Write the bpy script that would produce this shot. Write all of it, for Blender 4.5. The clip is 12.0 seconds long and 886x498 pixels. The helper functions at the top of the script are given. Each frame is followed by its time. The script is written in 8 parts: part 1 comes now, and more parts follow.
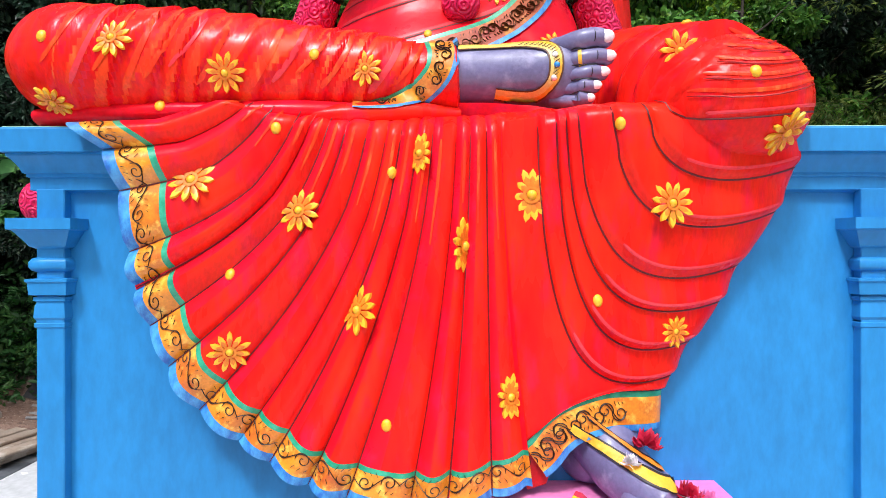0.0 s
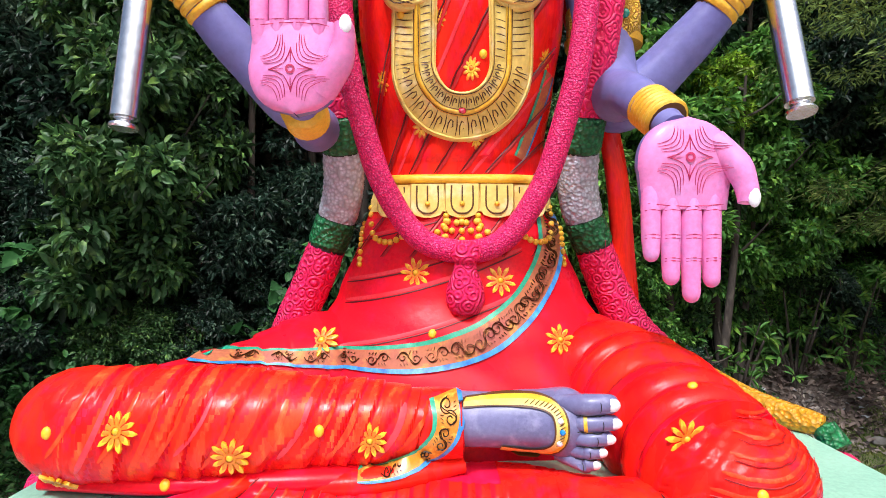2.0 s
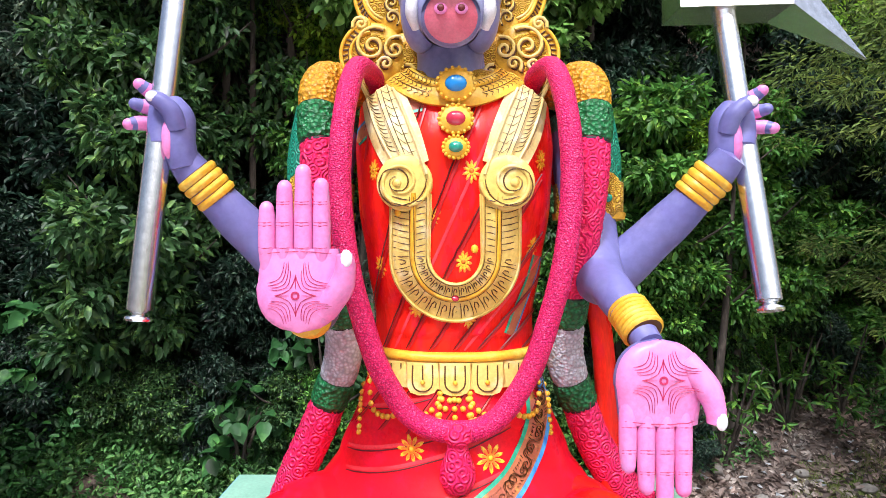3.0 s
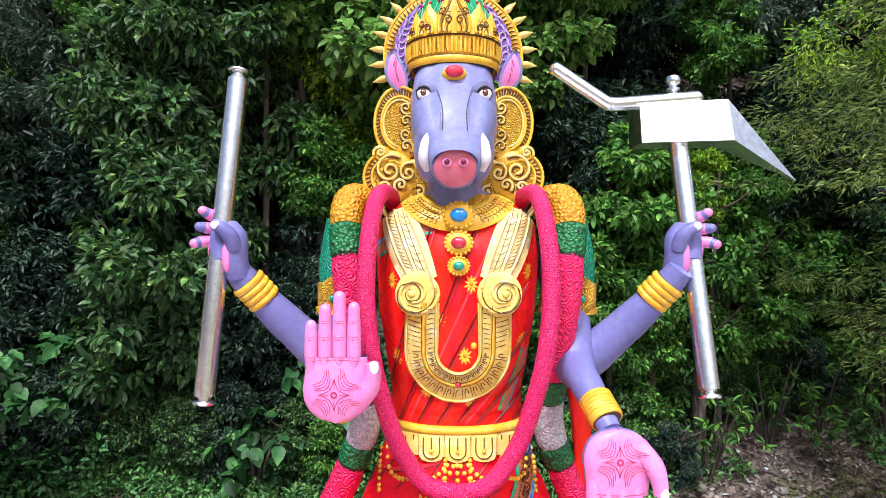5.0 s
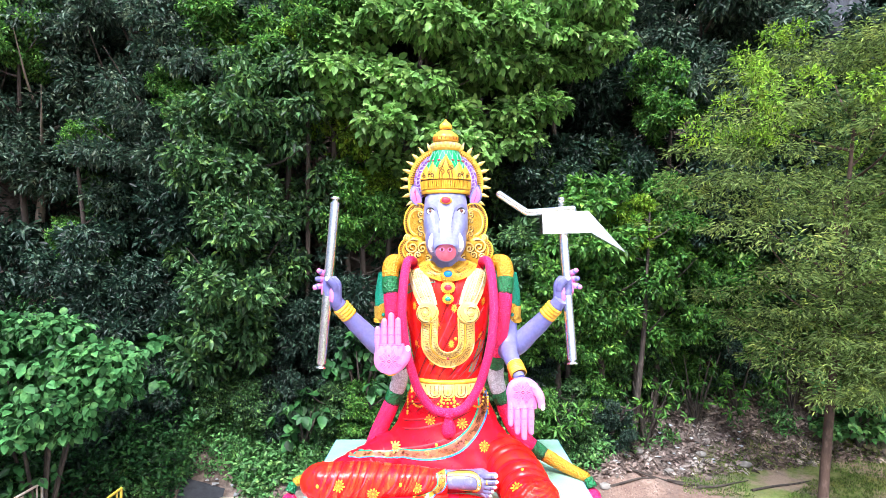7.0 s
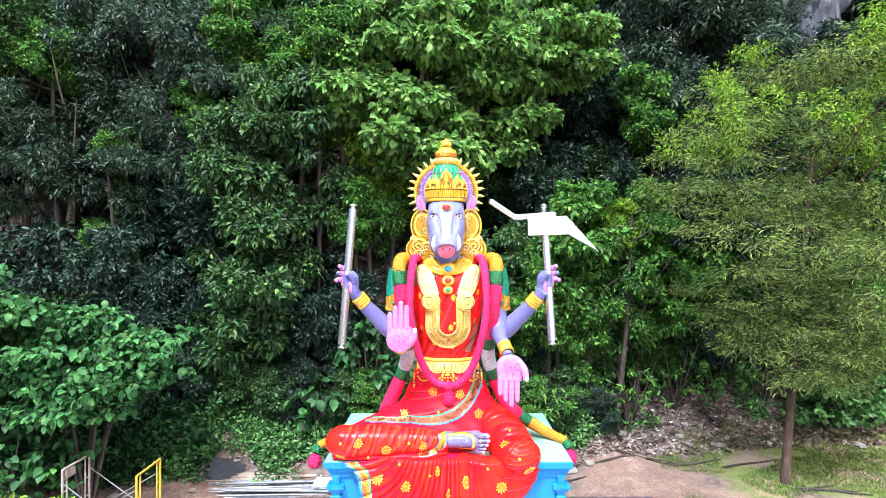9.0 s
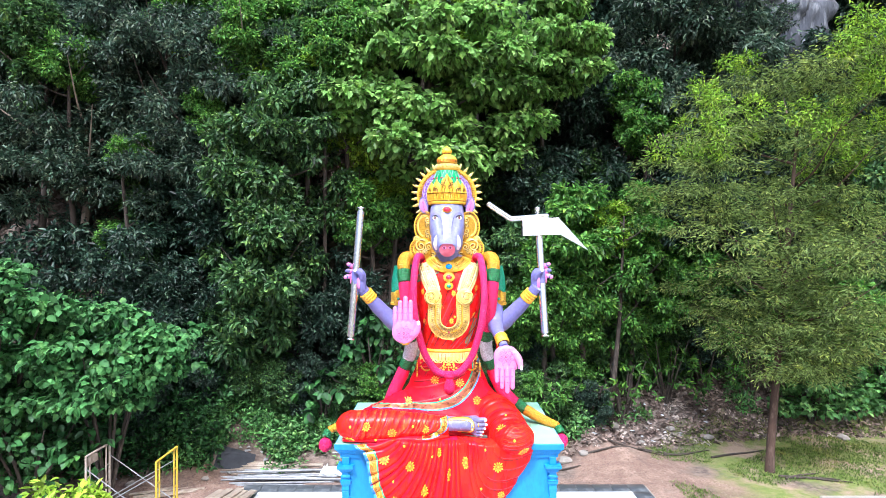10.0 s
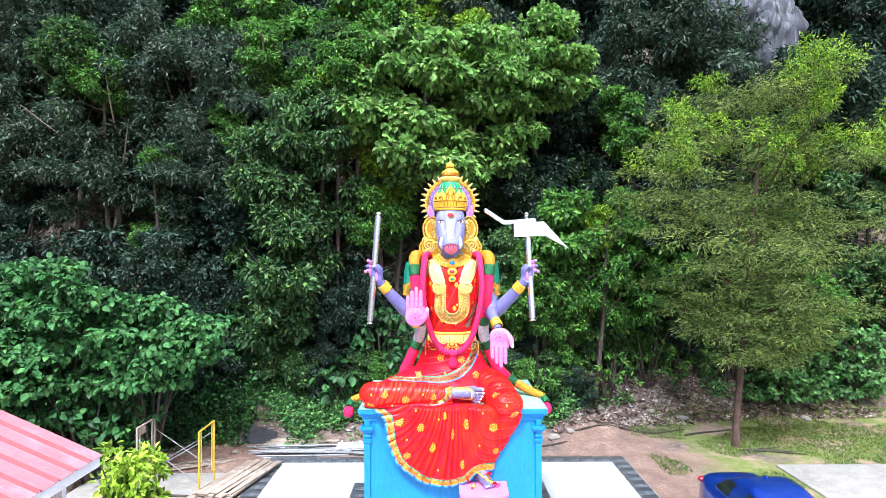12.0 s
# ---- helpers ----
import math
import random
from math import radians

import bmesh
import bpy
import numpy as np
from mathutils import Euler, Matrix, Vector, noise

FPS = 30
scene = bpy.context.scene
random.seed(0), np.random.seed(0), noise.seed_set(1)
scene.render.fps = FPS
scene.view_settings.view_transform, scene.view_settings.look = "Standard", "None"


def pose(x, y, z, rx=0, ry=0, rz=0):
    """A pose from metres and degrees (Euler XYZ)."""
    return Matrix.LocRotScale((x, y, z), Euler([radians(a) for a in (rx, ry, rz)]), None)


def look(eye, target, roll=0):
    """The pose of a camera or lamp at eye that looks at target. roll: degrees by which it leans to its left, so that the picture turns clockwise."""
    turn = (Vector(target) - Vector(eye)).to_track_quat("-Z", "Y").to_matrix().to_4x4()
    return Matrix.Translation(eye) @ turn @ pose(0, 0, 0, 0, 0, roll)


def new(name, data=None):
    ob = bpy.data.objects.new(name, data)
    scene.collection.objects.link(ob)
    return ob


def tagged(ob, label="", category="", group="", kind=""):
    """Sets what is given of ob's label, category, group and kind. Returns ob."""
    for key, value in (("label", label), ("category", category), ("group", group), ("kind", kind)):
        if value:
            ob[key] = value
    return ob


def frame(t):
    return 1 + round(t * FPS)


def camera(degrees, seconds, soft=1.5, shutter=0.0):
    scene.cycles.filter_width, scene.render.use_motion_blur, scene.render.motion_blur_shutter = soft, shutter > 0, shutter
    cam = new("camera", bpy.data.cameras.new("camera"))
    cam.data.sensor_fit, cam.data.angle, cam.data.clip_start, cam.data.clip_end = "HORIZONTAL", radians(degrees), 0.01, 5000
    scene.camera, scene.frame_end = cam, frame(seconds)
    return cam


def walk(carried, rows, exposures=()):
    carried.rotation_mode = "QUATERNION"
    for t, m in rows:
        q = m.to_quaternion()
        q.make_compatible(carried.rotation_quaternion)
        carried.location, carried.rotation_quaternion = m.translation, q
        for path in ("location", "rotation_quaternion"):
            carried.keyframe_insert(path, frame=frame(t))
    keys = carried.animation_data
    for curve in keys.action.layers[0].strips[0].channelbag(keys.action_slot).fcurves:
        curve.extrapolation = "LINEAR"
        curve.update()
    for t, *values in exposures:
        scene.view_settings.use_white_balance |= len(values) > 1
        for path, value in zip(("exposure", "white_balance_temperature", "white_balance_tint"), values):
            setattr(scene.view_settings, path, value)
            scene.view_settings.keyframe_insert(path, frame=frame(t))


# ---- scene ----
cam = camera(75.0, 12.0, soft=0.5)
# seconds, place, yaw, pitch, roll
PATH = [
    (0.0, -0.060, -2.500, 2.500, 0.09, -0.04, 0.05),
    (0.5, -0.050, -2.500, 2.812, 0.09, -0.11, 0.03),
    (1.0, -0.070, -2.537, 3.143, 0.25, -0.24, 0.06),
    (1.5, -0.067, -2.487, 3.545, 0.25, -0.27, 0.04),
    (2.0, -0.075, -2.489, 4.017, 0.22, -0.24, 0.05),
    (2.5, -0.059, -2.483, 4.469, 0.16, -0.19, 0.07),
    (3.0, -0.049, -2.696, 5.009, 0.08, -0.17, -0.02),
    (3.2, -0.055, -2.872, 5.180, 0.06, -0.13, -0.05),
    (4.8, -0.090, -3.380, 5.620, 0.03, -0.07, -0.09),
    (5.0, -0.088, -3.460, 5.663, 0.03, -0.07, -0.09),
    (5.5, -0.080, -3.720, 5.836, 0.09, -0.09, -0.08),
    (6.0, -0.040, -4.442, 6.194, 0.09, -0.06, -0.05),
    (6.5, 0.002, -5.353, 6.218, 0.10, -0.01, -0.02),
    (7.0, -0.048, -7.375, 6.204, 0.03, 0.11, 0.00),
    (7.2, -0.050, -7.880, 6.200, 0.02, 0.11, 0.00),
    (8.8, -0.075, -8.740, 6.195, -0.06, 0.08, 0.00),
    (9.0, -0.078, -8.877, 6.189, -0.07, 0.09, 0.00),
    (9.5, -0.081, -9.237, 6.156, -0.08, 0.20, 0.03),
    (10.0, -0.109, -9.644, 6.157, -0.13, 0.19, 0.02),
    (10.5, -0.152, -10.144, 6.164, -0.23, 0.19, 0.02),
    (11.0, -0.191, -10.694, 6.148, -0.27, 0.21, 0.04),
    (11.5, -0.210, -11.189, 6.143, -0.30, 0.20, 0.06),
    (12.0, -0.256, -11.628, 6.109, -0.38, 0.28, 0.06),
]
walk(cam, [(t, pose(x, y, z, 90 + pitch, roll, yaw)) for t, x, y, z, yaw, pitch, roll in PATH], exposures=[(t, e, k, 10) for t, e, k in ((0.0, -0.24, 5950), (0.5, -0.20, 5950), (1.0, -0.38, 5900), (1.5, -0.28, 5900), (2.0, -0.12, 5900), (2.5, 0.0, 5850), (3.0, 0.08, 5800), (5.0, 0.10, 5750), (5.5, 0.20, 5750), (6.5, 0.60, 5600), (7.0, 0.82, 5550), (9.0, 0.72, 5500), (12.0, 0.64, 5450))])

# ---- light: bright hazy daylight, a high veiled sun in front of the statue ----
SUN_ELEVATION, SUN_TURN = 56.0, -24.0
world = bpy.data.worlds.new("sky")
scene.world = world
world.use_nodes = True
wn = world.node_tree
sky = wn.nodes.new("ShaderNodeTexSky")
sky.sky_type, sky.sun_disc = "NISHITA", False
sky.sun_elevation, sky.sun_rotation = radians(SUN_ELEVATION), radians(180 + SUN_TURN)
sky.dust_density, sky.air_density = 9.0, 1.0
wn.links.new(sky.outputs[0], wn.nodes["Background"].inputs[0])
wn.nodes["Background"].inputs[1].default_value = 0.150
lamp = bpy.data.lights.new("sun", "SUN")
lamp.energy, lamp.angle, lamp.color = 4.3, radians(9), (1.0, 0.97, 0.93)
sun = new("sun", lamp)
el, tu = radians(SUN_ELEVATION), radians(SUN_TURN)
sun.matrix_world = look((math.sin(tu) * math.cos(el) * 60, -math.cos(tu) * math.cos(el) * 60, math.sin(el) * 60), (0, 0, 0))


# ---- materials ----
def material(name, colour, rough=0.5, metal=0.0, second=None, scale=3.0, mix=0.5, third=None, bump=0.0, bump_scale=40.0,
             bump_kind="noise", stretch=(1, 1, 1), island=0.0, coat=0.0, through_light=0.0, detail=4.0, spec=0.5):
    """A Principled material with colour varied at two scales, fine relief and uneven gloss."""
    m = bpy.data.materials.new(name)
    m.use_nodes = True
    nt = m.node_tree
    b = nt.nodes["Principled BSDF"]
    tc = nt.nodes.new("ShaderNodeTexCoord")
    mp = nt.nodes.new("ShaderNodeMapping")
    mp.inputs["Scale"].default_value = stretch
    nt.links.new(tc.outputs["Object"], mp.inputs[0])

    def noise_node(s, d=detail, rough_=0.6):
        n = nt.nodes.new("ShaderNodeTexNoise")
        n.inputs["Scale"].default_value, n.inputs["Detail"].default_value, n.inputs["Roughness"].default_value = s, d, rough_
        nt.links.new(mp.outputs[0], n.inputs["Vector"])
        return n

    def blend(fac, a, c):
        x = nt.nodes.new("ShaderNodeMix")
        x.data_type = "RGBA"
        for k, v in ((0, fac), (6, a), (7, c)):
            if isinstance(v, (tuple, list)):
                x.inputs[k].default_value = (*v, 1)
            elif isinstance(v, float):
                x.inputs[k].default_value = v
            else:
                nt.links.new(v, x.inputs[k])
        return x.outputs[2]

    def ramp(src, lo, hi):
        r = nt.nodes.new("ShaderNodeMapRange")
        r.inputs[1].default_value, r.inputs[2].default_value = lo, hi
        nt.links.new(src, r.inputs[0])
        return r.outputs[0]

    second = second or tuple(c * 0.7 for c in colour)
    big = noise_node(scale)
    col = blend(ramp(big.outputs[0], 0.5 - mix * 0.5 + 0.1, 0.5 + mix * 0.5), colour, second)
    if third:
        mid = noise_node(scale * 2.7)
        col = blend(ramp(mid.outputs[0], 0.52, 0.72), col, third)
    fine = noise_node(scale * 14, 3)
    dark = blend(1.0, col, col)
    hsv = nt.nodes.new("ShaderNodeHueSaturation")
    nt.links.new(col, hsv.inputs["Color"])
    v = nt.nodes.new("ShaderNodeMapRange")
    v.inputs[1].default_value, v.inputs[2].default_value, v.inputs[3].default_value, v.inputs[4].default_value = 0.3, 0.7, 0.88, 1.1
    nt.links.new(fine.outputs[0], v.inputs[0])
    val = v.outputs[0]
    if island:
        g = nt.nodes.new("ShaderNodeNewGeometry")
        w = nt.nodes.new("ShaderNodeMapRange")
        w.inputs[3].default_value, w.inputs[4].default_value = 1 - island, 1 + island
        nt.links.new(g.outputs["Random Per Island"], w.inputs[0])
        mu = nt.nodes.new("ShaderNodeMath")
        mu.operation = "MULTIPLY"
        nt.links.new(val, mu.inputs[0])
        nt.links.new(w.outputs[0], mu.inputs[1])
        val = mu.outputs[0]
    nt.links.new(val, hsv.inputs["Value"])
    nt.links.new(hsv.outputs[0], b.inputs["Base Color"])
    rr = nt.nodes.new("ShaderNodeMapRange")
    rr.inputs[3].default_value, rr.inputs[4].default_value = rough * 0.8, min(1, rough * 1.25)
    nt.links.new(big.outputs[0], rr.inputs[0])
    nt.links.new(rr.outputs[0], b.inputs["Roughness"])
    b.inputs["Metallic"].default_value = metal
    b.inputs["Specular IOR Level"].default_value = spec
    b.inputs["Coat Weight"].default_value = coat
    b.inputs["Coat Roughness"].default_value = 0.15
    if bump:
        bp = nt.nodes.new("ShaderNodeBump")
        bp.inputs["Strength"].default_value, bp.inputs["Distance"].default_value = min(1, bump), 0.02
        if bump_kind == "noise":
            h = noise_node(bump_scale, 5).outputs[0]
        else:
            vo = nt.nodes.new("ShaderNodeTexVoronoi")
            vo.inputs["Scale"].default_value = bump_scale
            nt.links.new(mp.outputs[0], vo.inputs["Vector"])
            h = vo.outputs["Distance"]
            if bump_kind == "rose":
                sn = nt.nodes.new("ShaderNodeMath")
                sn.operation = "MULTIPLY"
                sn.inputs[1].default_value = 22.0
                nt.links.new(h, sn.inputs[0])
                s2 = nt.nodes.new("ShaderNodeMath")
                s2.operation = "SINE"
                nt.links.new(sn.outputs[0], s2.inputs[0])
                h = s2.outputs[0]
                c2 = blend(ramp(h, -1.0, 0.6), (colour[0] * 0.72, colour[1] * 0.5, colour[2] * 0.5), hsv.outputs[0])
                nt.links.new(c2, b.inputs["Base Color"])
            elif bump_kind == "cells":
                c2 = blend(ramp(h, 0.15, 0.75), hsv.outputs[0], tuple(c * 0.52 for c in colour))
                nt.links.new(c2, b.inputs["Base Color"])
        nt.links.new(h, bp.inputs["Height"])
        nt.links.new(bp.outputs[0], b.inputs["Normal"])
    if through_light:
        tr = nt.nodes.new("ShaderNodeBsdfTranslucent")
        nt.links.new(hsv.outputs[0], tr.inputs[0])
        mx = nt.nodes.new("ShaderNodeMixShader")
        mx.inputs[0].default_value = through_light
        nt.links.new(b.outputs[0], mx.inputs[1])
        nt.links.new(tr.outputs[0], mx.inputs[2])
        nt.links.new(mx.outputs[0], nt.nodes["Material Output"].inputs[0])
    nt.nodes.remove(dark.node)
    return m


M = {
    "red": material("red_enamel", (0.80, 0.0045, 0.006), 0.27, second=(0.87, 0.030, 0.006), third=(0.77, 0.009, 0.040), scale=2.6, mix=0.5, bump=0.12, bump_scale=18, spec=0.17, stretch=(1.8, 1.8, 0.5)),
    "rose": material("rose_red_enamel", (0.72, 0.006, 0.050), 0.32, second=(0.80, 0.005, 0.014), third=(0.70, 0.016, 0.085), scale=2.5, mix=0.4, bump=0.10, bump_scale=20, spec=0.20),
    # crimson: a cloth colour, also painted along the folds as shade
    "crimson": material("crimson_cloth_and_fold_shade", (0.78, 0.004, 0.022), 0.28, second=(0.80, 0.006, 0.010), third=(0.74, 0.008, 0.045), scale=3, mix=0.5, bump=0.10, bump_scale=18, spec=0.18),
    # shade in the fold grooves as paint; also lines the ankle hem
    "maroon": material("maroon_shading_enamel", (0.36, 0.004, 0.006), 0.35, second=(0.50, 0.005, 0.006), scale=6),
    # orange cloth tint that also paints the sheen on ridges
    "sheen": material("orange_red_tint_and_sheen_enamel", (0.88, 0.060, 0.012), 0.26, second=(0.85, 0.018, 0.010), third=(0.88, 0.13, 0.030), scale=5, spec=0.22, stretch=(1.6, 1.6, 0.5)),
    # highlights of the fold ridges, put into the colour as pink
    "ridge": material("pink_highlight_enamel", (0.82, 0.065, 0.085), 0.32, second=(0.80, 0.022, 0.035), scale=5, spec=0.2),
    # dark lines that put shade into the creases; the nostrils share the colour
    "crease": material("fold_shade_and_nostril_paint", (0.13, 0.004, 0.006), 0.5),
    "ink": material("black_line_paint", (0.012, 0.010, 0.010), 0.5),
    "brown": material("brown_line_paint", (0.10, 0.035, 0.004), 0.5),
    "umber": material("dark_brown_line_paint", (0.030, 0.010, 0.004), 0.5),
    "gold": material("gold_paint", (0.80, 0.47, 0.035), 0.34, 0.0, second=(0.68, 0.32, 0.015), third=(0.86, 0.60, 0.11), scale=4, bump=0.25, bump_scale=25, spec=0.35),
    "gold_relief": material("gold_relief_paint", (0.88, 0.57, 0.05), 0.36, 0.0, second=(0.80, 0.44, 0.02), scale=4, bump=0.8, bump_scale=26, bump_kind="rose"),
    "pale_gold": material("pale_gold_paint", (0.76, 0.57, 0.17), 0.38, 0.0, second=(0.72, 0.48, 0.085), third=(0.80, 0.68, 0.38), scale=3, bump=0.2, bump_scale=25, spec=0.35),
    "cream": material("cream_strap_paint", (0.78, 0.66, 0.34), 0.38, second=(0.76, 0.55, 0.16), third=(0.84, 0.78, 0.58), scale=4, bump=0.2, bump_scale=25, spec=0.35),
    "border": material("orange_gold_border_paint", (0.80, 0.30, 0.015), 0.30, 0.0, second=(0.48, 0.08, 0.012), third=(0.92, 0.62, 0.10), scale=7, coat=0.2, stretch=(1, 1, 1)),
    "border_dark": material("brown_border_paint", (0.46, 0.16, 0.06), 0.45, second=(0.34, 0.07, 0.07), third=(0.66, 0.36, 0.06), scale=4, spec=0.25),
    "hem_blue": material("hem_blue_paint", (0.018, 0.12, 0.46), 0.35, second=(0.10, 0.44, 0.78), scale=24, coat=0.2, stretch=(1, 1, 0.5)),
    "hem_green": material("hem_green_paint", (0.01, 0.26, 0.14), 0.35, second=(0.06, 0.44, 0.28), scale=26, coat=0.2),
    "yellow": material("yellow_flower_paint", (0.85, 0.42, 0.012), 0.4, second=(0.85, 0.55, 0.03), scale=20),
    "orange": material("orange_flower_paint", (0.72, 0.16, 0.01), 0.4, second=(0.80, 0.28, 0.01), scale=20),
    "skin": material("blue_violet_paint", (0.175, 0.17, 0.40), 0.4, second=(0.135, 0.128, 0.345), third=(0.20, 0.198, 0.42), scale=1.6, bump=0.06, spec=0.35),
    "face": material("pale_blue_violet_paint", (0.22, 0.23, 0.45), 0.36, second=(0.165, 0.168, 0.385), third=(0.28, 0.29, 0.51), scale=1.8, bump=0.05, spec=0.4),
    "foot": material("slate_violet_paint", (0.17, 0.165, 0.32), 0.40, second=(0.10, 0.095, 0.21), third=(0.27, 0.265, 0.44), scale=4, bump=0.06, coat=0.15),
    "palm": material("pink_palm_paint", (0.78, 0.24, 0.52), 0.42, second=(0.72, 0.18, 0.46), third=(0.60, 0.26, 0.55), scale=3, coat=0.1),
    "mark": material("magenta_line_paint", (0.50, 0.02, 0.10), 0.5),
    "snout": material("rosy_snout_paint", (0.62, 0.10, 0.16), 0.38, second=(0.66, 0.20, 0.26), scale=6, coat=0.2),
    "white": material("white_paint", (0.80, 0.79, 0.80), 0.35, second=(0.74, 0.73, 0.76), scale=6, coat=0.2),
    "garland": material("pink_garland_paint", (0.90, 0.016, 0.17), 0.42, second=(0.82, 0.010, 0.10), third=(0.98, 0.30, 0.58), scale=42, bump=0.5, bump_scale=95, bump_kind="cells", spec=0.25),
    "roses": material("rose_garland_paint", (0.95, 0.030, 0.17), 0.42, second=(0.88, 0.016, 0.12), scale=3, bump=0.55, bump_scale=15, bump_kind="rose", spec=0.25),
    "g_yellow": material("yellow_garland_paint", (0.82, 0.40, 0.012), 0.42, second=(0.84, 0.26, 0.006), scale=5, bump=0.9, bump_scale=40, bump_kind="cells"),
    "g_green": material("green_garland_paint", (0.015, 0.17, 0.045), 0.42, second=(0.02, 0.26, 0.08), scale=4, bump=0.9, bump_scale=40, bump_kind="cells"),
    "g_white": material("white_garland_paint", (0.72, 0.72, 0.80), 0.42, second=(0.60, 0.60, 0.70), scale=4, bump=0.7, bump_scale=46, bump_kind="cells", spec=0.3),
    "sleeve": material("teal_sleeve_paint", (0.015, 0.28, 0.17), 0.4, second=(0.03, 0.36, 0.22), scale=4, bump=0.4, bump_scale=16, bump_kind="rose"),
    "lattice": material("green_crown_paint", (0.008, 0.26, 0.085), 0.4, second=(0.015, 0.34, 0.12), scale=5, bump=0.2, spec=0.3),
    "purple": material("purple_scroll_paint", (0.19, 0.06, 0.36), 0.4, second=(0.26, 0.10, 0.44), scale=8),
    "lilac": material("pale_lilac_scroll_paint", (0.46, 0.36, 0.64), 0.4, second=(0.36, 0.24, 0.56), scale=8),
    "vermilion": material("vermilion_mark_paint", (0.76, 0.035, 0.075), 0.4, second=(0.70, 0.02, 0.05), scale=8),
    "gem_red": material("red_gem_paint", (0.55, 0.02, 0.06), 0.2, coat=0.6),
    "gem_blue": material("blue_gem_paint", (0.02, 0.26, 0.70), 0.2, coat=0.4),
    "gem_green": material("green_gem_paint", (0.02, 0.32, 0.22), 0.2, coat=0.6),
    "eye": material("brown_iris_paint", (0.10, 0.015, 0.01), 0.2, coat=0.6),
    "steel": material("polished_steel", (0.86, 0.87, 0.88), 0.24, 1.0, second=(0.78, 0.80, 0.82), scale=1.5, bump=0.02, bump_scale=3),
    "blue": material("sky_blue_masonry_paint", (0.027, 0.225, 0.54), 0.45, second=(0.023, 0.20, 0.49), scale=1.6, mix=0.4, bump=0.06, bump_scale=14, stretch=(1, 1, 0.4), spec=0.35),
    "mint": material("mint_green_top_paint", (0.32, 0.56, 0.42), 0.5, second=(0.24, 0.46, 0.34), scale=3, bump=0.1),
    "pink": material("bubblegum_pink_paint", (0.80, 0.20, 0.48), 0.42, second=(0.76, 0.26, 0.50), scale=3, coat=0.1),
    "tile_white": material("white_floor_tile", (0.60, 0.62, 0.65), 0.25, second=(0.53, 0.55, 0.58), scale=0.9, mix=0.8),
    "tile_black": material("charcoal_floor_tile", (0.055, 0.062, 0.072), 0.3, second=(0.09, 0.10, 0.115), third=(0.16, 0.17, 0.18), scale=1.4),
    "concrete": material("grey_concrete", (0.42, 0.40, 0.37), 0.85, second=(0.30, 0.28, 0.25), third=(0.50, 0.46, 0.40), scale=1.2, bump=0.3, bump_scale=18),
    "wood": material("weathered_boards", (0.36, 0.30, 0.24), 0.8, second=(0.24, 0.18, 0.14), third=(0.46, 0.40, 0.35), scale=2.0, stretch=(1, 1, 1), bump=0.3, island=0.25),
    "pipe": material("galvanised_pipe", (0.30, 0.31, 0.33), 0.5, 0.5, second=(0.16, 0.15, 0.15), scale=5, island=0.3),
    "rust": material("rusty_frame_paint", (0.34, 0.26, 0.20), 0.7, second=(0.50, 0.46, 0.42), scale=8),
    "yellow_frame": material("yellow_frame_paint", (0.60, 0.42, 0.03), 0.55, second=(0.48, 0.32, 0.05), scale=8),
    "tarp": material("dark_grey_plastic_sheet", (0.035, 0.038, 0.046), 0.85, second=(0.055, 0.060, 0.070), scale=6, spec=0.2),
    "rock": material("limestone", (0.085, 0.092, 0.115), 0.9, second=(0.028, 0.030, 0.038), third=(0.20, 0.21, 0.24), scale=1.1, mix=0.35, bump=1.0, bump_scale=2.2, stretch=(1.6, 1.6, 0.45)),
    "stone": material("pale_stone", (0.30, 0.27, 0.24), 0.85, second=(0.18, 0.16, 0.14), scale=3, bump=0.5, bump_scale=12),
    "litter": material("white_litter", (0.42, 0.43, 0.44), 0.6, second=(0.28, 0.28, 0.29), scale=9, island=0.4),
    "roof": material("rose_metal_roof", (0.54, 0.19, 0.22), 0.5, second=(0.48, 0.155, 0.18), third=(0.58, 0.26, 0.29), scale=1.1),
    "fascia": material("white_fascia_board", (0.72, 0.73, 0.74), 0.5, scale=3, second=(0.64, 0.65, 0.66)),
    "bark": material("tree_bark", (0.060, 0.045, 0.036), 0.9, second=(0.032, 0.024, 0.020), third=(0.12, 0.095, 0.075), scale=4, stretch=(1, 1, 0.3), bump=0.8, bump_scale=16),
    "bark_red": material("reddish_bark", (0.105, 0.060, 0.045), 0.9, second=(0.045, 0.028, 0.022), third=(0.17, 0.11, 0.085), scale=4, stretch=(1, 1, 0.3), bump=0.8, bump_scale=16),
    "car_paint": material("metallic_blue_car_paint", (0.012, 0.045, 0.34), 0.22, 0.55, second=(0.012, 0.05, 0.38), scale=3, coat=0.9),
    "car_glass": material("dark_car_glass", (0.012, 0.014, 0.016), 0.06, second=(0.016, 0.018, 0.02), coat=0.5),
    "rubber": material("black_rubber", (0.02, 0.02, 0.02), 0.7),
    "lamp_red": material("red_lamp_lens", (0.35, 0.01, 0.01), 0.2, coat=0.6),
}


# third: paler patches, on trees both new growth and painted-in lit sprigs
def leaf_material(name, colour, second, third, scale=0.5, rough=0.46, light=0.34, spec=0.32):
    return material(name, colour, rough, second=second, third=third, scale=scale, mix=0.6, island=0.80, through_light=light, detail=3, spec=spec)


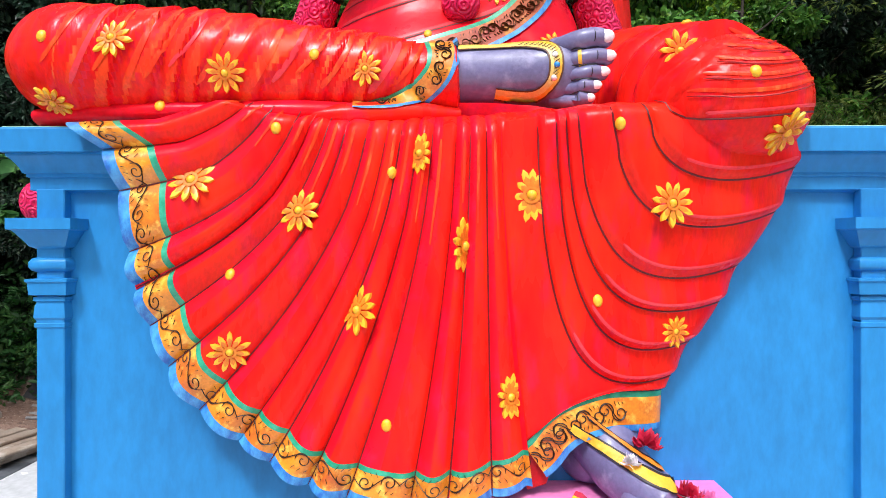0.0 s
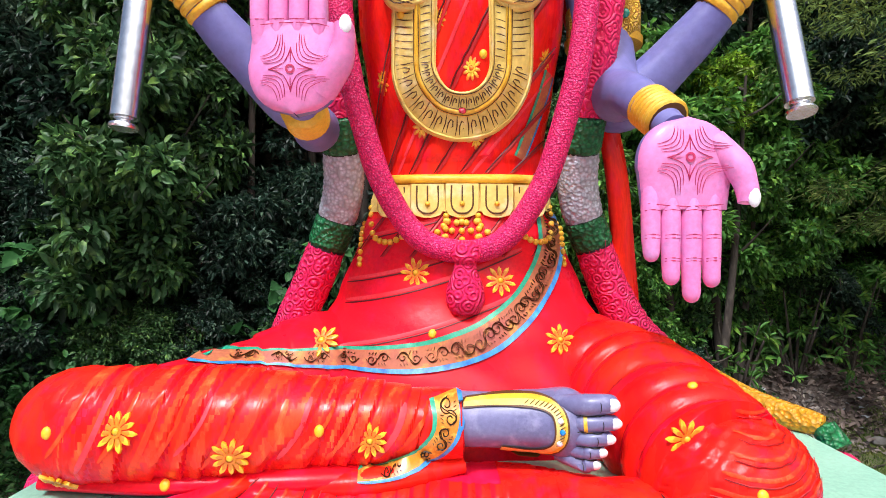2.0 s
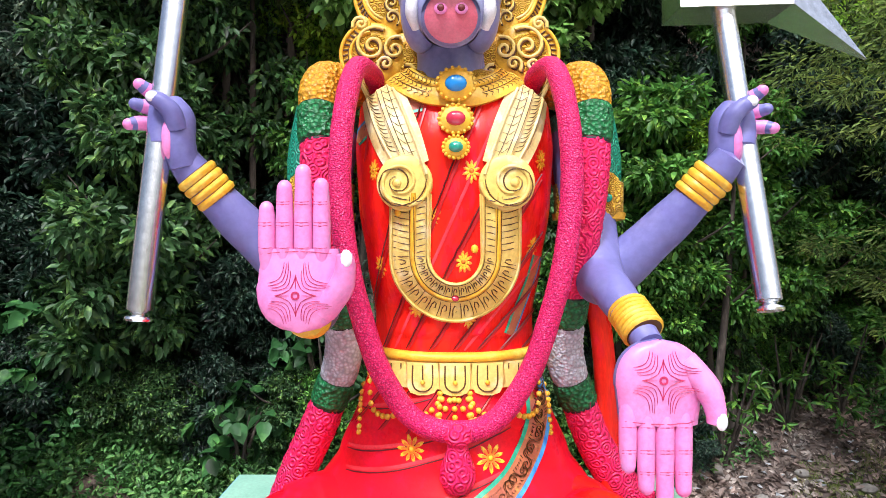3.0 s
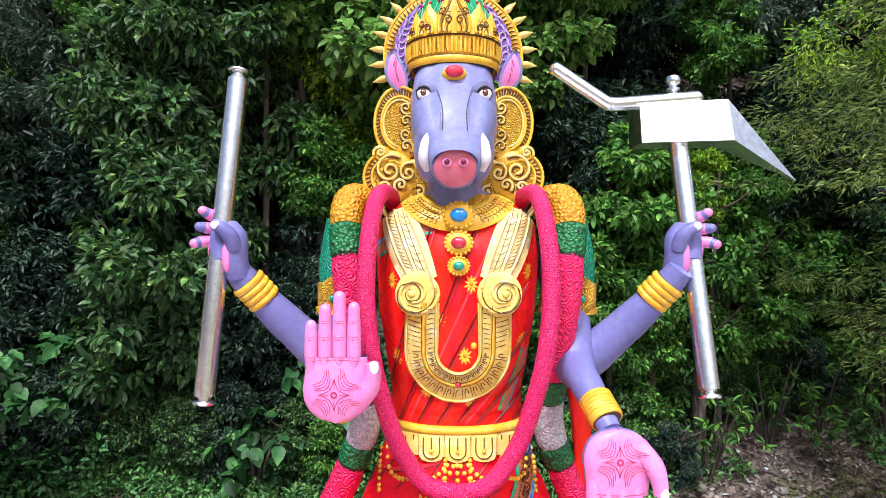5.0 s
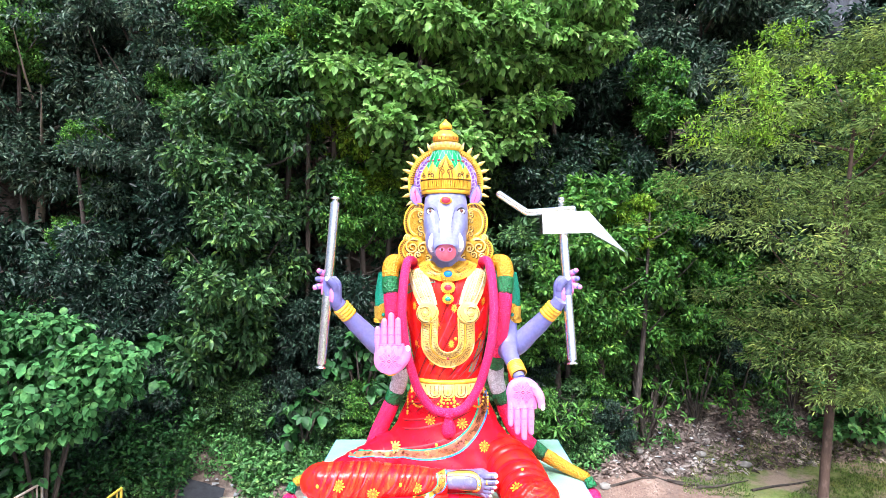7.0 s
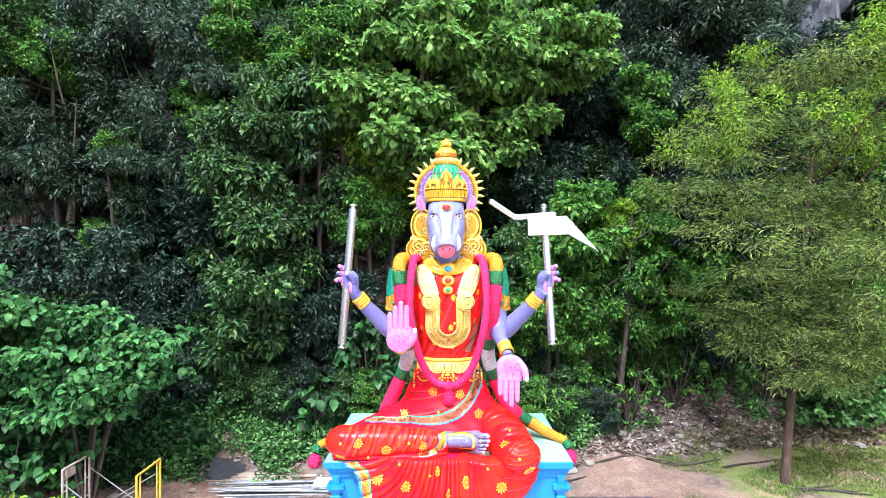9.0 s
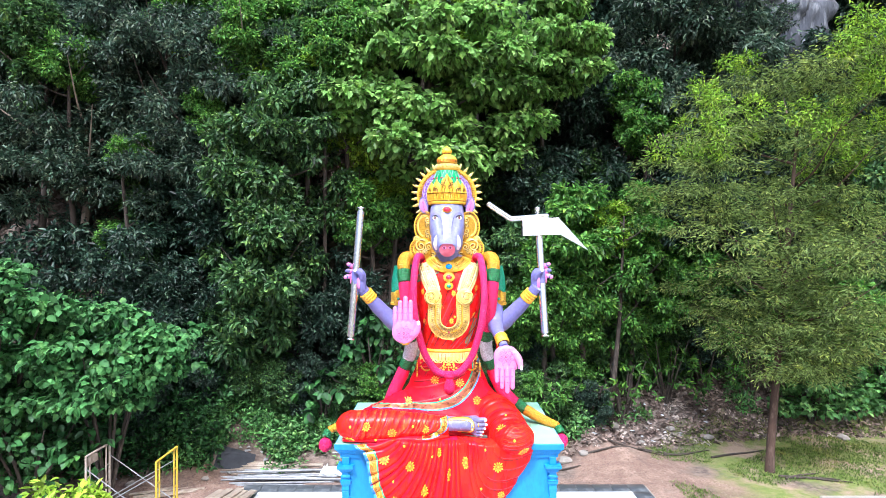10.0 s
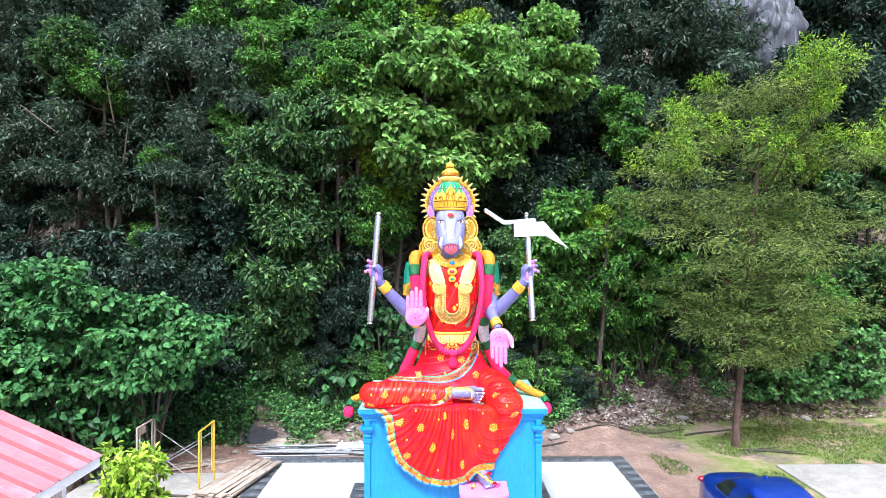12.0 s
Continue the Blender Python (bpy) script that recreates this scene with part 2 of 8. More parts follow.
M["bark_pale"] = material("pale_grey_bark", (0.30, 0.25, 0.20), 0.9, second=(0.17, 0.13, 0.10), scale=4, bump=0.6, bump_scale=16)
M["leaf_lime"] = leaf_material("lime_green_leaves", (0.40, 0.58, 0.05), (0.26, 0.44, 0.04), (0.52, 0.66, 0.08))
# darker rose that stands in for the shadow beside each roof rib
M["rib_shade"] = material("roof_rib_shade_paint", (0.30, 0.075, 0.085), 0.6, second=(0.24, 0.06, 0.07), scale=3)
# darker round-leaf green that carries the shade at the slope's foot
M["leaf_round"] = leaf_material("shade_toned_round_leaves", (0.040, 0.125, 0.034), (0.022, 0.070, 0.024), (0.10, 0.25, 0.055), 0.9)
M["leaf_bright"] = leaf_material("bright_broad_leaves", (0.215, 0.390, 0.090), (0.105, 0.230, 0.058), (0.39, 0.56, 0.15), 1.1, light=0.42)
M["leaf_mid"] = leaf_material("glossy_green_leaves", (0.068, 0.146, 0.046), (0.028, 0.072, 0.030), (0.22, 0.37, 0.080), 1.6)
# the deep slope's lack of light is put into this leaf colour
M["leaf_dark"] = leaf_material("shade_darkened_green_leaves", (0.027, 0.060, 0.038), (0.012, 0.028, 0.020), (0.105, 0.170, 0.095), 1.4, spec=0.42)
M["leaf_yellow"] = leaf_material("yellow_green_leaves", (0.26, 0.42, 0.035), (0.11, 0.25, 0.028), (0.45, 0.56, 0.05), 1.2, light=0.42)
M["leaf_fresh"] = leaf_material("fresh_green_leaves", (0.12, 0.28, 0.050), (0.046, 0.14, 0.032), (0.30, 0.49, 0.068), 1.8, light=0.38)
M["leaf_olive"] = leaf_material("olive_fine_leaves", (0.200, 0.280, 0.076), (0.115, 0.175, 0.056), (0.44, 0.50, 0.12), 1.0, light=0.46)
M["leaf_grey"] = leaf_material("grey_green_leaves", (0.052, 0.096, 0.060), (0.024, 0.047, 0.032), (0.23, 0.29, 0.18), 1.4, spec=0.42)
M["leaf_low"] = leaf_material("undergrowth_leaves", (0.12, 0.27, 0.075), (0.055, 0.15, 0.050), (0.27, 0.43, 0.12), 1.4)
M["grass"] = leaf_material("grass_blades", (0.16, 0.245, 0.045), (0.095, 0.17, 0.028), (0.32, 0.32, 0.09))
M["leaf_shrub"] = leaf_material("pale_round_leaves", (0.078, 0.210, 0.062), (0.036, 0.115, 0.038), (0.17, 0.35, 0.100), 1.2, 0.55, spec=0.18)


# ---- building tools ----
class Build:
    """Collects the faces of one mesh."""

    def __init__(self):
        self.v, self.f, self.m, self.names = [], [], [], []

    def mat(self, name):
        if name not in self.names:
            self.names.append(name)
        return self.names.index(name)

    def add(self, verts, faces, mat):
        o = len(self.v)
        self.v.extend(tuple(p) for p in verts)
        single = isinstance(mat, str)
        k = self.mat(mat) if single else 0
        for i, f in enumerate(faces):
            self.f.append(tuple(o + j for j in f))
            self.m.append(k if single else self.mat(mat[i]))

    def grid(self, func, nu, nv, mat, closed=False, flip=False):
        """func(a, b) over a, b in 0..1; mat: a name or a function of (a, b)."""
        verts = [func(i / nu, j / nv) for j in range(nv + 1) for i in range(nu if closed else nu + 1)]
        w = nu if closed else nu + 1
        faces, mats = [], []
        for j in range(nv):
            for i in range(nu):
                i2 = (i + 1) % w if closed else i + 1
                q = (j * w + i, j * w + i2, (j + 1) * w + i2, (j + 1) * w + i)
                faces.append(q[::-1] if flip else q)
                mats.append(mat if isinstance(mat, str) else mat((i + 0.5) / nu, (j + 0.5) / nv))
        self.add(verts, faces, mats)

    def tube(self, pts, radii, mat, n=14, steps=None, flat=1.0, up=(0, 0, 1), smooth=True, caps=True, ridge=None):
        """A swept tube through pts; radii: one or one a point; flat: the second radius by the first; ridge(a, s): radius factor."""
        pts = [Vector(p) for p in pts]
        if not isinstance(radii, (list, tuple)):
            radii = [radii] * len(pts)
        steps = steps or (max(2, 8 * (len(pts) - 1)) if smooth and len(pts) > 2 else len(pts) - 1)
        path, rad = [], []
        for k in range(steps + 1):
            s = k / steps * (len(pts) - 1)
            path.append(spline(pts, s) if smooth and len(pts) > 2 else lerp(pts, s))
            i = min(int(s), len(pts) - 2)
            t = s - i
            t = t * t * (3 - 2 * t) if smooth else t
            rad.append(radii[i] * (1 - t) + radii[i + 1] * t)
        u = Vector(up)
        rings, tags = [], []
        for k, p in enumerate(path):
            d = (path[min(k + 1, steps)] - path[max(k - 1, 0)]).normalized()
            if k == 0:
                side = d.cross(u)
                if side.length < 0.05:
                    side = d.cross(Vector((0, 1, 0)))
            else:
                side = side - d * side.dot(d)
            side.normalize()
            u2 = side.cross(d).normalized()
            ring = []
            for i in range(n):
                a = 2 * math.pi * i / n
                r = rad[k] * (ridge(i / n, k / steps) if ridge else 1)
                ring.append(p + side * (math.cos(a) * r) + u2 * (math.sin(a) * r * flat))
            rings.append(ring)
        verts = [p for r in rings for p in r]
        faces, mats = [], []
        for k in range(steps):
            for i in range(n):
                faces.append((k * n + i, k * n + (i + 1) % n, (k + 1) * n + (i + 1) % n, (k + 1) * n + i))
                mats.append(mat if isinstance(mat, str) else mat((i + 0.5) / n, (k + 0.5) / steps))
        if caps:
            for k, tip, sign in ((0, path[0], -1), (steps, path[-1], 1)):
                c = len(verts)
                d = (path[-1] - path[-2]) if sign > 0 else (path[0] - path[1])
                verts.append(tip + d.normalized() * rad[k] * 0.25)
                for i in range(n):
                    tri = (k * n + i, k * n + (i + 1) % n, c)
                    faces.append(tri if sign > 0 else tri[::-1])
                    mats.append(mat if isinstance(mat, str) else mat((i + 0.5) / n, 0.0 if k == 0 else 1.0))
        self.add(verts, faces, mats)

    def ball(self, c, r, mat, n=12, rows=8, turn=None):
        r = (r, r, r) if isinstance(r, (int, float)) else r
        c = Vector(c)
        t = turn or Matrix.Identity(3)
        verts = [c + t @ Vector((r[0] * math.cos(2 * math.pi * i / n) * math.sin(math.pi * j / rows), r[1] * math.sin(2 * math.pi * i / n) * math.sin(math.pi * j / rows),
                                 r[2] * math.cos(math.pi * j / rows))) for j in range(rows + 1) for i in range(n)]
        faces = [(j * n + i, (j + 1) * n + i, (j + 1) * n + (i + 1) % n, j * n + (i + 1) % n) for j in range(rows) for i in range(n)]
        mats = mat if isinstance(mat, str) else [mat(Vector(verts[f[0]]) - c) for f in faces]
        self.add(verts, faces, mats)

    def box(self, lo, hi, mat, turn=None, at=(0, 0, 0), bevel=0.0):
        """A box with chamfered edges."""
        bm = bmesh.new()
        bmesh.ops.create_cube(bm, size=1)
        for v in bm.verts:
            v.co = Vector([lo[i] + (v.co[i] + 0.5) * (hi[i] - lo[i]) for i in range(3)])
        if bevel:
            bmesh.ops.bevel(bm, geom=bm.edges[:], offset=bevel, segments=1, affect="EDGES")
        t = (turn or Matrix.Identity(4)).to_4x4()
        bm.verts.index_update()
        self.add([t @ v.co + Vector(at) for v in bm.verts], [[v.index for v in f.verts] for f in bm.faces], mat)
        bm.free()

    def lathe(self, c, profile, mat, n=24, squash=1.0, axis=None):
        """profile: (radius, height) pairs; mat a name or a list of one name a step."""
        t = axis or Matrix.Identity(3)
        verts = [Vector(c) + t @ Vector((r * math.cos(2 * math.pi * i / n), r * squash * math.sin(2 * math.pi * i / n), h)) for r, h in profile for i in range(n)]
        faces, mats = [], []
        for j in range(len(profile) - 1):
            for i in range(n):
                faces.append((j * n + i, j * n + (i + 1) % n, (j + 1) * n + (i + 1) % n, (j + 1) * n + i))
                mats.append(mat if isinstance(mat, str) else mat[j])
        self.add(verts, faces, mats)

    def mesh(self, name, sharp=50):
        me = bpy.data.meshes.new(name)
        me.from_pydata(self.v, [], self.f)
        me.polygons.foreach_set("material_index", self.m)
        for k in self.names:
            me.materials.append(M[k])
        me.polygons.foreach_set("use_smooth", [True] * len(self.f))
        me.set_sharp_from_angle(angle=radians(sharp))
        me.validate()
        me.update()
        return me

    def tree(self):
        from mathutils.bvhtree import BVHTree
        return BVHTree.FromPolygons(self.v, self.f)


def lerp(pts, s):
    i = min(int(s), len(pts) - 2)
    return pts[i].lerp(pts[i + 1], s - i)


def spline(pts, s):
    """Catmull-Rom through pts."""
    i = min(int(s), len(pts) - 2)
    t = s - i
    p0, p1, p2, p3 = pts[max(i - 1, 0)], pts[i], pts[i + 1], pts[min(i + 2, len(pts) - 1)]
    return 0.5 * ((2 * p1) + (p2 - p0) * t + (2 * p0 - 5 * p1 + 4 * p2 - p3) * t * t + (3 * p1 - p0 - 3 * p2 + p3) * t ** 3)


def table(rows, x):
    """Smooth values between rows of (x, values...)."""
    if x <= rows[0][0]:
        return rows[0][1:]
    for a, b in zip(rows, rows[1:]):
        if x <= b[0]:
            t = (x - a[0]) / (b[0] - a[0])
            t = t * t * (3 - 2 * t) * 0.5 + t * 0.5
            return tuple(p + (q - p) * t for p, q in zip(a[1:], b[1:]))
    return rows[-1][1:]


def part(name, build, parent, label="", sharp=40, kind=""):
    """One mesh object under a thing or a part."""
    ob = new(name, build.mesh(name, sharp) if isinstance(build, Build) else build)
    if parent:
        ob.parent = parent
    return tagged(ob, label, kind=kind)


def thing(name, label, category, group="", at=(0, 0, 0), kind=""):
    ob = new(name)
    ob.location = at
    ob.empty_display_size = 0.2
    return tagged(ob, label, category, group, kind)


# ---- the painted statue: one mesh ----
CX = 0.015
SP = Build()


class Front:
    """Lays reliefs and painted lines on the front of what is built so far."""

    def __init__(self, build, toward=(0, 1, 0)):
        self.bvh, self.b, self.way = build.tree(), build, Vector(toward)

    def at(self, x, z, far=5.0):
        hit, n, _, _ = self.bvh.ray_cast(Vector((x, 0, z)) - self.way * far, self.way)
        if hit is None:
            return None
        if n.dot(self.way) > 0:
            n = -n
        return hit, n

    def basis(self, n):
        x = Vector((0, 0, 1)).cross(-n)
        x = Vector((1, 0, 0)) if x.length < 0.2 else x.normalized()
        if x.x < 0:
            x = -x
        z = n.cross(x)
        if z.z < 0:
            z = -z
        return x, z.normalized()

    def line(self, pts, width, mat, lift=0.003, closed=False, rows=None):
        """A painted line through (x, z) points."""
        got = []
        for p in pts:
            h = self.at(*p)
            if h is None:
                self._strip(got, width, mat, lift)
                got = []
            else:
                if got and (h[0] - got[-1][0]).length > 0.25:
                    self._strip(got, width, mat, lift)
                    got = []
                got.append(h)
        self._strip(got, width, mat, lift)

    def _strip(self, got, width, mat, lift):
        if len(got) < 2:
            return
        verts, k = [], len(got)
        for i, (p, n) in enumerate(got):
            d = got[min(i + 1, k - 1)][0] - got[max(i - 1, 0)][0]
            s = d.cross(n)
            s = s.normalized() if s.length > 1e-6 else Vector((1, 0, 0))
            w = width * 0.5 * (1 if 0 < i < k - 1 else 0.45)
            verts += [p + n * lift + s * w, p + n * (lift * 1.6), p + n * lift - s * w]
        faces = []
        for i in range(k - 1):
            a = 3 * i
            faces += [(a, a + 3, a + 4, a + 1), (a + 1, a + 4, a + 5, a + 2)]
        self.b.add(verts, faces, mat)

    def band(self, pts, widths, mats, lift=0.004, grow=None):
        """A band along (x, z) points, cut lengthwise into stripes."""
        got = [(h, p) for p in pts for h in [self.at(*p)] if h]
        verts, faces, fm, k = [], [], [], len(widths) + 1
        offs = [0.0]
        for w in widths:
            offs.append(offs[-1] + w)
        total = offs[-1]
        for i in range(len(got)):
            (p, n), q = got[i]
            a, c = got[max(i - 1, 0)][1], got[min(i + 1, len(got) - 1)][1]
            dx, dz = c[0] - a[0], c[1] - a[1]
            l = math.hypot(dx, dz) or 1
            sx, sz = dz / l, -dx / l
            wide = grow(i / max(1, len(got) - 1)) if grow else 1.0
            for o in offs:
                o = (o - total / 2) * wide
                h = self.at(q[0] + sx * o, q[1] + sz * o) or (p, n)
                if (h[0] - p).length > total * 2.5:
                    h = (p + Vector((sx, 0, sz)) * o, n)
                verts.append(h[0] + h[1] * lift)
        for i in range(len(got) - 1):
            for j in range(k - 1):
                faces.append((i * k + j, i * k + j + 1, (i + 1) * k + j + 1, (i + 1) * k + j))
                fm.append(mats[j])
        self.b.add(verts, faces, fm)

    def flower(self, x, z, r, petals=12, spin=0.0, squeeze=1.0, mats=("yellow", "orange")):
        h = self.at(x, z)
        if not h:
            return
        p, n = h
        ex, ez = self.basis(n)
        for k in range(petals):
            a = spin + 2 * math.pi * k / petals
            d = (ex * math.cos(a) * squeeze + ez * math.sin(a))
            s = n.cross(d).normalized()
            rr = r * (1.0 if k % 2 else 0.90)
            w = r * 0.125
            e = n * 0.004
            v = [p + d * rr * 0.22 + s * w * 0.3 + e, p + d * rr * 0.55 + s * w + e, p + d * rr * 0.82 + s * w * 0.9 + e, p + d * rr + e, p + d * rr * 0.82 - s * w * 0.9 + e,
                 p + d * rr * 0.55 - s * w + e, p + d * rr * 0.22 - s * w * 0.3 + e, p + d * rr * 0.30 + n * 0.006, p + d * rr * 0.72 + n * 0.008]
            low = [q - n * 0.012 for q in v[:7]]
            self.b.add(v + low, [(0, 1, 8, 7), (1, 2, 8), (2, 3, 8), (3, 4, 8), (4, 5, 8), (5, 6, 7, 8), (6, 0, 7)] + [(i, i + 9, i + 10, i + 1) for i in range(6)], [mats[1]] + [mats[0]] * 4 + [mats[1]] * 2 + [mats[0]] * 6)
        self.b.ball(p, r * 0.19, mats[0], 10, 6)
        self.ring(p, n, r * 0.25, r * 0.055, mats[1])

    def ring(self, p, n, r, w, mat, lift=0.009, k=16):
        ex, ez = self.basis(n)
        verts = []
        for i in range(k):
            a = 2 * math.pi * i / k
            d = ex * math.cos(a) + ez * math.sin(a)
            verts += [p + d * (r - w) + n * lift, p + d * (r + w) + n * lift]
        self.b.add(verts, [(2 * i, 2 * i + 1, (2 * i + 3) % (2 * k), (2 * i + 2) % (2 * k)) for i in range(k)], mat)

    def stud(self, x, z, r, mat, tall=1.2):
        h = self.at(x, z)
        if h:
            ex, ez = self.basis(h[1])
            t = Matrix((ex, ez, h[1])).transposed()
            self.b.ball(h[0], (r, r * tall, r * 0.6), mat, 12, 6, t)


def whorl(x0, z0, cx, cz, turns=1.35, sense=1, n=26):
    """A stroke that starts at (x0, z0) and winds in on (cx, cz)."""
    out = []
    for k in range(n + 1):
        a = sense * turns * 2 * math.pi * k / n
        f = math.exp(-1.7 * k / n)
        dx, dz = (x0 - cx) * f, (z0 - cz) * f
        out.append((cx + dx * math.cos(a) - dz * math.sin(a), cz + dx * math.sin(a) + dz * math.cos(a)))
    return out


STROKES = (((-0.50, -0.40), (-0.16, 0.06), 1.0, 1), ((0.02, -0.46), (0.28, -0.04), 0.95, 1), ((-0.44, 0.42), (0.06, 0.30), 0.28, 1), ((0.30, 0.44), (0.46, 0.10), 0.45, -1))


def scroll(front, x, z, ex, ez, long, wide, width, mat, lift):
    """One motif of a vine: a winding stem with two curls and leaf strokes; ex runs along the border, ez across it."""
    def put(pts, w=1.0):
        front.line([(x + ex[0] * u + ez[0] * v, z + ex[1] * u + ez[1] * v) for u, v in pts], width * w, mat, lift)

    put([(long * (t - 0.5), 0.34 * wide * math.sin(2 * math.pi * t)) for t in [i / 20 for i in range(21)]])
    for side in (-1, 1):
        cu, cv, r = side * 0.25 * long, -side * 0.08 * wide, 0.36 * wide
        put([(cu + r * (1 - 0.82 * q) * math.cos(math.pi * (0.9 + 2.6 * q) * side + (0 if side > 0 else math.pi)), cv + r * (1 - 0.82 * q) * math.sin(math.pi * (0.9 + 2.6 * q) + (0 if side > 0 else math.pi))) for q in [i / 22 for i in range(23)]], 1.15)
        for k in range(3):
            a = side * (0.06 + 0.13 * k) * long
            put([(a, side * (0.44 - 0.03 * k) * wide), (a + 0.02 * long, side * 0.36 * wide), (a + 0.055 * long, side * (0.24 + 0.02 * k) * wide)], 0.8)


# torso and belly: z, half width, front y, back y
TORSO = [(2.98, 1.35, 0.25, 1.75), (3.25, 1.12, 0.28, 1.7), (3.5, 0.88, 0.38, 1.6), (3.75, 0.72, 0.49, 1.5), (4.05, 0.60, 0.55, 1.42), (4.25, 0.535, 0.60, 1.38), (4.42, 0.50, 0.635, 1.35),
         (4.6, 0.49, 0.635, 1.3), (4.9, 0.53, 0.50, 1.3), (5.25, 0.58, 0.44, 1.3), (5.6, 0.60, 0.45, 1.3), (5.85, 0.58, 0.52, 1.28), (6.02, 0.42, 0.64, 1.2),
         (6.10, 0.20, 0.76, 1.12), (6.3, 0.18, 0.78, 1.1)]


def fold_phase(x, z):
    """Which fold of the drape over the chest a spot lies on; the folds fan out upwards."""
    h = z - 4.41
    return (x - 0.748 * h) / (1 + 0.9 * h) / 0.135


def fold_x(k, z):
    h = z - 4.41
    return 0.135 * k * (1 + 0.9 * h) + 0.748 * h


def torso(a, b):
    z = 2.98 + b * 3.32
    w, f, k = table(TORSO, z)
    ang = 2 * math.pi * a
    c, s = math.cos(ang), math.sin(ang)
    e = 0.85
    x = CX + w * math.copysign(abs(c) ** e, c)
    mid = (f + k) / 2
    y = mid + (k - f) / 2 * math.copysign(abs(s) ** e, s)
    if s < 0:
        # draped folds, running down to the left over the chest, sweeping over the lap below
        if z > 4.5:
            y += -0.026 * abs(math.sin(math.pi * fold_phase(x, z))) ** 0.8 * -s
        elif z < 4.1:
            ph = (z + 0.45 * x + 0.25 * x * x)
            y += -0.016 * abs(math.sin(ph * math.pi * 3.2)) * -s
    return Vector((x, y, z))


SP.grid(torso, 160, 150, lambda a, b: "crimson" if b < 0.36 else "red" if b < 0.875 or (b < 0.905 and abs(math.cos(2 * math.pi * a)) > 0.62) else "gold_relief" if b < 0.93 else "face", closed=True)

# crossed leg: thigh and shin, with ridged folds
SP.tube([(-0.45, 0.95, 3.29), (-0.78, 0.72, 3.29), (-1.13, 0.48, 3.21), (-1.48, 0.04, 3.22)], [0.41, 0.355, 0.305, 0.230], "crimson", 32, 100, ridge=lambda a, s: 1 + 0.05 * ((9 * (s + 0.04 * math.cos(2 * math.pi * a))) % 1.0 - 0.5))

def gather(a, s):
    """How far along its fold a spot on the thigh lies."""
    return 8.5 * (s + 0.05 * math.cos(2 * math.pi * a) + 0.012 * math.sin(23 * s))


# groove shade of the gathers painted in: maroon, then crimson beside it
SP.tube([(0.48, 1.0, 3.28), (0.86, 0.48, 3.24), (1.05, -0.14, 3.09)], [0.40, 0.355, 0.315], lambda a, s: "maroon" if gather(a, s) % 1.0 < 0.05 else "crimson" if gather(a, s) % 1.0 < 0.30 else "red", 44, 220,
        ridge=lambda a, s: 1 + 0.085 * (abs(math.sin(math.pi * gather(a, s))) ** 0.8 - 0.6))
LAP = Front(SP)
# bordered edge that sweeps from the waist over the lap
SWEEP = [Vector(p) for p in ((0.50, 0, 4.20), (0.50, 0, 4.02), (0.42, 0, 3.83), (0.28, 0, 3.66), (0.08, 0, 3.535), (-0.20, 0, 3.465), (-0.55, 0, 3.45), (-0.90, 0, 3.465), (-1.30, 0, 3.49))]
sweep = [(p.x, p.z) for p in [spline(SWEEP, i / 90 * (len(SWEEP) - 1)) for i in range(91)]]
taper = lambda s: 1.0 if s < 0.55 else 1.0 - 0.80 * (s - 0.55) / 0.45
LAP.band(sweep, (0.026, 0.118, 0.024), ("hem_blue", "border_dark", "hem_green"), 0.012, taper)
for k in range(3, 86, 5):
    x, z = sweep[k]
    dx, dz = sweep[k + 2][0] - sweep[k - 2][0], sweep[k + 2][1] - sweep[k - 2][1]
    l = math.hypot(dx, dz)
    scroll(LAP, x, z, (dx / l, dz / l), (dz / l * (1 if k % 2 else -1), -dx / l * (1 if k % 2 else -1)), 0.125, 0.098 * taper(k / 90), 0.0030, "brown", 0.015)


def ridged_ball(centre, radii, way, count, amp):
    """A rounded knee, the cloth gathered in soft ridges across the way."""
    way = way.normalized()

    def f(a, b):
        an, el = 2 * math.pi * a, math.pi * (b - 0.5)
        n = Vector((math.cos(an) * math.cos(el), math.sin(an) * math.cos(el), math.sin(el)))
        u = n.dot(way)
        k = 1 + amp * ((count * (u + 0.10 * math.sin(5 * n.x + 2 * n.z))) % 1.0 - 0.5) * max(0, 1 - u * u)
        return Vector(centre) + Vector((n.x * radii[0], n.y * radii[1], n.z * radii[2])) * k

    SP.grid(f, 96, 72, "red", closed=True)


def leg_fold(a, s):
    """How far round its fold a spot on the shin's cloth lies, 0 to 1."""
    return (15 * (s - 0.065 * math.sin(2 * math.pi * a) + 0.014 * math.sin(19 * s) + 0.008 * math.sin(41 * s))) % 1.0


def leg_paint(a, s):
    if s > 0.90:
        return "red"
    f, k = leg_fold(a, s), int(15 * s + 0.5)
    # ridge tint and sheen painted orange-red, groove shade painted crimson
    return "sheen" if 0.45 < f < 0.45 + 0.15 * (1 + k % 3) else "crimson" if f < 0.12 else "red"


ridged_ball((-1.565, -0.075, 3.275), (0.29, 0.235, 0.240), Vector((0.9, -0.25, -0.3)), 4.0, 0.022)
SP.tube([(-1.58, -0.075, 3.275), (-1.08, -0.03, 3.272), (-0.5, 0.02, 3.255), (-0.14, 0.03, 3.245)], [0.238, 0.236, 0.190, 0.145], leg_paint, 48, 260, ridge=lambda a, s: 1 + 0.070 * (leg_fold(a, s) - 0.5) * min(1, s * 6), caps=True)
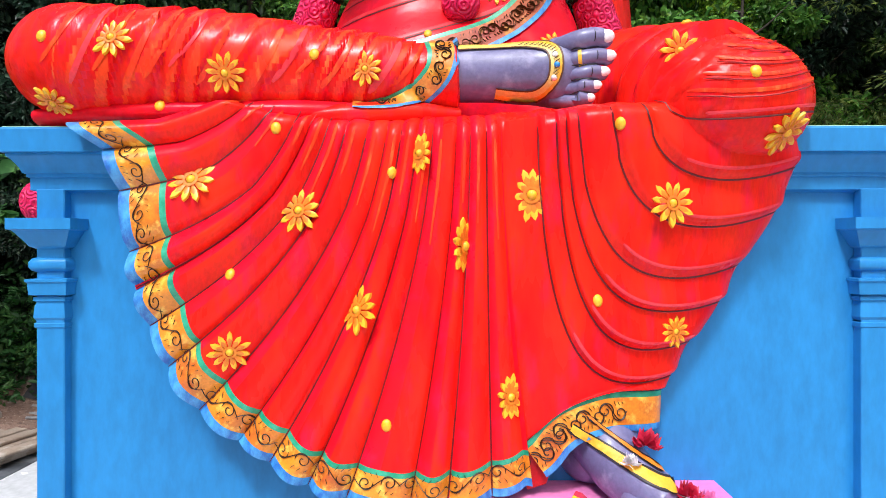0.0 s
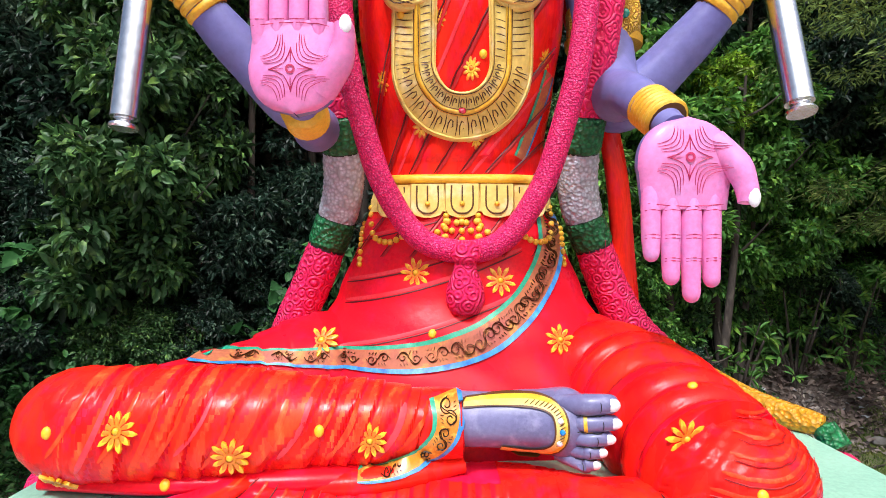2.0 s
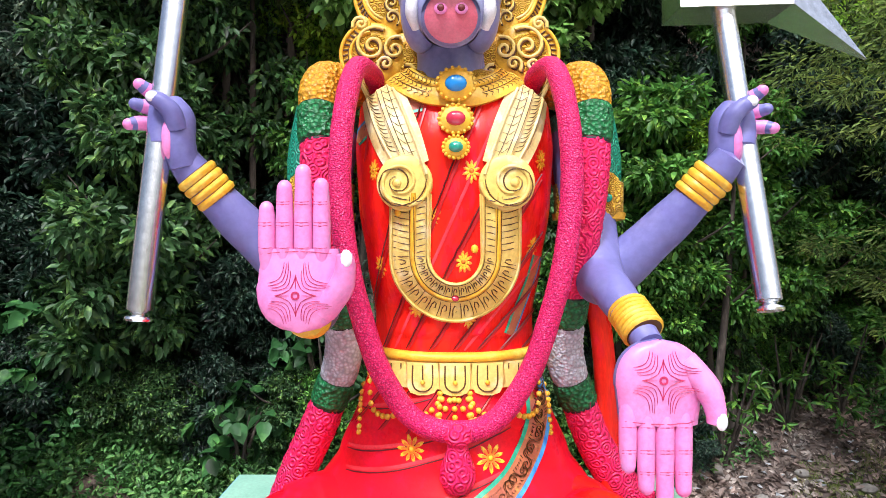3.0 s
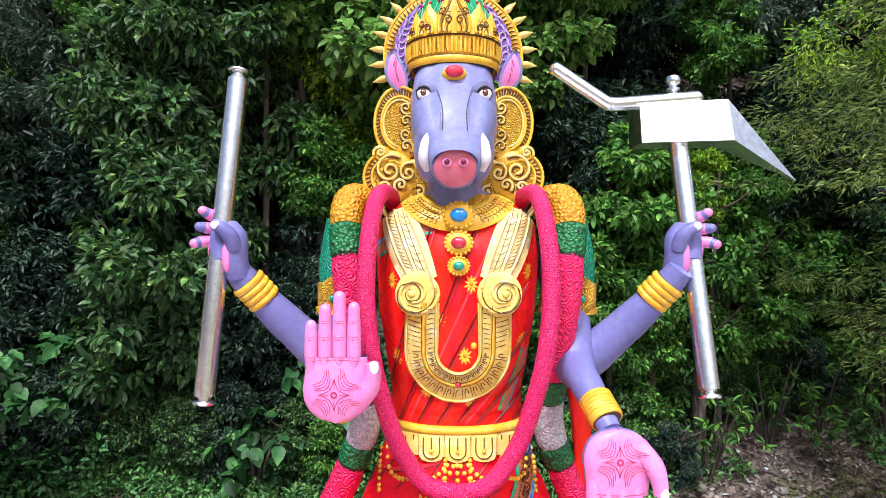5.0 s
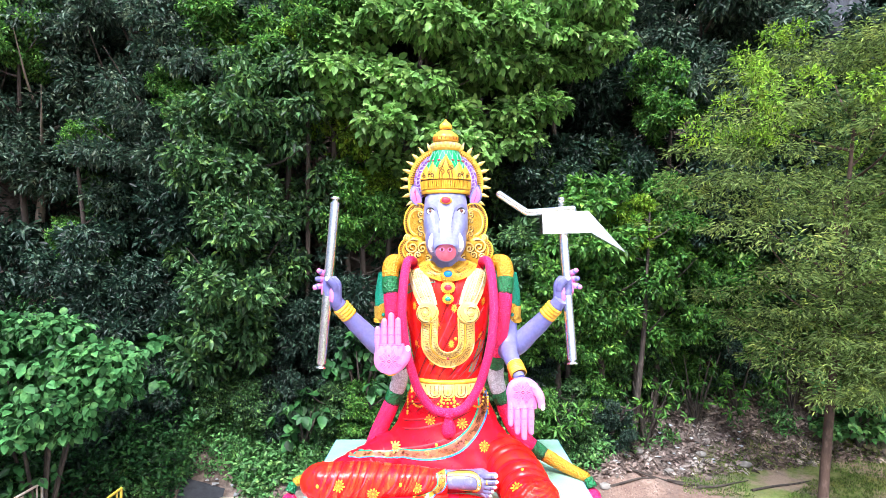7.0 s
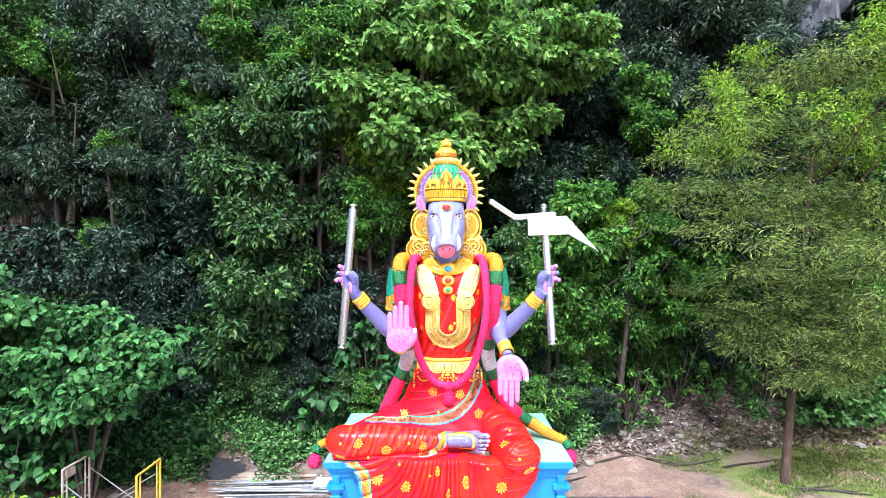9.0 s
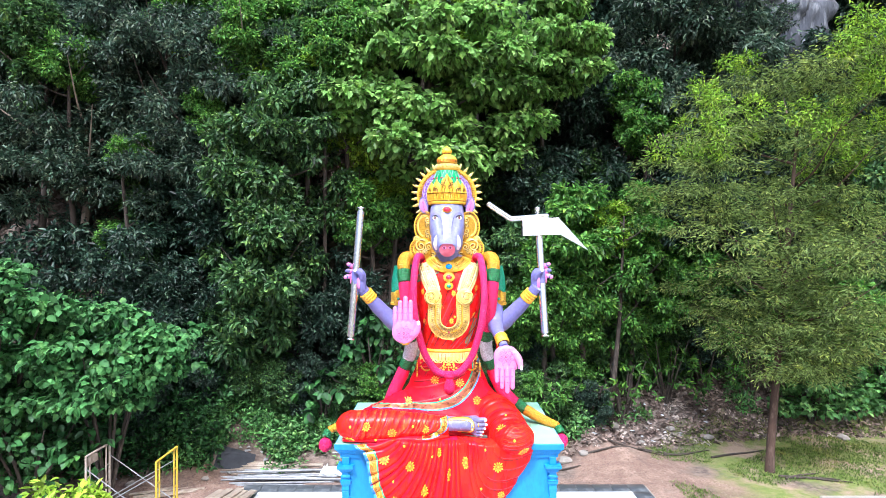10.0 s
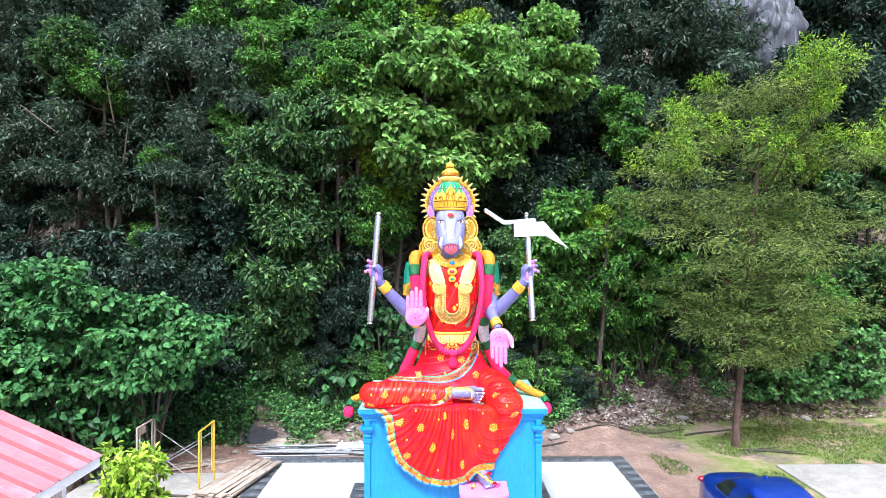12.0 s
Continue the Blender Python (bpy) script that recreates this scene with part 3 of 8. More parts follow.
SP.tube([(-1.74, -0.06, 3.045), (-1.2, -0.04, 3.055), (-0.7, -0.02, 3.06), (-0.25, 0.0, 3.065)], [0.10, 0.17, 0.17, 0.12], "crimson", 20, 40, flat=0.40)
# cuff of the crossed leg: its border swings back under the shin
SP.tube([(-0.22, 0.045, 3.240), (-0.10, 0.04, 3.242), (-0.005, 0.04, 3.245)], [0.155, 0.158, 0.150], "red", 32, 10, smooth=False)
SP.tube([(0.0, 0.0, 3.075), (-0.22, -0.07, 3.065), (-0.45, -0.11, 3.045), (-0.70, -0.10, 3.03), (-1.0, -0.06, 3.02)], [0.045, 0.070, 0.075, 0.060, 0.02], "red", 20, 40, flat=0.75)
leg_end = Front(SP)
# highlights on the gathers of the crossed leg, put into the colour as brushed streaks
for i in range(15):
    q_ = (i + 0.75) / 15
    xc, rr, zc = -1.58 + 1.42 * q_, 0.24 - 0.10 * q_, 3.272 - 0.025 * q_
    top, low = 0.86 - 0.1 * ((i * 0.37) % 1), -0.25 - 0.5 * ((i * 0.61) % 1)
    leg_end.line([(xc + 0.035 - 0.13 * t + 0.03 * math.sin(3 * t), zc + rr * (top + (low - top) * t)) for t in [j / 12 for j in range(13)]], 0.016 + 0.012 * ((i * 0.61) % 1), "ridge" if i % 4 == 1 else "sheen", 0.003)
CUFF = [Vector(p) for p in ((-0.075, 0, 3.385), (-0.062, 0, 3.31), (-0.085, 0, 3.225), (-0.165, 0, 3.150), (-0.290, 0, 3.104), (-0.43, 0, 3.085))]
cuff = [(p.x, p.z) for p in [spline(CUFF, i / 50 * (len(CUFF) - 1)) for i in range(51)]]
narrow = lambda s: 1.0 - 0.72 * s ** 1.6
leg_end.band(cuff, (0.020, 0.098, 0.020), ("hem_green", "border", "hem_blue"), 0.007, lambda s: -narrow(s))
for k in (8, 20, 31, 40):
    x, z = cuff[k]
    dx, dz = cuff[k + 3][0] - cuff[k - 3][0], cuff[k + 3][1] - cuff[k - 3][1]
    l = math.hypot(dx, dz)
    scroll(leg_end, x, z, (dx / l, dz / l), (dz / l, -dx / l), 0.100, 0.088 * narrow(k / 50), 0.0042, "umber", 0.009)


RIGHT_EDGE = [(1.70, 0.76, 0.16), (1.82, 0.80, 0.17), (2.02, 0.915, 0.19), (2.33, 1.12, 0.22), (2.70, 1.345, 0.28), (2.88, 1.42, 0.32), (3.14, 1.41, 0.34)]
# folds of the cloth over the hanging leg: where each leaves the seat, the height at which it reaches the leg's outer side, its sag
FOLDS = ((0.817, 3.155, 0.12), (0.751, 3.04, 0.12), (0.684, 2.845, 0.16), (0.561, 2.664, 0.17), (0.447, 2.443, 0.14), (0.405, 2.289, 0.10), (0.372, 2.124, 0.08), (0.305, 1.98, 0.06))
ANKLE = [Vector(p) for p in ((0.252, 0, 1.731), (0.277, 0, 1.752), (0.324, 0, 1.813), (0.40, 0, 1.873), (0.515, 0, 1.917), (0.63, 0, 1.932), (0.855, 0, 1.915))]


def fold_line(j, t):
    """Fold j at t: from the seat (0) to the outer side of the leg (1)."""
    if j >= len(FOLDS):
        if t < 0.5:
            r = 2 * t * 0.883
            return Vector((0.150 + 0.12 * r ** 1.38, 0, 3.04 - 1.46 * r ** 0.88))
        return spline(ANKLE, (t - 0.5) / 0.5 * (len(ANKLE) - 1))
    xs, ze, sag = FOLDS[j]
    xe = table(RIGHT_EDGE, ze)[0]
    pts = ((xs, 3.04), (xs + 0.02, ze - 0.5 * sag), (xs + 0.38 * (xe - xs), ze - sag), (xe, ze))
    w = ((1 - t) ** 3, 3 * t * (1 - t) ** 2, 3 * t * t * (1 - t), t ** 3)
    return Vector((sum(a * p[0] for a, p in zip(w, pts)), 0, sum(a * p[1] for a, p in zip(w, pts))))


def leg_depth(x, z):
    xr, deep = table(RIGHT_EDGE, z)
    u = min(1, max(0, (x - 0.16) / (xr - 0.16)))
    t = min(1, u / 0.4)
    t = t * t * (3 - 2 * t)
    return (-0.205 - 0.014 * (3.04 - z)) * (1 - t) + (-0.06 - deep * math.sqrt(max(0, 1 - u ** 2.4))) * t, u


def shin(a, b):
    """The cloth over the hanging leg: a across the folds, b along them and round to the back."""
    n = len(FOLDS)
    j = min(n - 1, int(a * n))
    f = a * n - j
    along = min(1, b * 1.25)
    p = fold_line(j, along).lerp(fold_line(j + 1, along), f)
    x, z = p.x, p.z
    y, u = leg_depth(x, z)
    fall = max(0, 3.04 - z)
    y += 0.345 * (1 - math.sin(min(1, fall / 0.10) * math.pi / 2)) * max(0, min(1, (0.4 - along) / 0.3))
    z += 0.085 * math.sin(min(1, fall / 0.05) * math.pi / 2) * max(0, 1 - fall / 0.35) * max(0, min(1, (0.5 - along) / 0.3))
    h = f ** 1.25 if f < 0.80 else (0.80 ** 1.25) * (1 - ((f - 0.80) / 0.20) ** 2)
    h *= (0.018 + 0.016 * min(1, along / 0.5)) * (0.75 + 0.5 * ((j * 0.37) % 1)) * (1 - 0.45 * u ** 6) * (0.4 if j < 1 else 1)
    k = u ** 3
    x += h * k * 0.8
    y -= h * math.sqrt(max(0, 1 - k * k * 0.8))
    if b > 0.8:
        w = (b - 0.8) / 0.2
        x -= 0.30 * w * w
        y += 0.36 * w
    return Vector((x, y, z))


SP.grid(shin, 8 * 14, 90, "red")
ridged_ball((1.065, -0.115, 3.08), (0.345, 0.335, 0.272), Vector((0.30, -0.86, -0.30)), 4.5, 0.055)


def ankle_hem(a, b):
    """The hem round the ankle: a along it, b across."""
    t = 0.5 + 0.5 * min(1, a * 1.2)
    g, d = fold_line(8, t), fold_line(8, min(1, t + 0.02)) - fold_line(8, max(0.5, t - 0.02))
    d.normalize()
    off = (0, 0.022, 0.075, 0.128, 0.152)[int(round(b * 4))]
    x, z = g.x + d.z * off, g.z - d.x * off
    y = leg_depth(g.x, g.z)[0] - 0.010 - 0.10 * off
    if a > 1 / 1.2:
        w = (a * 1.2 - 1) / 0.2
        x -= 0.30 * w * w
        y += 0.36 * w
    return Vector((x, y, z))


SP.grid(ankle_hem, 60, 4, lambda a, b: "hem_green" if b < 0.25 else "hem_blue" if b > 0.75 else "border")
leg_front = Front(SP)
for k in range(5):
    t = 0.56 + 0.085 * k
    g, d = fold_line(8, t), fold_line(8, t + 0.02) - fold_line(8, t - 0.02)
    d.normalize()
    scroll(leg_front, g.x + d.z * 0.075, g.z - d.x * 0.075, (d.x, d.z), (-d.z, d.x), 0.120, 0.095, 0.0042, "umber", 0.004)
# crease shade and lip highlights drawn on as dark and pink lines
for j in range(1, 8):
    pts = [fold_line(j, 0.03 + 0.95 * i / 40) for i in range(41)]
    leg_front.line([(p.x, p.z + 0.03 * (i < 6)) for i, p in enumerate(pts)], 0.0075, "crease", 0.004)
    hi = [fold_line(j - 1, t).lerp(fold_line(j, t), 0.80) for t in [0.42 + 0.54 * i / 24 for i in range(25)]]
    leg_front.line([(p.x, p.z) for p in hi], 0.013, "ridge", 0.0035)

# the fan of pleats that hangs over the seat
HEM = [Vector(p) for p in ((-1.545, 0, 3.0), (-1.37, 0, 2.84), (-1.285, 0, 2.45), (-1.21, 0, 2.18), (-1.04, 0, 1.89), (-0.80, 0, 1.70), (-0.52, 0, 1.545),
                           (-0.2, 0, 1.49), (0.05, 0, 1.51), (0.285, 0, 1.575))]
PLEATS = 15
HEM_WAY = [0.0]
for i in range(1, 201):
    HEM_WAY.append(HEM_WAY[-1] + (spline(HEM, i / 200 * (len(HEM) - 1)) - spline(HEM, (i - 1) / 200 * (len(HEM) - 1))).length)


def hem_at(s):
    """The hem at an even pace."""
    want = max(0.0, min(1.0, s)) * HEM_WAY[-1]
    i = min(max(int(np.searchsorted(HEM_WAY, want)), 1), 200)
    f = (want - HEM_WAY[i - 1]) / (HEM_WAY[i] - HEM_WAY[i - 1])
    return spline(HEM, (i - 1 + f) / 200 * (len(HEM) - 1))



def warp(s):
    """Uneven spacing of the pleats."""
    return s + 0.010 * math.sin(20.7 * s) + 0.006 * math.sin(44 * s + 1) - 0.006 * math.sin(1)


def seat_edge(s):
    return Vector((-0.92 + 1.085 * s ** 0.85, 0, 3.035))


def fan(s, r):
    """s along the hem, r from the seat (0) to the hem (1)."""
    hem = hem_at(s)
    top = seat_edge(s)
    scallop = abs(math.sin(PLEATS * math.pi * warp(s))) * (0.8 + 0.3 * math.sin(31 * s))
    way = hem - top
    length = way.length
    sag = Vector((0, 0, -0.42 * math.sin(math.pi * r) * s * (1 - s) ** 3))
    q = r * (1 + 0.006 * scallop)
    p = top + Vector((way.x * q ** 1.38, 0, way.z * q ** 0.88)) + sag
    fall = r * length * (1 - s ** 4) + max(0, top.z - p.z) * s ** 4
    roll = min(1, fall / 0.10)
    p.y = 0.14 - 0.345 * math.sin(roll * math.pi / 2) - 0.02 * r * (1 - s ** 6) - 0.014 * fall * s ** 6 - (0.026 + 0.036 * r) * (scallop ** 0.7)
    p.z += 0.085 * math.sin(min(1, fall / 0.05) * math.pi / 2) * max(0, 1 - fall / 0.35)
    return p


def fan_rows(a, b):
    hem = hem_at(a)
    top = seat_edge(a)
    length = (hem - top).length
    g, o, u = 1 - 0.158 / length, 1 - 0.135 / length, 1 - 0.036 / length
    k = b * 40
    if k <= 34:
        r = g * k / 34
    elif k <= 35:
        r = g + (o - g) * (k - 34)
    elif k <= 38:
        r = o + (u - o) * (k - 35) / 3
    else:
        r = u + (1 - u) * (k - 38) / 2
    return fan(a, r)


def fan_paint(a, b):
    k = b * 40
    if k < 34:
        # shade on one flank of each pleat, put on as crimson
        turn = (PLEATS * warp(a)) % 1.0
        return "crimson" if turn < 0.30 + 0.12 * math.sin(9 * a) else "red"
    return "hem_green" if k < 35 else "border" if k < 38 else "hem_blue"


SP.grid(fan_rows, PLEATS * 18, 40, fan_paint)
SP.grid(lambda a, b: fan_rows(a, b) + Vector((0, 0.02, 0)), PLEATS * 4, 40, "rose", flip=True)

SP.add([(0.215, -0.205, 1.76), (0.27, -0.215, 1.545), (0.345, -0.205, 1.565), (0.385, -0.195, 1.66), (0.33, -0.195, 1.78)], [(0, 1, 2, 3, 4)], "maroon")

# the foot of the crossed leg, sole up, its toes to the side
SP.tube([(-0.06, 0.04, 3.265), (0.12, 0.035, 3.262), (0.30, 0.03, 3.262), (0.44, 0.02, 3.258), (0.515, 0.02, 3.25)], [0.120, 0.118, 0.130, 0.146, 0.120], "foot", 28, 30)
SP.ball((0.44, -0.005, 3.255), (0.115, 0.115, 0.155), "foot", 24, 16)
TOES = ((3.365, 0.600, 0.045), (3.288, 0.612, 0.037), (3.223, 0.590, 0.034), (3.168, 0.560, 0.031), (3.116, 0.535, 0.029))
for k, (z, x1, r) in enumerate(TOES):
    SP.tube([(0.40, -0.03, 3.24 + (z - 3.24) * 0.86), (0.50, -0.10, z - 0.004), (x1 - 0.04, -0.118, z + 0.004), (x1, -0.108, z + 0.002)], [r * 0.9, r * 1.02, r * 0.94, r * 0.9], "foot", 14, 16)
    SP.ball((x1, -0.108, z + 0.002), (r * 0.95, r * 0.9, r * 0.9), "foot", 12, 8)
    SP.ball((x1 + 0.006, -0.110 - r * 0.62, z + 0.004), (0.034 - 0.003 * k, r * 0.40, r * 0.62), "white", 12, 8)
toes = Front(SP)
for (z, x1, r), (z2, x2, r2) in zip(TOES, TOES[1:]):
    zm = (z - r + z2 + r2) / 2
    toes.line([(0.465 + 0.016 * i, zm + 0.003 * math.sin(i)) for i in range(8)], 0.006, "ink", 0.003)
for z, x1, r in TOES:
    toes.line([(x1 - 0.050 + 0.005 * math.cos(t), z + 0.5 * r * math.sin(t)) for t in (-1.2, -0.6, 0, 0.6, 1.2)], 0.0035, "ink", 0.003)
for w in (0.0, 0.018):
    SP.tube([(0.500 + w, -0.100, 3.284), (0.514 + w, -0.104, 3.285)], 0.041, "gold", 14, 2, smooth=False)

# the foot on the bracket
SP.tube([(0.57, 0.0, 1.88), (0.585, -0.09, 1.75), (0.63, -0.22, 1.645), (0.71, -0.36, 1.59), (0.75, -0.43, 1.575)], [0.150, 0.150, 0.118, 0.098, 0.06], "foot", 24, 30)
SP.ball((0.56, -0.04, 1.62), (0.135, 0.14, 0.11), "foot", 18, 10)
for k in range(5):
    x = 0.65 + 0.045 * k
    y = -0.46 + 0.032 * k
    r = 0.036 - 0.0035 * k
    SP.tube([(x - 0.03, y + 0.09, 1.575), (x, y - 0.02, 1.56)], [r, r * 0.95], "foot", 10, 4, smooth=False)
    SP.ball((x, y - 0.02, 1.56), r * 0.95, "foot", 10, 6)
    SP.ball((x + 0.002, y - 0.03, 1.56 + r * 0.62), (r * 0.68, 0.028, r * 0.45), "white", 10, 6)
ankle = Front(SP)
ankle.band([(0.435 + 0.40 * s, 1.80 - 0.26 * s + 0.085 * s * s) for s in [i / 20 for i in range(21)]], (0.006, 0.030, 0.006), ("ink", "gold", "ink"), 0.008)
ankle.band([(0.50 + 0.33 * s, 1.85 - 0.30 * s + 0.10 * s * s) for s in [i / 20 for i in range(21)]], (0.003, 0.010, 0.003), ("ink", "orange", "ink"), 0.008)

# ---- necklaces, straps and belt, laid on the chest ----
chest = Front(SP)


def plate(pts, width, mat, thick=0.03, trim="gold"):
    """A raised, slightly domed strap along (x, z) points on the body."""
    got = [chest.at(*p) for p in pts]
    k = len(got)
    verts, faces = [], []
    prof = ((-0.5, 0.0), (-0.5, 0.8), (-0.3, 1.0), (0.0, 1.1), (0.3, 1.0), (0.5, 0.8), (0.5, 0.0))
    for i in range(k):
        dx, dz = pts[min(i + 1, k - 1)][0] - pts[max(i - 1, 0)][0], pts[min(i + 1, k - 1)][1] - pts[max(i - 1, 0)][1]
        l = math.hypot(dx, dz) or 1
        w = width(i / (k - 1)) if callable(width) else width
        for o, h in prof:
            q = (pts[i][0] + dz / l * o * w, pts[i][1] - dx / l * o * w)
            g = chest.at(*q) or got[i]
            if g is None:
                g = (Vector((q[0], 0.6, q[1])), Vector((0, -1, 0)))
            verts.append(g[0] + Vector((0, -1, 0)) * (thick * h - (0.02 if h == 0 else 0)))
    m = len(prof)
    for i in range(k - 1):
        for j in range(m - 1):
            faces.append((i * m + j, (i + 1) * m + j, (i + 1) * m + j + 1, i * m + j + 1))
    SP.add(verts, faces, mat)


def arc(x0, z0, rx, rz, a0, a1, n=28):
    return [(x0 + rx * math.cos(radians(a0 + (a1 - a0) * i / n)), z0 + rz * math.sin(radians(a0 + (a1 - a0) * i / n))) for i in range(n + 1)]


# collar of gold
plate(arc(CX, 6.12, 0.36, 0.26, 200, 340), 0.17, "gold", 0.05)
plate(arc(CX, 6.10, 0.28, 0.20, 195, 345), 0.05, "gold", 0.075)
# broad U of gold
U_IN = [(CX - 0.245, 5.30), (CX - 0.25, 5.13)] + arc(CX, 4.96, 0.255, 0.265, 180, 360, 30) + [(CX + 0.25, 5.13), (CX + 0.245, 5.30)]
plate(U_IN, 0.235, "pale_gold", 0.030)
U_BEAD = [(CX + (x - CX) * 0.93, 4.96 + (z - 4.96) * (0.93 if z < 4.96 else 1.0)) for x, z in U_IN]
plate(U_BEAD, 0.030, "gold", 0.046)
plate([(CX + (x - CX) * 0.60, 4.96 + (z - 4.96) * (0.60 if z < 4.96 else 1.0)) for x, z in U_IN], 0.020, "pale_gold", 0.042)
plate([(CX + (x - CX) * 1.42, 4.96 + (z - 4.96) * (1.40 if z < 4.96 else 1.0)) for x, z in U_IN], 0.018, "pale_gold", 0.040)
# cream straps down from the shoulders, flowing into flat volutes
VOL = (0.275, 5.355)


def strap_at(sx, s):
    """Middle line of a strap: from the shoulder (0) to the inner side of its volute (1)."""
    return CX + sx * (0.462 - 0.215 * s + 0.012 * math.sin(math.pi * s)), 6.00 - 0.57 * s


for sx in (-1, 1):
    plate([strap_at(sx, 0.10 + 0.90 * i / 18) for i in range(19)], lambda s: 0.225 + 0.055 * math.sin(math.pi * s), "cream", 0.034)
    for off, wd in ((-0.42, 0.022), (0.42, 0.022), (0.10, 0.016)):
        line = []
        for i in range(19):
            q = 0.10 + 0.90 * i / 18
            x, z = strap_at(sx, q)
            w = (0.225 + 0.055 * math.sin(math.pi * i / 18)) * off
            line.append((x + sx * w * 0.94, z + w * 0.33))
        plate(line, wd, "cream", 0.046)
    g = chest.at(CX + sx * VOL[0], VOL[1])
    c = g[0] + Vector((0, -0.030, 0))
    disc = Matrix.Rotation(radians(90), 3, "X")
    SP.lathe(c, [(0.150, -0.05), (0.152, 0.018), (0.145, 0.027), (0.10, 0.030), (0.0, 0.031)], "pale_gold", 40, 1.0, disc)
    turn = [(c.x + sx * 0.040 * i / 40 + rr * math.cos(an), c.y - 0.030, c.z + rr * math.sin(an)) for i in range(41) for rr, an in [(0.140 * (1 - 0.86 * i / 40), (0.0 if sx < 0 else math.pi) + sx * 1.75 * 2 * math.pi * i / 40)]]
    SP.tube(turn, [0.017 - 0.009 * i / 40 for i in range(41)], "pale_gold", 8, 120, flat=0.8)
    SP.ball(c + Vector((sx * 0.04, -0.030, 0)), (0.024, 0.016, 0.024), "pale_gold", 12, 8)
# pendant stones
for z, r, gem in ((5.885, 0.110, "gem_blue"), (5.70, 0.098, "gem_red"), (5.545, 0.074, "gem_green")):
    g = chest.at(CX, z)
    c = (g[0] if g else Vector((CX, 0.55, z))) + Vector((0, -0.095 if z > 5.8 else -0.03, 0))
    SP.ball(c, (r, 0.04, r * 0.85), "gold", 22, 8)
    SP.ball(c + Vector((0, -0.03, 0)), (r * 0.55, 0.03, r * 0.42), gem, 16, 8)
    for k in range(18):
        a = 2 * math.pi * k / 18
        SP.ball(c + Vector((r * 0.93 * math.cos(a), -0.02, r * 0.80 * math.sin(a))), 0.011, "gold", 7, 5)
# belt
plate([(CX + 0.50 * s, 4.380 + 0.012 * s * s) for s in [i / 20 - 1 for i in range(41)]], 0.046, "gold", 0.05)
plate([(CX + 0.52 * s, 4.278 + 0.012 * s * s) for s in [i / 20 - 1 for i in range(41)]], 0.150, "pale_gold", 0.026)
for k in range(-2, 3):
    x = CX + 0.184 * k
    g = chest.at(x, 4.265)
    if g:
        w0 = 0.086
        edge = [(-w0, 0.085), (-w0, -0.050), (-w0 * 0.8, -0.080), (-w0 * 0.3, -0.094), (w0 * 0.3, -0.094), (w0 * 0.8, -0.080), (w0, -0.050), (w0, 0.085)]
        lid = [g[0] + Vector((u, -0.042 - 0.006 * (1 - abs(u) / w0) + 0.10 * abs(x) * (abs(x + u) - abs(x)), v)) for u, v in edge]
        low = [p + Vector((u * 0.10 / w0 * 0.1, 0.05, 0)) for p, (u, v) in zip(lid, edge)]
        SP.add(lid + low, [tuple(range(8))] + [(i, i + 8, (i + 1) % 8 + 8, (i + 1) % 8) for i in range(8)], "pale_gold")
        p = g[0] + Vector((0, -0.047, 0))
        SP.tube([p + Vector((-0.056, 0.004, 0.075)), p + Vector((-0.056, 0.004, -0.030)), p + Vector((-0.030, 0.001, -0.066)), p + Vector((0, -0.002, -0.072)), p + Vector((0.030, 0.001, -0.066)), p + Vector((0.056, 0.004, -0.030)), p + Vector((0.056, 0.004, 0.075))], 0.0045, "brown", 6, 24)
        SP.tube([p + Vector((0, -0.001, 0.075)), p + Vector((0, -0.002, -0.005))], 0.0035, "brown", 6, 2, smooth=False)
        SP.ball(p + Vector((0, -0.001, -0.022)), 0.014, "gold", 8, 6)
# hanging bead chains
for pts in ([(-0.07, 4.23), (-0.075, 4.09)], [(0.10, 4.23), (0.105, 4.09)], [(-0.30, 4.24), (-0.24, 4.14), (-0.15, 4.12), (-0.06, 4.2)], [(0.33, 4.24), (0.27, 4.14), (0.18, 4.12), (0.09, 4.2)],
            [(0.0, 4.23), (-0.04, 4.15), (-0.12, 4.09), (-0.16, 4.08)], [(0.01, 4.23), (0.015, 4.07)], [(0.02, 4.23), (0.06, 4.15), (0.13, 4.09), (0.17, 4.08)],
            [(-0.50, 4.29), (-0.47, 4.13), (-0.38, 4.09), (-0.28, 4.13)], [(0.52, 4.29), (0.50, 4.13), (0.42, 4.09), (0.33, 4.13)],
            [(-0.52, 4.31), (-0.56, 4.21), (-0.60, 4.15), (-0.62, 4.07)], [(0.55, 4.31), (0.59, 4.21), (0.63, 4.15), (0.65, 4.07)], [(-0.54, 4.31), (-0.55, 4.19), (-0.55, 4.09), (-0.55, 3.97)],
            [(0.57, 4.31), (0.58, 4.19), (0.58, 4.09), (0.58, 3.97)]):
    vs = [Vector((p[0], 0, p[1] - 0.050)) for p in pts]
    n = max(4, int(sum((vs[i + 1] - vs[i]).length for i in range(len(vs) - 1)) / 0.034))
    for i in range(n + 1):
        p = spline(vs, i / n * (len(vs) - 1))
        g = chest.at(p.x, p.z)
        if g:
            SP.ball(g[0] + Vector((0, -0.012, 0)), 0.0175, "gold", 8, 6)

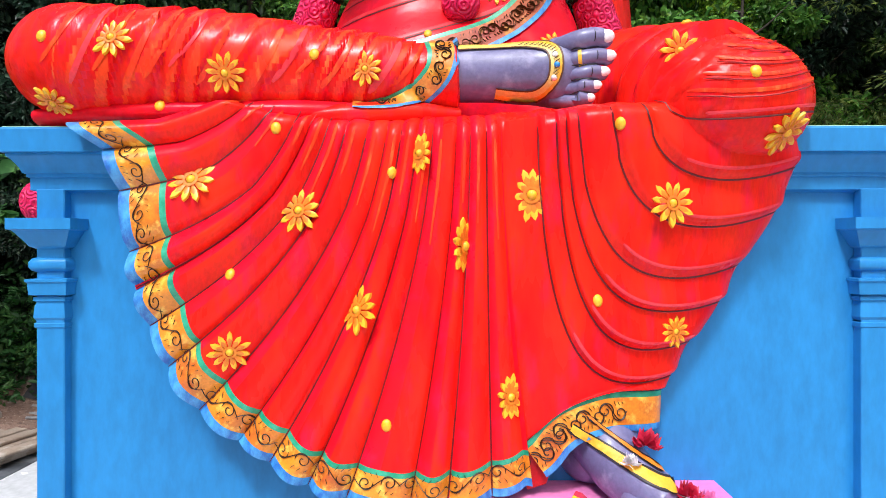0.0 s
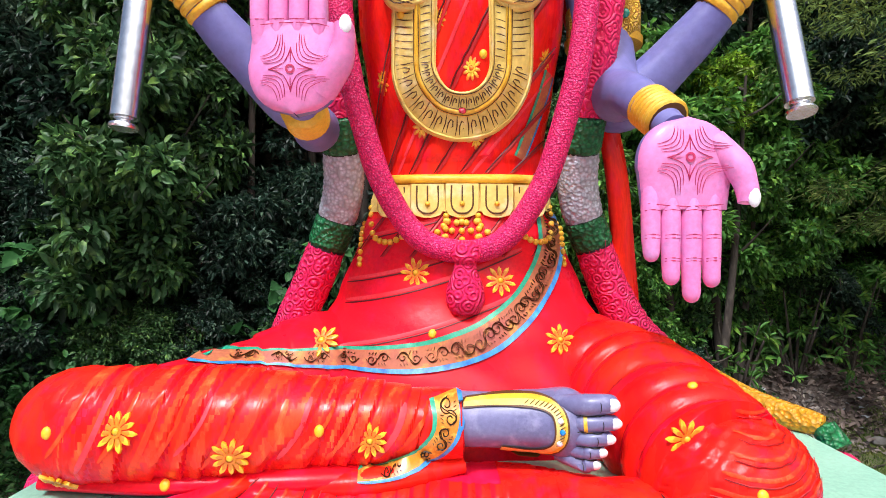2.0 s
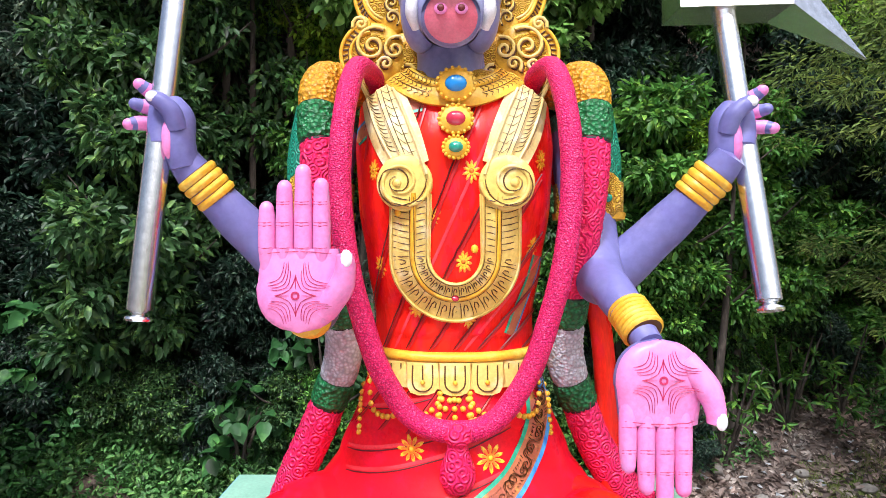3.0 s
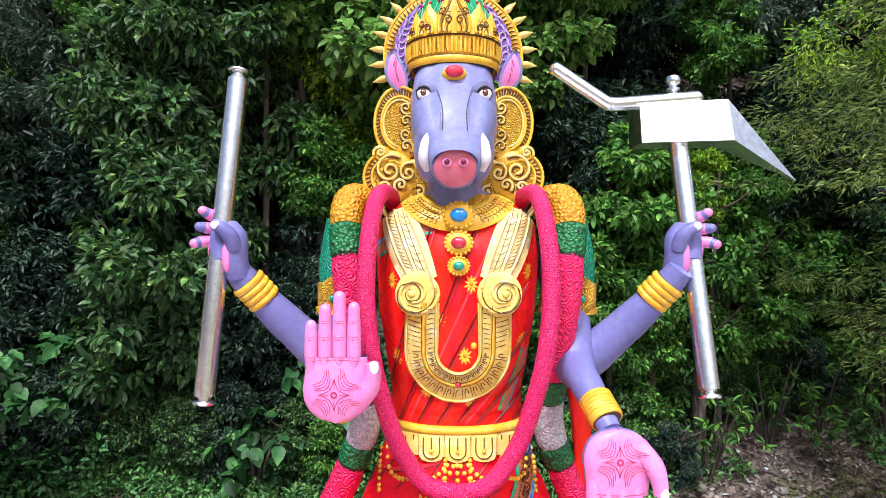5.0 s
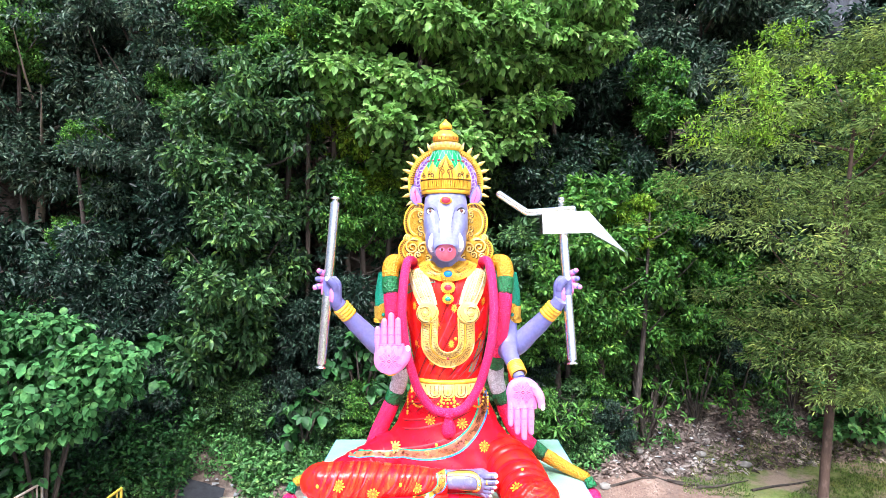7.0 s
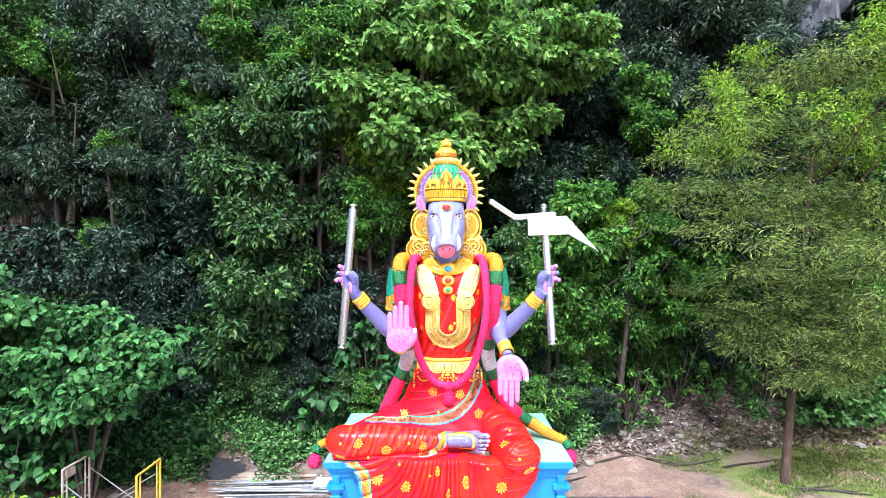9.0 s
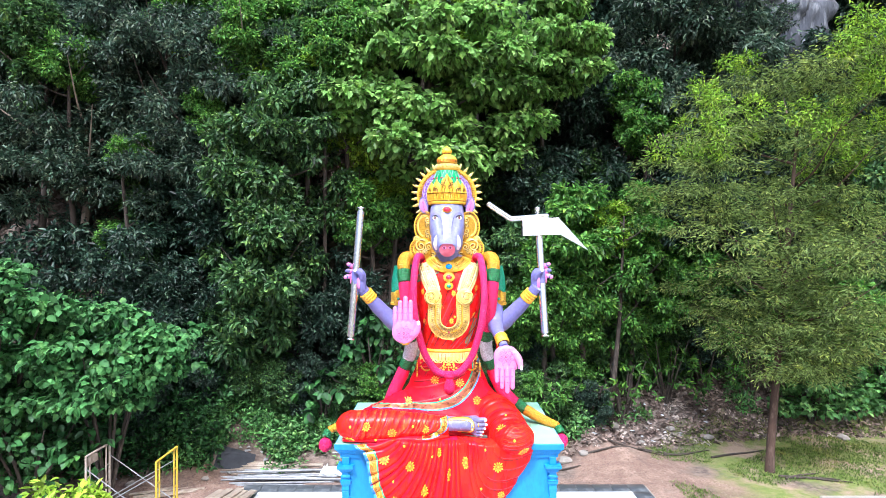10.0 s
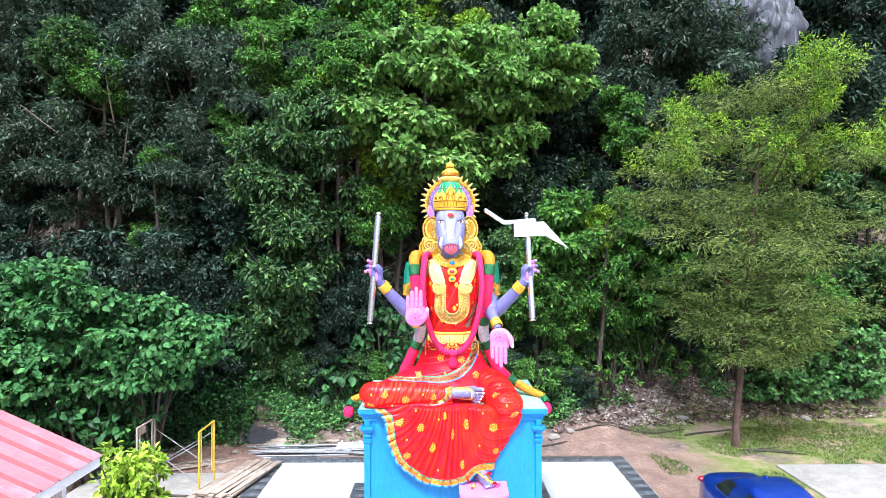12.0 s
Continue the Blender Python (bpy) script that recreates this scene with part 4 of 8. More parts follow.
# ---- painted bands, lines and flowers on the cloth ----
cloth = Front(SP)
SWEEP2 = [(0.33 + 0.16 * s, 4.50 + 0.36 * s + 0.1 * s * s) for s in [i / 12 for i in range(13)]]
LAP.band(SWEEP2, (0.014, 0.045, 0.010), ("hem_green", "border_dark", "hem_blue"), 0.006)
for sx in (-1,):
    LAP.band([(-0.36 + 0.22 * s, 5.93 - 0.10 * s) for s in [i / 8 for i in range(9)]], (0.02, 0.08), ("hem_green", "sleeve"), 0.006)
    LAP.band([(-0.60 + 0.44 * s, 5.62 + 0.20 * math.sin(s * 1.4)) for s in [i / 12 for i in range(13)]], (0.018, 0.075, 0.018), ("hem_blue", "border_dark", "hem_green"), 0.006)
deco = Front(SP)
# scrolls on the borders
for k in range(PLEATS):
    for off in (0.5,):
        s = (k + off) / PLEATS
        hem = hem_at(s)
        w = (hem - seat_edge(s)).normalized()
        d = (hem_at(s + 0.004) - hem_at(s - 0.004)).normalized()
        p = hem - w * 0.088
        flip = 1 if k % 2 else -1
        scroll(deco, p.x, p.z, (d.x * flip, d.z * flip), (w.x, w.z), 0.185, 0.088, 0.0038, "umber", 0.004)
    # shade in the creases between the pleats, laid on as dark strips
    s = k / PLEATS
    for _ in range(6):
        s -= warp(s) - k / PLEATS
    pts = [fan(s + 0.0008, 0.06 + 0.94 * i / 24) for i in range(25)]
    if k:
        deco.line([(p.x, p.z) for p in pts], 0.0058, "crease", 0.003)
    # highlight on the shoulder of each pleat, painted as an orange-red streak
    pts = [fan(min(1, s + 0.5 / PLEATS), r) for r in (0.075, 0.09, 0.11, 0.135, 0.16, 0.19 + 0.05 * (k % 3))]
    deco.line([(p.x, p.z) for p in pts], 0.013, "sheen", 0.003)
# chest folds: groove shade and ridge highlights painted as dark and pink lines
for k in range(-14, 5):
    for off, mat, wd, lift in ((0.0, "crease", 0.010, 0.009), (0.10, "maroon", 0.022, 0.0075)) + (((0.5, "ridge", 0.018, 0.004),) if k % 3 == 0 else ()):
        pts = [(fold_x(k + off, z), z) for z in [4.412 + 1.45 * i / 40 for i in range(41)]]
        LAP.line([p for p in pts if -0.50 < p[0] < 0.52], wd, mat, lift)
# below the belt: groove shade painted as dark lines
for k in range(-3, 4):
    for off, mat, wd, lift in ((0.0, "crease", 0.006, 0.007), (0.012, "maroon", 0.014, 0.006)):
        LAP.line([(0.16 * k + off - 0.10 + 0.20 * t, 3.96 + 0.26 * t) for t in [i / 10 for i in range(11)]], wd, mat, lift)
# lap folds drawn with painted crease shade and pink highlights
for k in (0, 2, 3, 5):
    z0 = 3.55 + 0.11 * k
    LAP.line([(-0.62 + 0.95 * s, z0 + 0.30 * (1 - s) ** 2 * (-0.2) + 0.22 * s * s) for s in [i / 18 for i in range(19)]], 0.008, "crease", 0.003)
    LAP.line([(-0.62 + 0.95 * s, z0 + 0.018 + 0.30 * (1 - s) ** 2 * (-0.2) + 0.22 * s * s) for s in [i / 18 for i in range(19)]], 0.02, "ridge", 0.002)
# gathers over the bent knee, painted as maroon shade and orange-red sheen
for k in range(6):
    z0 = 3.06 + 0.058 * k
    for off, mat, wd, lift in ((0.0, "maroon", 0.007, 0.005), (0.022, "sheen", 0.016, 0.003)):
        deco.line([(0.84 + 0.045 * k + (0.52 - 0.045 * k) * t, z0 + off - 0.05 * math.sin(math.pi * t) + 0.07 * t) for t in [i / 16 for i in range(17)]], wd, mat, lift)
# line work of the collar
for r in (0.295, 0.345, 0.395):
    for a0, a1 in ((205, 248), (292, 335)):
        deco.line(arc(CX, 6.12, r, r * 0.72, a0, a1, 12), 0.005, "brown", 0.004)
for k in range(26):
    a = radians(205 + 130 * (k + 0.5) / 26)
    if abs(math.cos(a)) < 0.36:
        continue
    for r0, r1 in ((0.30, 0.338), (0.352, 0.39), (0.40, 0.435)):
        deco.line([(CX + r * math.cos(a + 0.04 * q), 6.12 + 0.72 * r * math.sin(a + 0.04 * q)) for q, r in ((0, r0), (1, (r0 + r1) / 2), (0, r1))], 0.006, "brown", 0.004)
for sx in (-1, 1):
    deco.line(whorl(CX + sx * (VOL[0] - 0.118), VOL[1] + 0.02, CX + sx * (VOL[0] + 0.04), VOL[1], 1.75, sx, 40), 0.0075, "brown", 0.005)
# leaf ticks and rings of the U necklace
for k in range(15):
    a, w = radians(180 + 12 * k), radians(12)
    for r0, r1 in ((0.252, 0.345), (0.165, 0.215)):
        for line in (((0.0, 1.0), (0.06, 0.5), (0.0, 0.0)), ((0.30, 0.95), (0.30, 0.45), (0.46, 0.22), (0.66, 0.30), (0.70, 0.55), (0.56, 0.62))):
            deco.line([(CX + (r0 + (r1 - r0) * v) * math.cos(a + w * u), 4.96 + 1.03 * (r0 + (r1 - r0) * v) * math.sin(a + w * u)) for u, v in line], 0.0065, "brown", 0.003)
for sx in (-1, 1):
    for k in range(9):
        z = 4.99 + 0.034 * k
        for x0, x1, dz in ((0.252, 0.345, 0.022), (0.165, 0.215, -0.012)):
            deco.line([(CX + sx * x0, z), (CX + sx * (x0 + x1) / 2, z + dz * 0.35), (CX + sx * x1, z + dz)], 0.007, "brown", 0.003)
    for r in (0.226, 0.158, 0.248):
        deco.line([(CX + sx * r, 5.28), (CX + sx * r, 5.12), (CX + sx * r, 4.96)], 0.006, "brown", 0.003)
    # leafy hatching of the straps
    for k in range(19):
        q = 0.05 + 0.80 * k / 18
        x, z = strap_at(sx, q)
        deco.line([(x + sx * 0.098, z + 0.050), (x + sx * 0.070, z + 0.020), (x + sx * 0.035, z + 0.012)], 0.006, "brown", 0.003)
        if k % 2:
            deco.line([(x - sx * 0.005, z + 0.010), (x - sx * 0.045, z - 0.020), (x - sx * 0.085, z - 0.012)], 0.004, "brown", 0.003)
    for off in (0.022, -0.010, -0.055, 0.108):
        deco.line([(x + sx * off, z + off * 0.25) for x, z in [strap_at(sx, i / 14) for i in range(1, 13)]], 0.005, "brown", 0.003)
for r in (0.226, 0.158, 0.248):
    deco.line(arc(CX, 4.96, r, r * 1.03, 180, 360, 34), 0.006, "brown", 0.003)
deco.stud(CX, 4.725, 0.022, "gem_red", 1.0)
# flowers: skirt, crossed leg, knee, lap and chest
for n, (x, z, r) in enumerate(((-1.05, 2.77, 0.105), (-0.63, 2.65, 0.095), (-0.155, 2.875, 0.085), (-0.40, 2.26, 0.10), (0.02, 2.51, 0.115), (0.285, 2.71, 0.115), (0.80, 2.67, 0.095), (0.86, 2.17, 0.07),
                               (0.20, 1.92, 0.095), (-0.89, 2.10, 0.085), (1.21, 2.93, 0.10), (-1.335, 3.31, 0.085), (-0.92, 3.19, 0.085), (-0.38, 3.23, 0.075), (-1.61, 3.08, 0.08))):
    deco.flower(x, z, r, 11, 0.3 * n, 0.62 if n in (2, 4, 5, 8) else 1.0)
for n, (x, z, r) in enumerate(((0.86, 3.27, 0.085), (-0.71, 3.535, 0.10), (0.51, 3.54, 0.085), (-0.23, 3.88, 0.085), (0.21, 3.84, 0.085), (-0.44, 5.44, 0.065), (-0.11, 5.17, 0.075), (0.10, 5.42, 0.07),
                               (0.46, 5.02, 0.075), (0.06, 4.93, 0.07), (-0.41, 4.90, 0.07), (-0.20, 4.66, 0.075), (0.09, 4.60, 0.075), (0.50, 5.50, 0.07), (-0.60, 4.02, 0.05), (0.63, 4.05, 0.06))):
    (LAP if z > 3.4 else deco).flower(x, z, r, 10, 0.4 * n, 0.75 if z > 4.5 else 1.0, ("yellow", "orange") if z < 4.4 else ("orange", "yellow"))
for x, z in ((-0.72, 2.975), (-0.265, 2.80), (-0.90, 2.40), (-0.285, 1.81), (0.59, 2.96), (0.53, 2.30), (1.05, 3.13), (-1.19, 3.07), (-1.59, 3.31), (-0.14, 3.58), (0.12, 5.0), (-0.3, 5.2), (-0.58, 3.28), (0.95, 3.44)):
    deco.stud(x, z, 0.021, "yellow")
# ornament on the crossed foot
FOOT = [(0.00, 3.352), (0.15, 3.360), (0.30, 3.362), (0.385, 3.335), (0.405, 3.26), (0.385, 3.185), (0.31, 3.150), (0.16, 3.165)]
fv = [Vector((p[0], 0, p[1])) for p in FOOT]
fp = [(p.x, p.z) for p in [spline(fv, i / 40 * (len(fv) - 1)) for i in range(41)]]
deco.band(fp, (0.006, 0.014, 0.022, 0.006), ("brown", "gold", "pale_gold", "brown"), 0.008, lambda t: 0.75 + 0.5 * math.sin(math.pi * t) ** 2)
deco3 = Front(SP)
for x, z, m in ((0.398, 3.30, "white"), (0.405, 3.255, "gem_blue"), (0.395, 3.205, "white")):
    deco3.stud(x, z, 0.013, m, 1.0)
for k in range(18):
    p = fp[10 + k]
    deco3.line([(p[0] - 0.012, p[1] - 0.008), p, (p[0] + 0.012, p[1] + 0.008)], 0.004, "brown", 0.003)

# open palms
def open_palm(at, sign, tilt=0.0):
    """sign 1: fingers up, -1: down; the thumb to +x."""
    t = Matrix.Rotation(radians(tilt), 3, "Y")
    o = Vector(at)
    W = lambda x, y, z: o + t @ Vector((x, y, z * sign))

    def shell(a, b):
        ang = 2 * math.pi * a
        zz = -0.21 + 0.40 * b
        wid = 0.205 * (1 - min(1, abs(b - 0.55) / 0.55) ** 2.6) ** 0.5 + 0.004 if b < 0.55 else 0.205 - 0.02 * ((b - 0.55) / 0.45)
        th = 0.085 * (math.sin(math.pi * min(0.97, 0.12 + b * 0.87))) ** 0.5 if b < 0.45 else 0.085 - 0.026 * (b - 0.45) / 0.55
        c, s = math.cos(ang), math.sin(ang)
        return W(-0.015 + wid * math.copysign(abs(c) ** 0.8, c), 0.06 + th * math.copysign(abs(s) ** 0.75, s) - 0.012 * math.sin(3 * ang) * 0, zz)

    SP.grid(shell, 40, 22, lambda a, b: "palm" if 0.53 < a < 0.97 else "skin", closed=True)
    tops = (-0.168, 0.40, 0.041), (-0.083, 0.50, 0.043), (0.005, 0.575, 0.0445), (0.092, 0.51, 0.0425)
    for x, top, r in tops:
        SP.tube([W(x * 0.98, 0.047, 0.08), W(x, 0.032, 0.20), W(x, 0.030, 0.30), W(x, 0.024, top - r * 0.6)], [r * 0.9, r * 1.02, r * 1.0, r * 0.86], "palm", 14, 18, up=(0, 1, 0))
        SP.ball(W(x, 0.024, top - r * 0.6), (r * 0.86, r * 0.86, r), "palm", 12, 8)
    SP.tube([W(0.10, 0.05, -0.10), W(0.185, 0.0, 0.0), W(0.215, -0.03, 0.10), W(0.212, -0.04, 0.165)], [0.07, 0.062, 0.048, 0.038], "palm", 14, 20)
    SP.ball(W(0.226, -0.072, 0.145), (0.028, 0.014, 0.042), "white", 10, 6)
    return W, tops


RIGHT_PALM, LEFT_PALM = (-0.722, 0.02, 4.812), (0.983, -0.015, 4.365)
open_palm(RIGHT_PALM, 1)
open_palm(LEFT_PALM, -1)


def bangles(a, b, r, n, mat="gold"):
    """n rings along the line a..b, dark between."""
    a, b = Vector(a), Vector(b)
    SP.tube([a - (b - a) * 0.06, b], r * 0.90, "brown", 20, 2, smooth=False)
    for k in range(n):
        p, q = a.lerp(b, k / n + 0.01), a.lerp(b, (k + 0.9) / n)
        SP.tube([p, p.lerp(q, 0.5), q], [r, r * 1.06, r], mat, 20, 6)


# the front arms
SP.tube([(-0.75, 0.95, 5.72), (-0.80, 0.85, 5.2), (-0.78, 0.72, 4.72), (-0.75, 0.40, 4.62), (-0.73, 0.12, 4.70)], [0.17, 0.155, 0.135, 0.096, 0.07], "skin", 22, 44)
bangles((-0.745, 0.34, 4.635), (-0.735, 0.19, 4.665), 0.103, 6)
SP.tube([(0.78, 0.95, 5.72), (0.83, 0.85, 5.2), (0.84, 0.66, 4.86), (0.86, 0.40, 4.77), (0.945, 0.10, 4.54)], [0.17, 0.165, 0.15, 0.108, 0.07], "skin", 22, 44)
bangles((0.895, 0.29, 4.695), (0.940, 0.15, 4.585), 0.104, 7)
# the rear arms, raised to the sides
for sx, c in ((-1, 0.0), (1, 0.03)):
    SP.tube([(sx * 0.78 + c, 0.95, 4.95), (sx * 0.92 + c, 0.86, 4.84), (sx * 1.20 + c, 0.74, 5.10), (sx * 1.42 + c, 0.62, 5.36), (sx * 1.53 + c, 0.55, 5.52)],
            [0.17, 0.160, 0.130, 0.106, 0.088], "skin", 22, 40)
    bangles((sx * 1.355 + c, 0.655, 5.29), (sx * 1.47 + c, 0.59, 5.435), 0.119, 4)
    # closed grip round the shaft
    def shaft_at(z):
        return Vector((-1.70 + 0.0668 * (z - 4.61), 0.42 + 0.0991 * (z - 4.61), z)) if sx < 0 else Vector((1.685 - 0.0162 * (z - 4.67), 0.37 + 0.254 * (z - 4.67), z))
    inn = Vector((-sx, 0, 0))
    g0 = shaft_at(5.66)
    SP.tube([shaft_at(5.58) + inn * 0.02, shaft_at(5.70) + inn * 0.005, shaft_at(5.815)], [0.074, 0.076, 0.068], "skin", 20, 10)
    SP.tube([g0 + inn * 0.13 + Vector((0, 0.02, -0.20)), g0 + inn * 0.105 + Vector((0, 0.0, -0.08)), g0 + inn * 0.10 + Vector((0, 0.0, 0.06)), g0 + inn * 0.055 + Vector((0, 0.03, 0.16))], [0.078, 0.088, 0.090, 0.060], "skin", 20, 22)
    SP.ball(g0 + inn * 0.075 + Vector((0, -0.050, -0.05)), (0.040, 0.048, 0.120), "palm", 16, 12)
    SP.tube([g0 + inn * 0.12 + Vector((0, -0.05, 0.0)), g0 + inn * 0.105 + Vector((0, -0.085, 0.08)), g0 + inn * 0.055 + Vector((0, -0.105, 0.135)), g0 + inn * 0.015 + Vector((0, -0.105, 0.155))], [0.055, 0.052, 0.047, 0.042], "skin", 16, 20)
    SP.ball(g0 + inn * 0.015 + Vector((0, -0.105, 0.155)), 0.042, "skin", 14, 10)
    SP.ball(g0 + inn * 0.022 + Vector((0, -0.138, 0.155)), (0.036, 0.016, 0.030), "white", 12, 8)
    for k in range(3):
        p = shaft_at(5.875 - k * 0.078)
        reach = (0.135, 0.150, 0.175)[k]
        up_ = (0.045, 0.012, -0.025)[k]
        SP.tube([p + inn * 0.03 + Vector((0, 0.085, -0.05)), p - inn * 0.05 + Vector((0, 0.078, -0.01)), p - inn * reach * 0.75 + Vector((0, 0.03, up_ * 0.4)), p - inn * reach + Vector((0, -0.01, up_))], [0.040, 0.043, 0.042, 0.034],
                lambda a, s: "palm" if s > 0.35 and s < 0.8 else "skin", 14, 20)
        SP.ball(p - inn * reach + Vector((0, -0.01, up_)), (0.036, 0.034, 0.034), "palm" if k != 1 else "skin", 12, 8)
    SP.ball(shaft_at(5.66) - inn * 0.055 + Vector((0, 0.06, 0.0)), (0.05, 0.05, 0.13), "palm", 14, 10)
    # sleeve and armlet
    SP.tube([(sx * 0.80 + CX, 0.98, 5.85), (sx * 0.845 + CX, 0.95, 5.55), (sx * 0.835 + CX, 0.93, 5.28)], [0.20, 0.20, 0.195], "sleeve", 24, 18)
    SP.tube([(sx * 0.84 + CX, 0.93, 5.40), (sx * 0.84 + CX, 0.92, 5.20)], [0.215, 0.21], "gold_relief", 24, 4, smooth=False)
    SP.tube([(sx * 0.84 + CX, 0.92, 5.22), (sx * 0.84 + CX, 0.92, 5.18)], [0.225, 0.22], "gold", 24, 2, smooth=False)
    SP.ball((sx * 0.90 + CX, 0.725, 5.32), (0.10, 0.03, 0.14), "gold_relief", 14, 8)
    SP.ball((sx * 0.90 + CX, 0.695, 5.30), 0.026, "gem_green", 10, 6)


# the long garland over the arms: coloured lengths
def long_garland(sx):
    c = CX
    pts = [(0.62, 1.05, 6.0), (0.78, 0.82, 6.02), (0.80, 0.68, 5.80), (0.745, 0.60, 5.30), (0.69, 0.72, 4.78), (0.685, 0.90, 4.38), (0.80, 0.98, 4.02),
           (0.98, 1.02, 3.62), (1.22, 1.03, 3.36), (1.65, 0.90, 3.12), (1.94, 0.62, 3.05)]
    if sx < 0:
        pts[-3:] = [(1.20, 0.98, 3.19), (1.66, 0.75, 3.115), (2.13, 0.62, 2.98)]
    pts = [Vector((sx * p[0] + c, p[1], p[2])) for p in pts]
    cuts = [("g_yellow", 0.0, 1.95), ("g_green", 1.95, 2.42), ("roses", 2.42, 4.08), ("g_green", 4.08, 4.50), ("g_white", 4.50, 5.55), ("g_green", 5.55, 6.0),
            ("roses", 6.0, 8.05), ("g_green", 8.05, 8.42), ("g_yellow", 8.42, 10.0)]
    for mat, s0, s1 in cuts:
        k = 8
        seg = [spline(pts, s0 + (s1 - s0) * i / k) for i in range(k + 1)]
        r = [0.118 * (0.93 if i in (0, k) else 1.0) * (1.0 if mat != "g_green" else 1.02) * (1 - 0.48 * max(0, (s0 + (s1 - s0) * i / k) - 7.8) / 2.2) for i in range(k + 1)]
        SP.tube(seg, r, mat, 22, 28, ridge=lambda a, s: 1 + 0.025 * math.sin(37 * a * 6.28) * math.sin(61 * s))
        SP.tube([seg[0], seg[0].lerp(seg[1], 0.12)], r[0] * 1.015, "ink", 18, 2, smooth=False)
    e = pts[-1]
    SP.tube([e, e + Vector((sx * 0.04, -0.06, -0.10))], [0.062, 0.075], "g_green", 16, 3, smooth=False)
    SP.ball(e + Vector((sx * 0.045, -0.08, -0.235)), (0.115, 0.115, 0.125), "roses", 18, 12)


long_garland(-1)
long_garland(1)

# the heavy pink garland
half = [(0.46, 1.02, 5.94), (0.495, 0.84, 6.05), (0.56, 0.60, 6.03), (0.60, 0.42, 5.75), (0.615, 0.36, 5.35), (0.575, 0.36, 4.95), (0.50, 0.40, 4.62), (0.40, 0.44, 4.32), (0.22, 0.47, 4.06)]
loop = [Vector((-p[0] + CX, p[1], p[2])) for p in half] + [Vector((CX + 0.015, 0.485, 3.99))] + [Vector((p[0] + CX, p[1], p[2])) for p in reversed(half)]
SP.tube(loop, 0.061, "garland", 20, 190, ridge=lambda a, s: 1 + 0.03 * math.sin(28 * a * 6.28) * math.sin(160 * s))
SP.ball((CX + 0.015, 0.43, 3.985), (0.080, 0.05, 0.065), "roses", 14, 10)
SP.lathe((CX + 0.012, 0.455, 3.66), [(0.0, 0.0), (0.07, 0.015), (0.10, 0.08), (0.095, 0.15), (0.06, 0.24), (0.05, 0.36)], "roses", 20, 0.8)

# ---- head, slightly off the middle of the body ----
HX = CX - 0.028
def muzzle(a, b):
    cy, cz, rx, rz = table([(0.0, 1.15, 7.00, 0.25, 0.26), (0.2, 0.985, 6.88, 0.305, 0.29), (0.4, 0.82, 6.70, 0.315, 0.30), (0.6, 0.66, 6.51, 0.308, 0.275),
                            (0.75, 0.52, 6.36, 0.250, 0.220), (0.9, 0.38, 6.245, 0.176, 0.165), (1.0, 0.27, 6.175, 0.154, 0.148)], b)
    ang = 2 * math.pi * a
    c, s = math.cos(ang), math.sin(ang)
    ax, up = Vector((0, -0.72, -0.69)), Vector((0, -0.69, 0.72))
    squ = 0.82
    p = Vector((HX, cy, cz)) + Vector((1, 0, 0)) * rx * math.copysign(abs(c) ** squ, c) + up * rz * math.copysign(abs(s) ** squ, s)
    # the bridge of the nose stands up between two hollows
    if s > 0:
        g = abs(abs(c) - 0.45)
        p -= up * 0.02 * math.exp(-(g / 0.12) ** 2) * math.sin(math.pi * min(1, max(0, (b - 0.15) / 0.75)))
    return p


SP.grid(muzzle, 56, 40, "face", closed=True)
axis = Matrix((Vector((1, 0, 0)), Vector((0, -0.30, 0.95)).normalized(), Vector((0, -0.95, -0.30)).normalized())).transposed()
SP.lathe((HX, 0.275, 6.188), [(0.158, -0.06), (0.160, -0.01), (0.152, 0.028), (0.136, 0.036), (0.126, 0.046), (0.0, 0.055)], ["face", "face", "foot", "snout", "snout"], 32, 0.92, axis)
